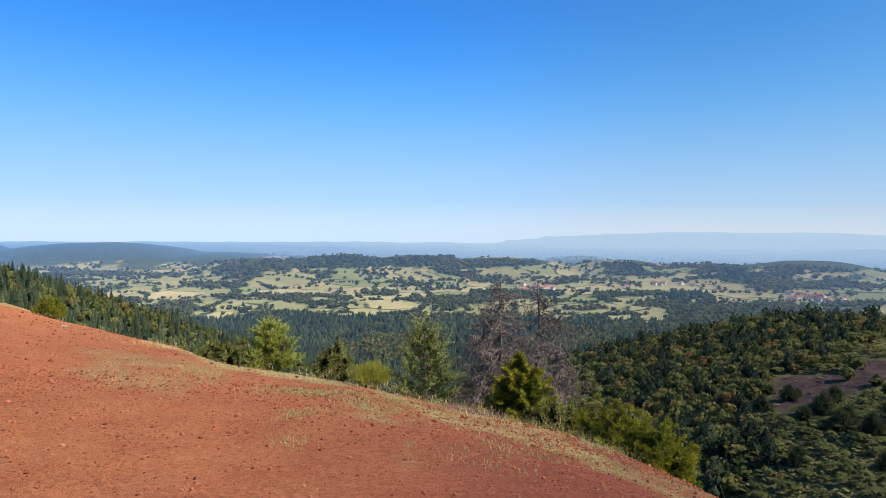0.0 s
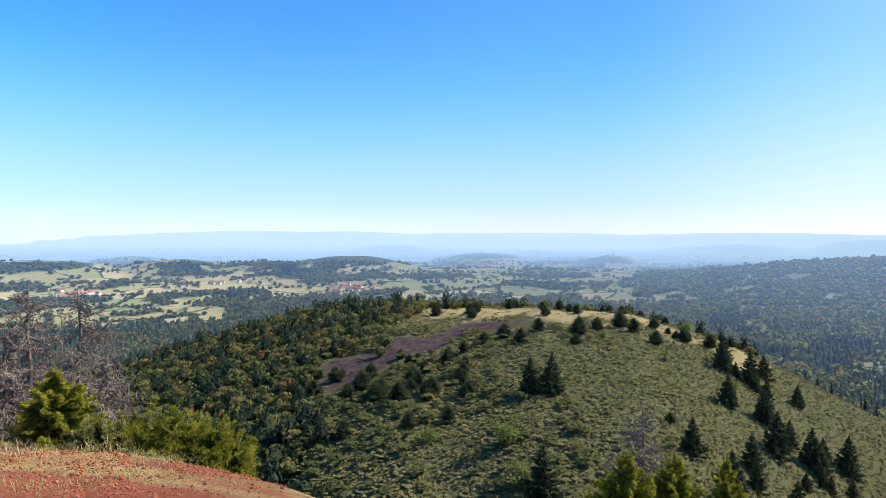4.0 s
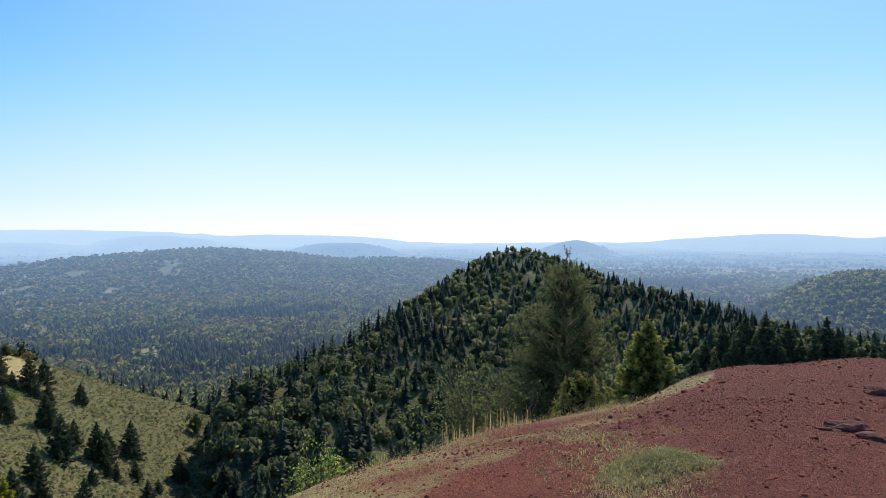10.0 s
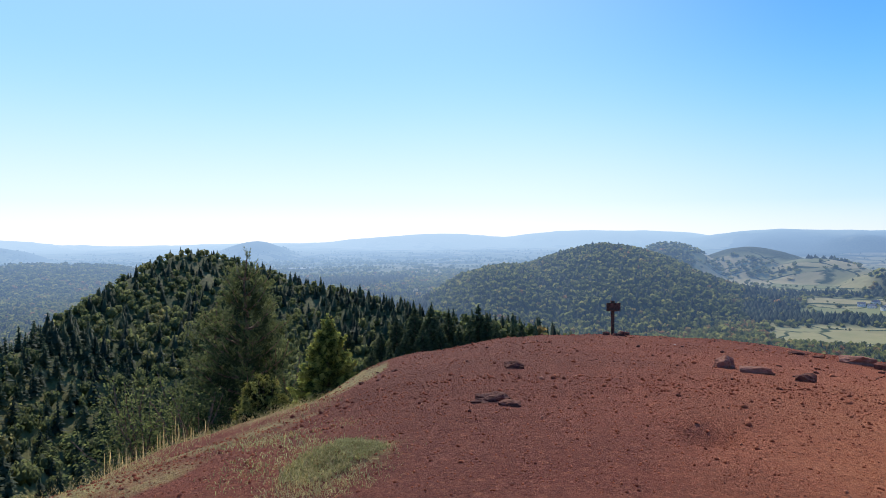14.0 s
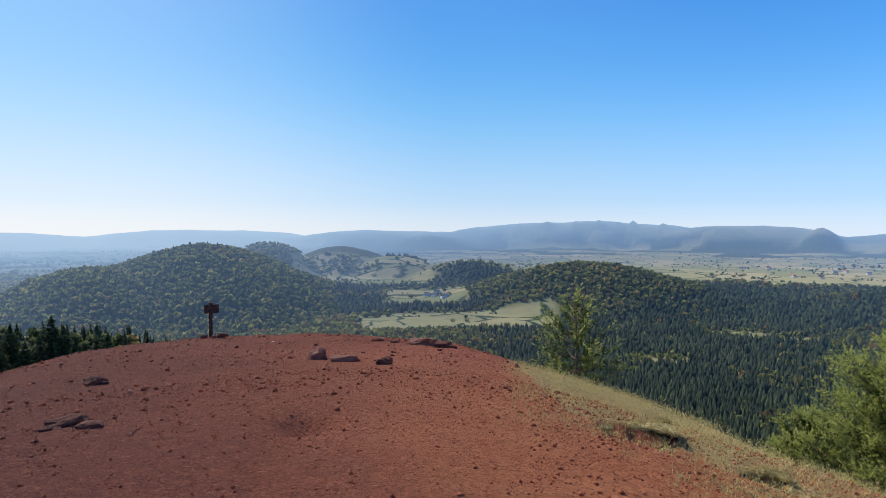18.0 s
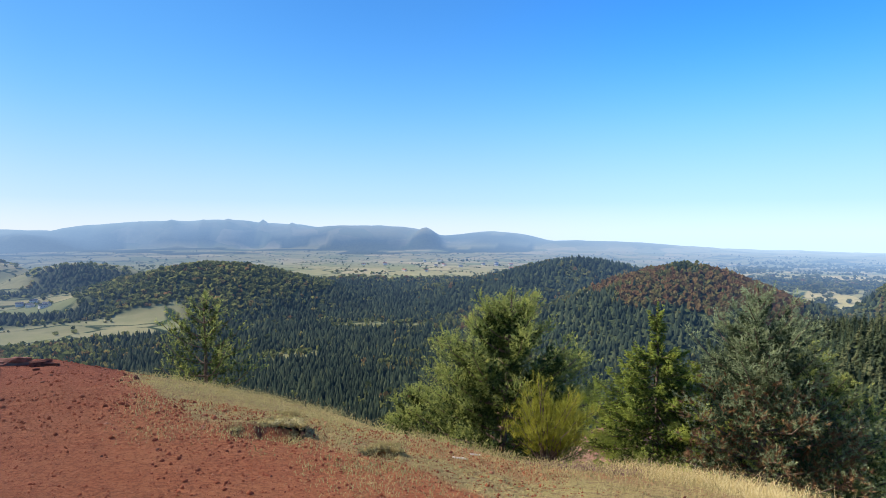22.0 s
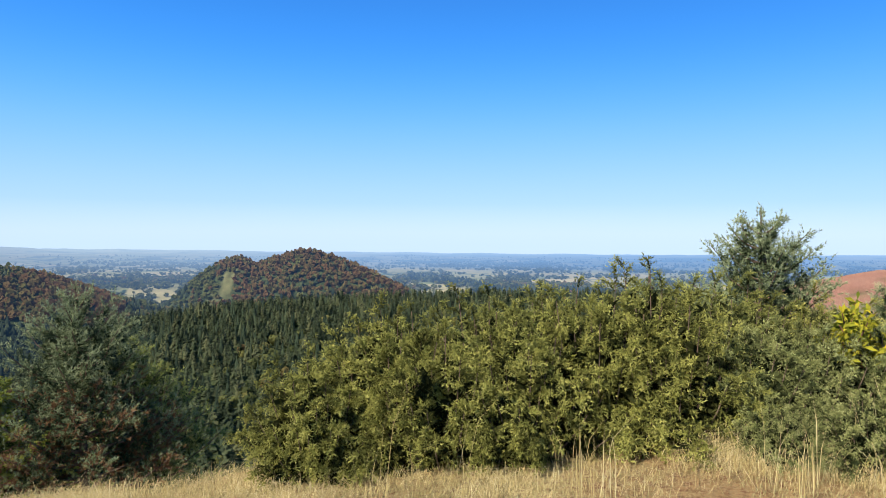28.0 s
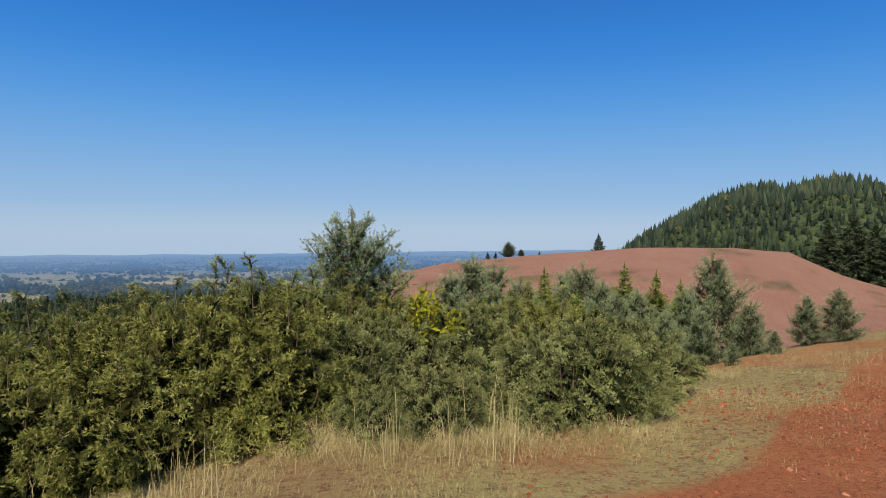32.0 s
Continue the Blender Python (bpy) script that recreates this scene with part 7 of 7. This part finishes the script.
# ---- far villages and water ----
PLASTER = plain_material("pale_plaster", (0.62, 0.56, 0.47), (0.75, 0.70, 0.62), 0.5, 0.9, True, 0)
TILE = plain_material("orange_roof_tiles", (0.34, 0.13, 0.07), (0.44, 0.19, 0.10), 0.6, 0.9, True, 0)
SLATE = plain_material("grey_roof_slates", (0.10, 0.10, 0.11), (0.17, 0.17, 0.18), 0.6, 0.8, True, 0)
DARK_PANE = plain_material("dark_window", (0.04, 0.045, 0.05), (0.06, 0.065, 0.07), 0.6, 0.4, True, 0)


def house(name, w, d, h, roof, label):
    root = tagged(base_empty(name), label, "house")
    bm = bmesh.new()
    bmesh.ops.create_cube(bm, size=1.0, matrix=Matrix.Translation((0, 0, h / 2 - 1)) @ Matrix.Diagonal((w, d, h + 2, 1)))
    body = part("wall", bm, PLASTER, root)
    bm = bmesh.new()
    k = 0.5
    vs = [bm.verts.new(c) for c in ((-w / 2 - k, -d / 2 - k, h), (w / 2 + k, -d / 2 - k, h), (w / 2 + k, d / 2 + k, h), (-w / 2 - k, d / 2 + k, h), (-w / 2 - k, 0, h + d * 0.36), (w / 2 + k, 0, h + d * 0.36))]
    for f in ((0, 1, 5, 4), (2, 3, 4, 5), (1, 2, 5), (3, 0, 4), (3, 2, 1, 0)):
        bm.faces.new([vs[i] for i in f])
    top = part("roof", bm, roof, root)
    bm = bmesh.new()
    bmesh.ops.create_cube(bm, size=1.0, matrix=Matrix.Translation((w * 0.3, 0.6, h + d * 0.36)) @ Matrix.Diagonal((0.9, 0.7, 2.0, 1)))
    part("chimney", bm, PLASTER, top)
    for side in (-1, 1):
        for x in (-0.28, 0.06, 0.32):
            bm = bmesh.new()
            bmesh.ops.create_cube(bm, size=1.0, matrix=Matrix.Translation((x * w, side * (d / 2 + 0.01), h * 0.58)) @ Matrix.Diagonal((1.1, 0.06, 1.5, 1)))
            part("window", bm, DARK_PANE, body)
    return root


H1 = house("village_house", 13, 9, 6.0, TILE, "pale village house with an orange tiled roof")
H2 = house("village_house", 17, 10, 5.0, TILE, "long pale village house with an orange tiled roof")
H3 = house("farmhouse", 15, 9, 5.5, SLATE, "white farmhouse with a grey slate roof")
q = np.random.default_rng(17)
first = {H1: True, H2: True, H3: True}
for az0, el0, wide, tall, n, kinds, group in ((8.5, -4.95, 1.5, 0.14, 15, (H1, H2, H1), "hill village"), (29.6, -5.0, 2.2, 0.18, 22, (H1, H2), "village below the grassy hill"), (17.5, -4.3, 6.0, 0.3, 8, (H1,), "scattered houses"), (156.6, -5.7, 1.2, 0.12, 5, (H3,), "farm in the valley"), (189, -3.0, 9.0, 0.25, 14, (H3, H2), "villages of the plain"), (62.0, -3.3, 2.0, 0.1, 4, (H3,), "sheds beyond the forest")):
    for i in range(n):
        az, el = az0 + q.normal(0, 0.42) * wide, el0 + q.normal(0, 1) * tall
        r = far_el(el, az, 700, 3600)
        x, y, z = place(az, r)
        ob = kinds[i % len(kinds)]
        m = Matrix.Translation((x, y, z)) @ Matrix.Rotation(q.uniform(0, 6.28), 4, "Z")
        if first[ob]:
            ob.matrix_basis = m
            first[ob] = False
        else:
            ob = copy_thing(ob, m)
        tagged(ob, group=group)


def lake(az, el, wide, deep):
    g = Nodes("lake_water", 0.08)
    g.colour((0.03, 0.05, 0.07))
    g.bump(g.noise(0.4, 3.0), 0.05, 0.1)
    # painted haze over the water
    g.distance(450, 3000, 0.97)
    r = far_el(el, az, 900, 3600)
    x, y, z = place(az, r)
    k = np.arange(40) * 2 * math.pi / 40
    wob = 1 + 0.18 * np.sin(3 * k) + 0.1 * np.sin(5 * k + 1)
    v = np.column_stack([np.cos(k) * wide * wob, np.sin(k) * deep * wob, np.zeros(40)])
    v = np.concatenate([v, [[0, 0, 0]]])
    ob = raw_mesh("water", v, np.stack([np.arange(40), (np.arange(40) + 1) % 40, np.full(40, 40)], 1), g.m)
    ob.matrix_basis = Matrix.Translation((x, y, z + 7.0)) @ Matrix.Rotation(radians(-az), 4, "Z")
    tagged(ob, "small blue lake among the far fields", "lake", kind="structure")


lake(110.6, -3.15, 46, 60)
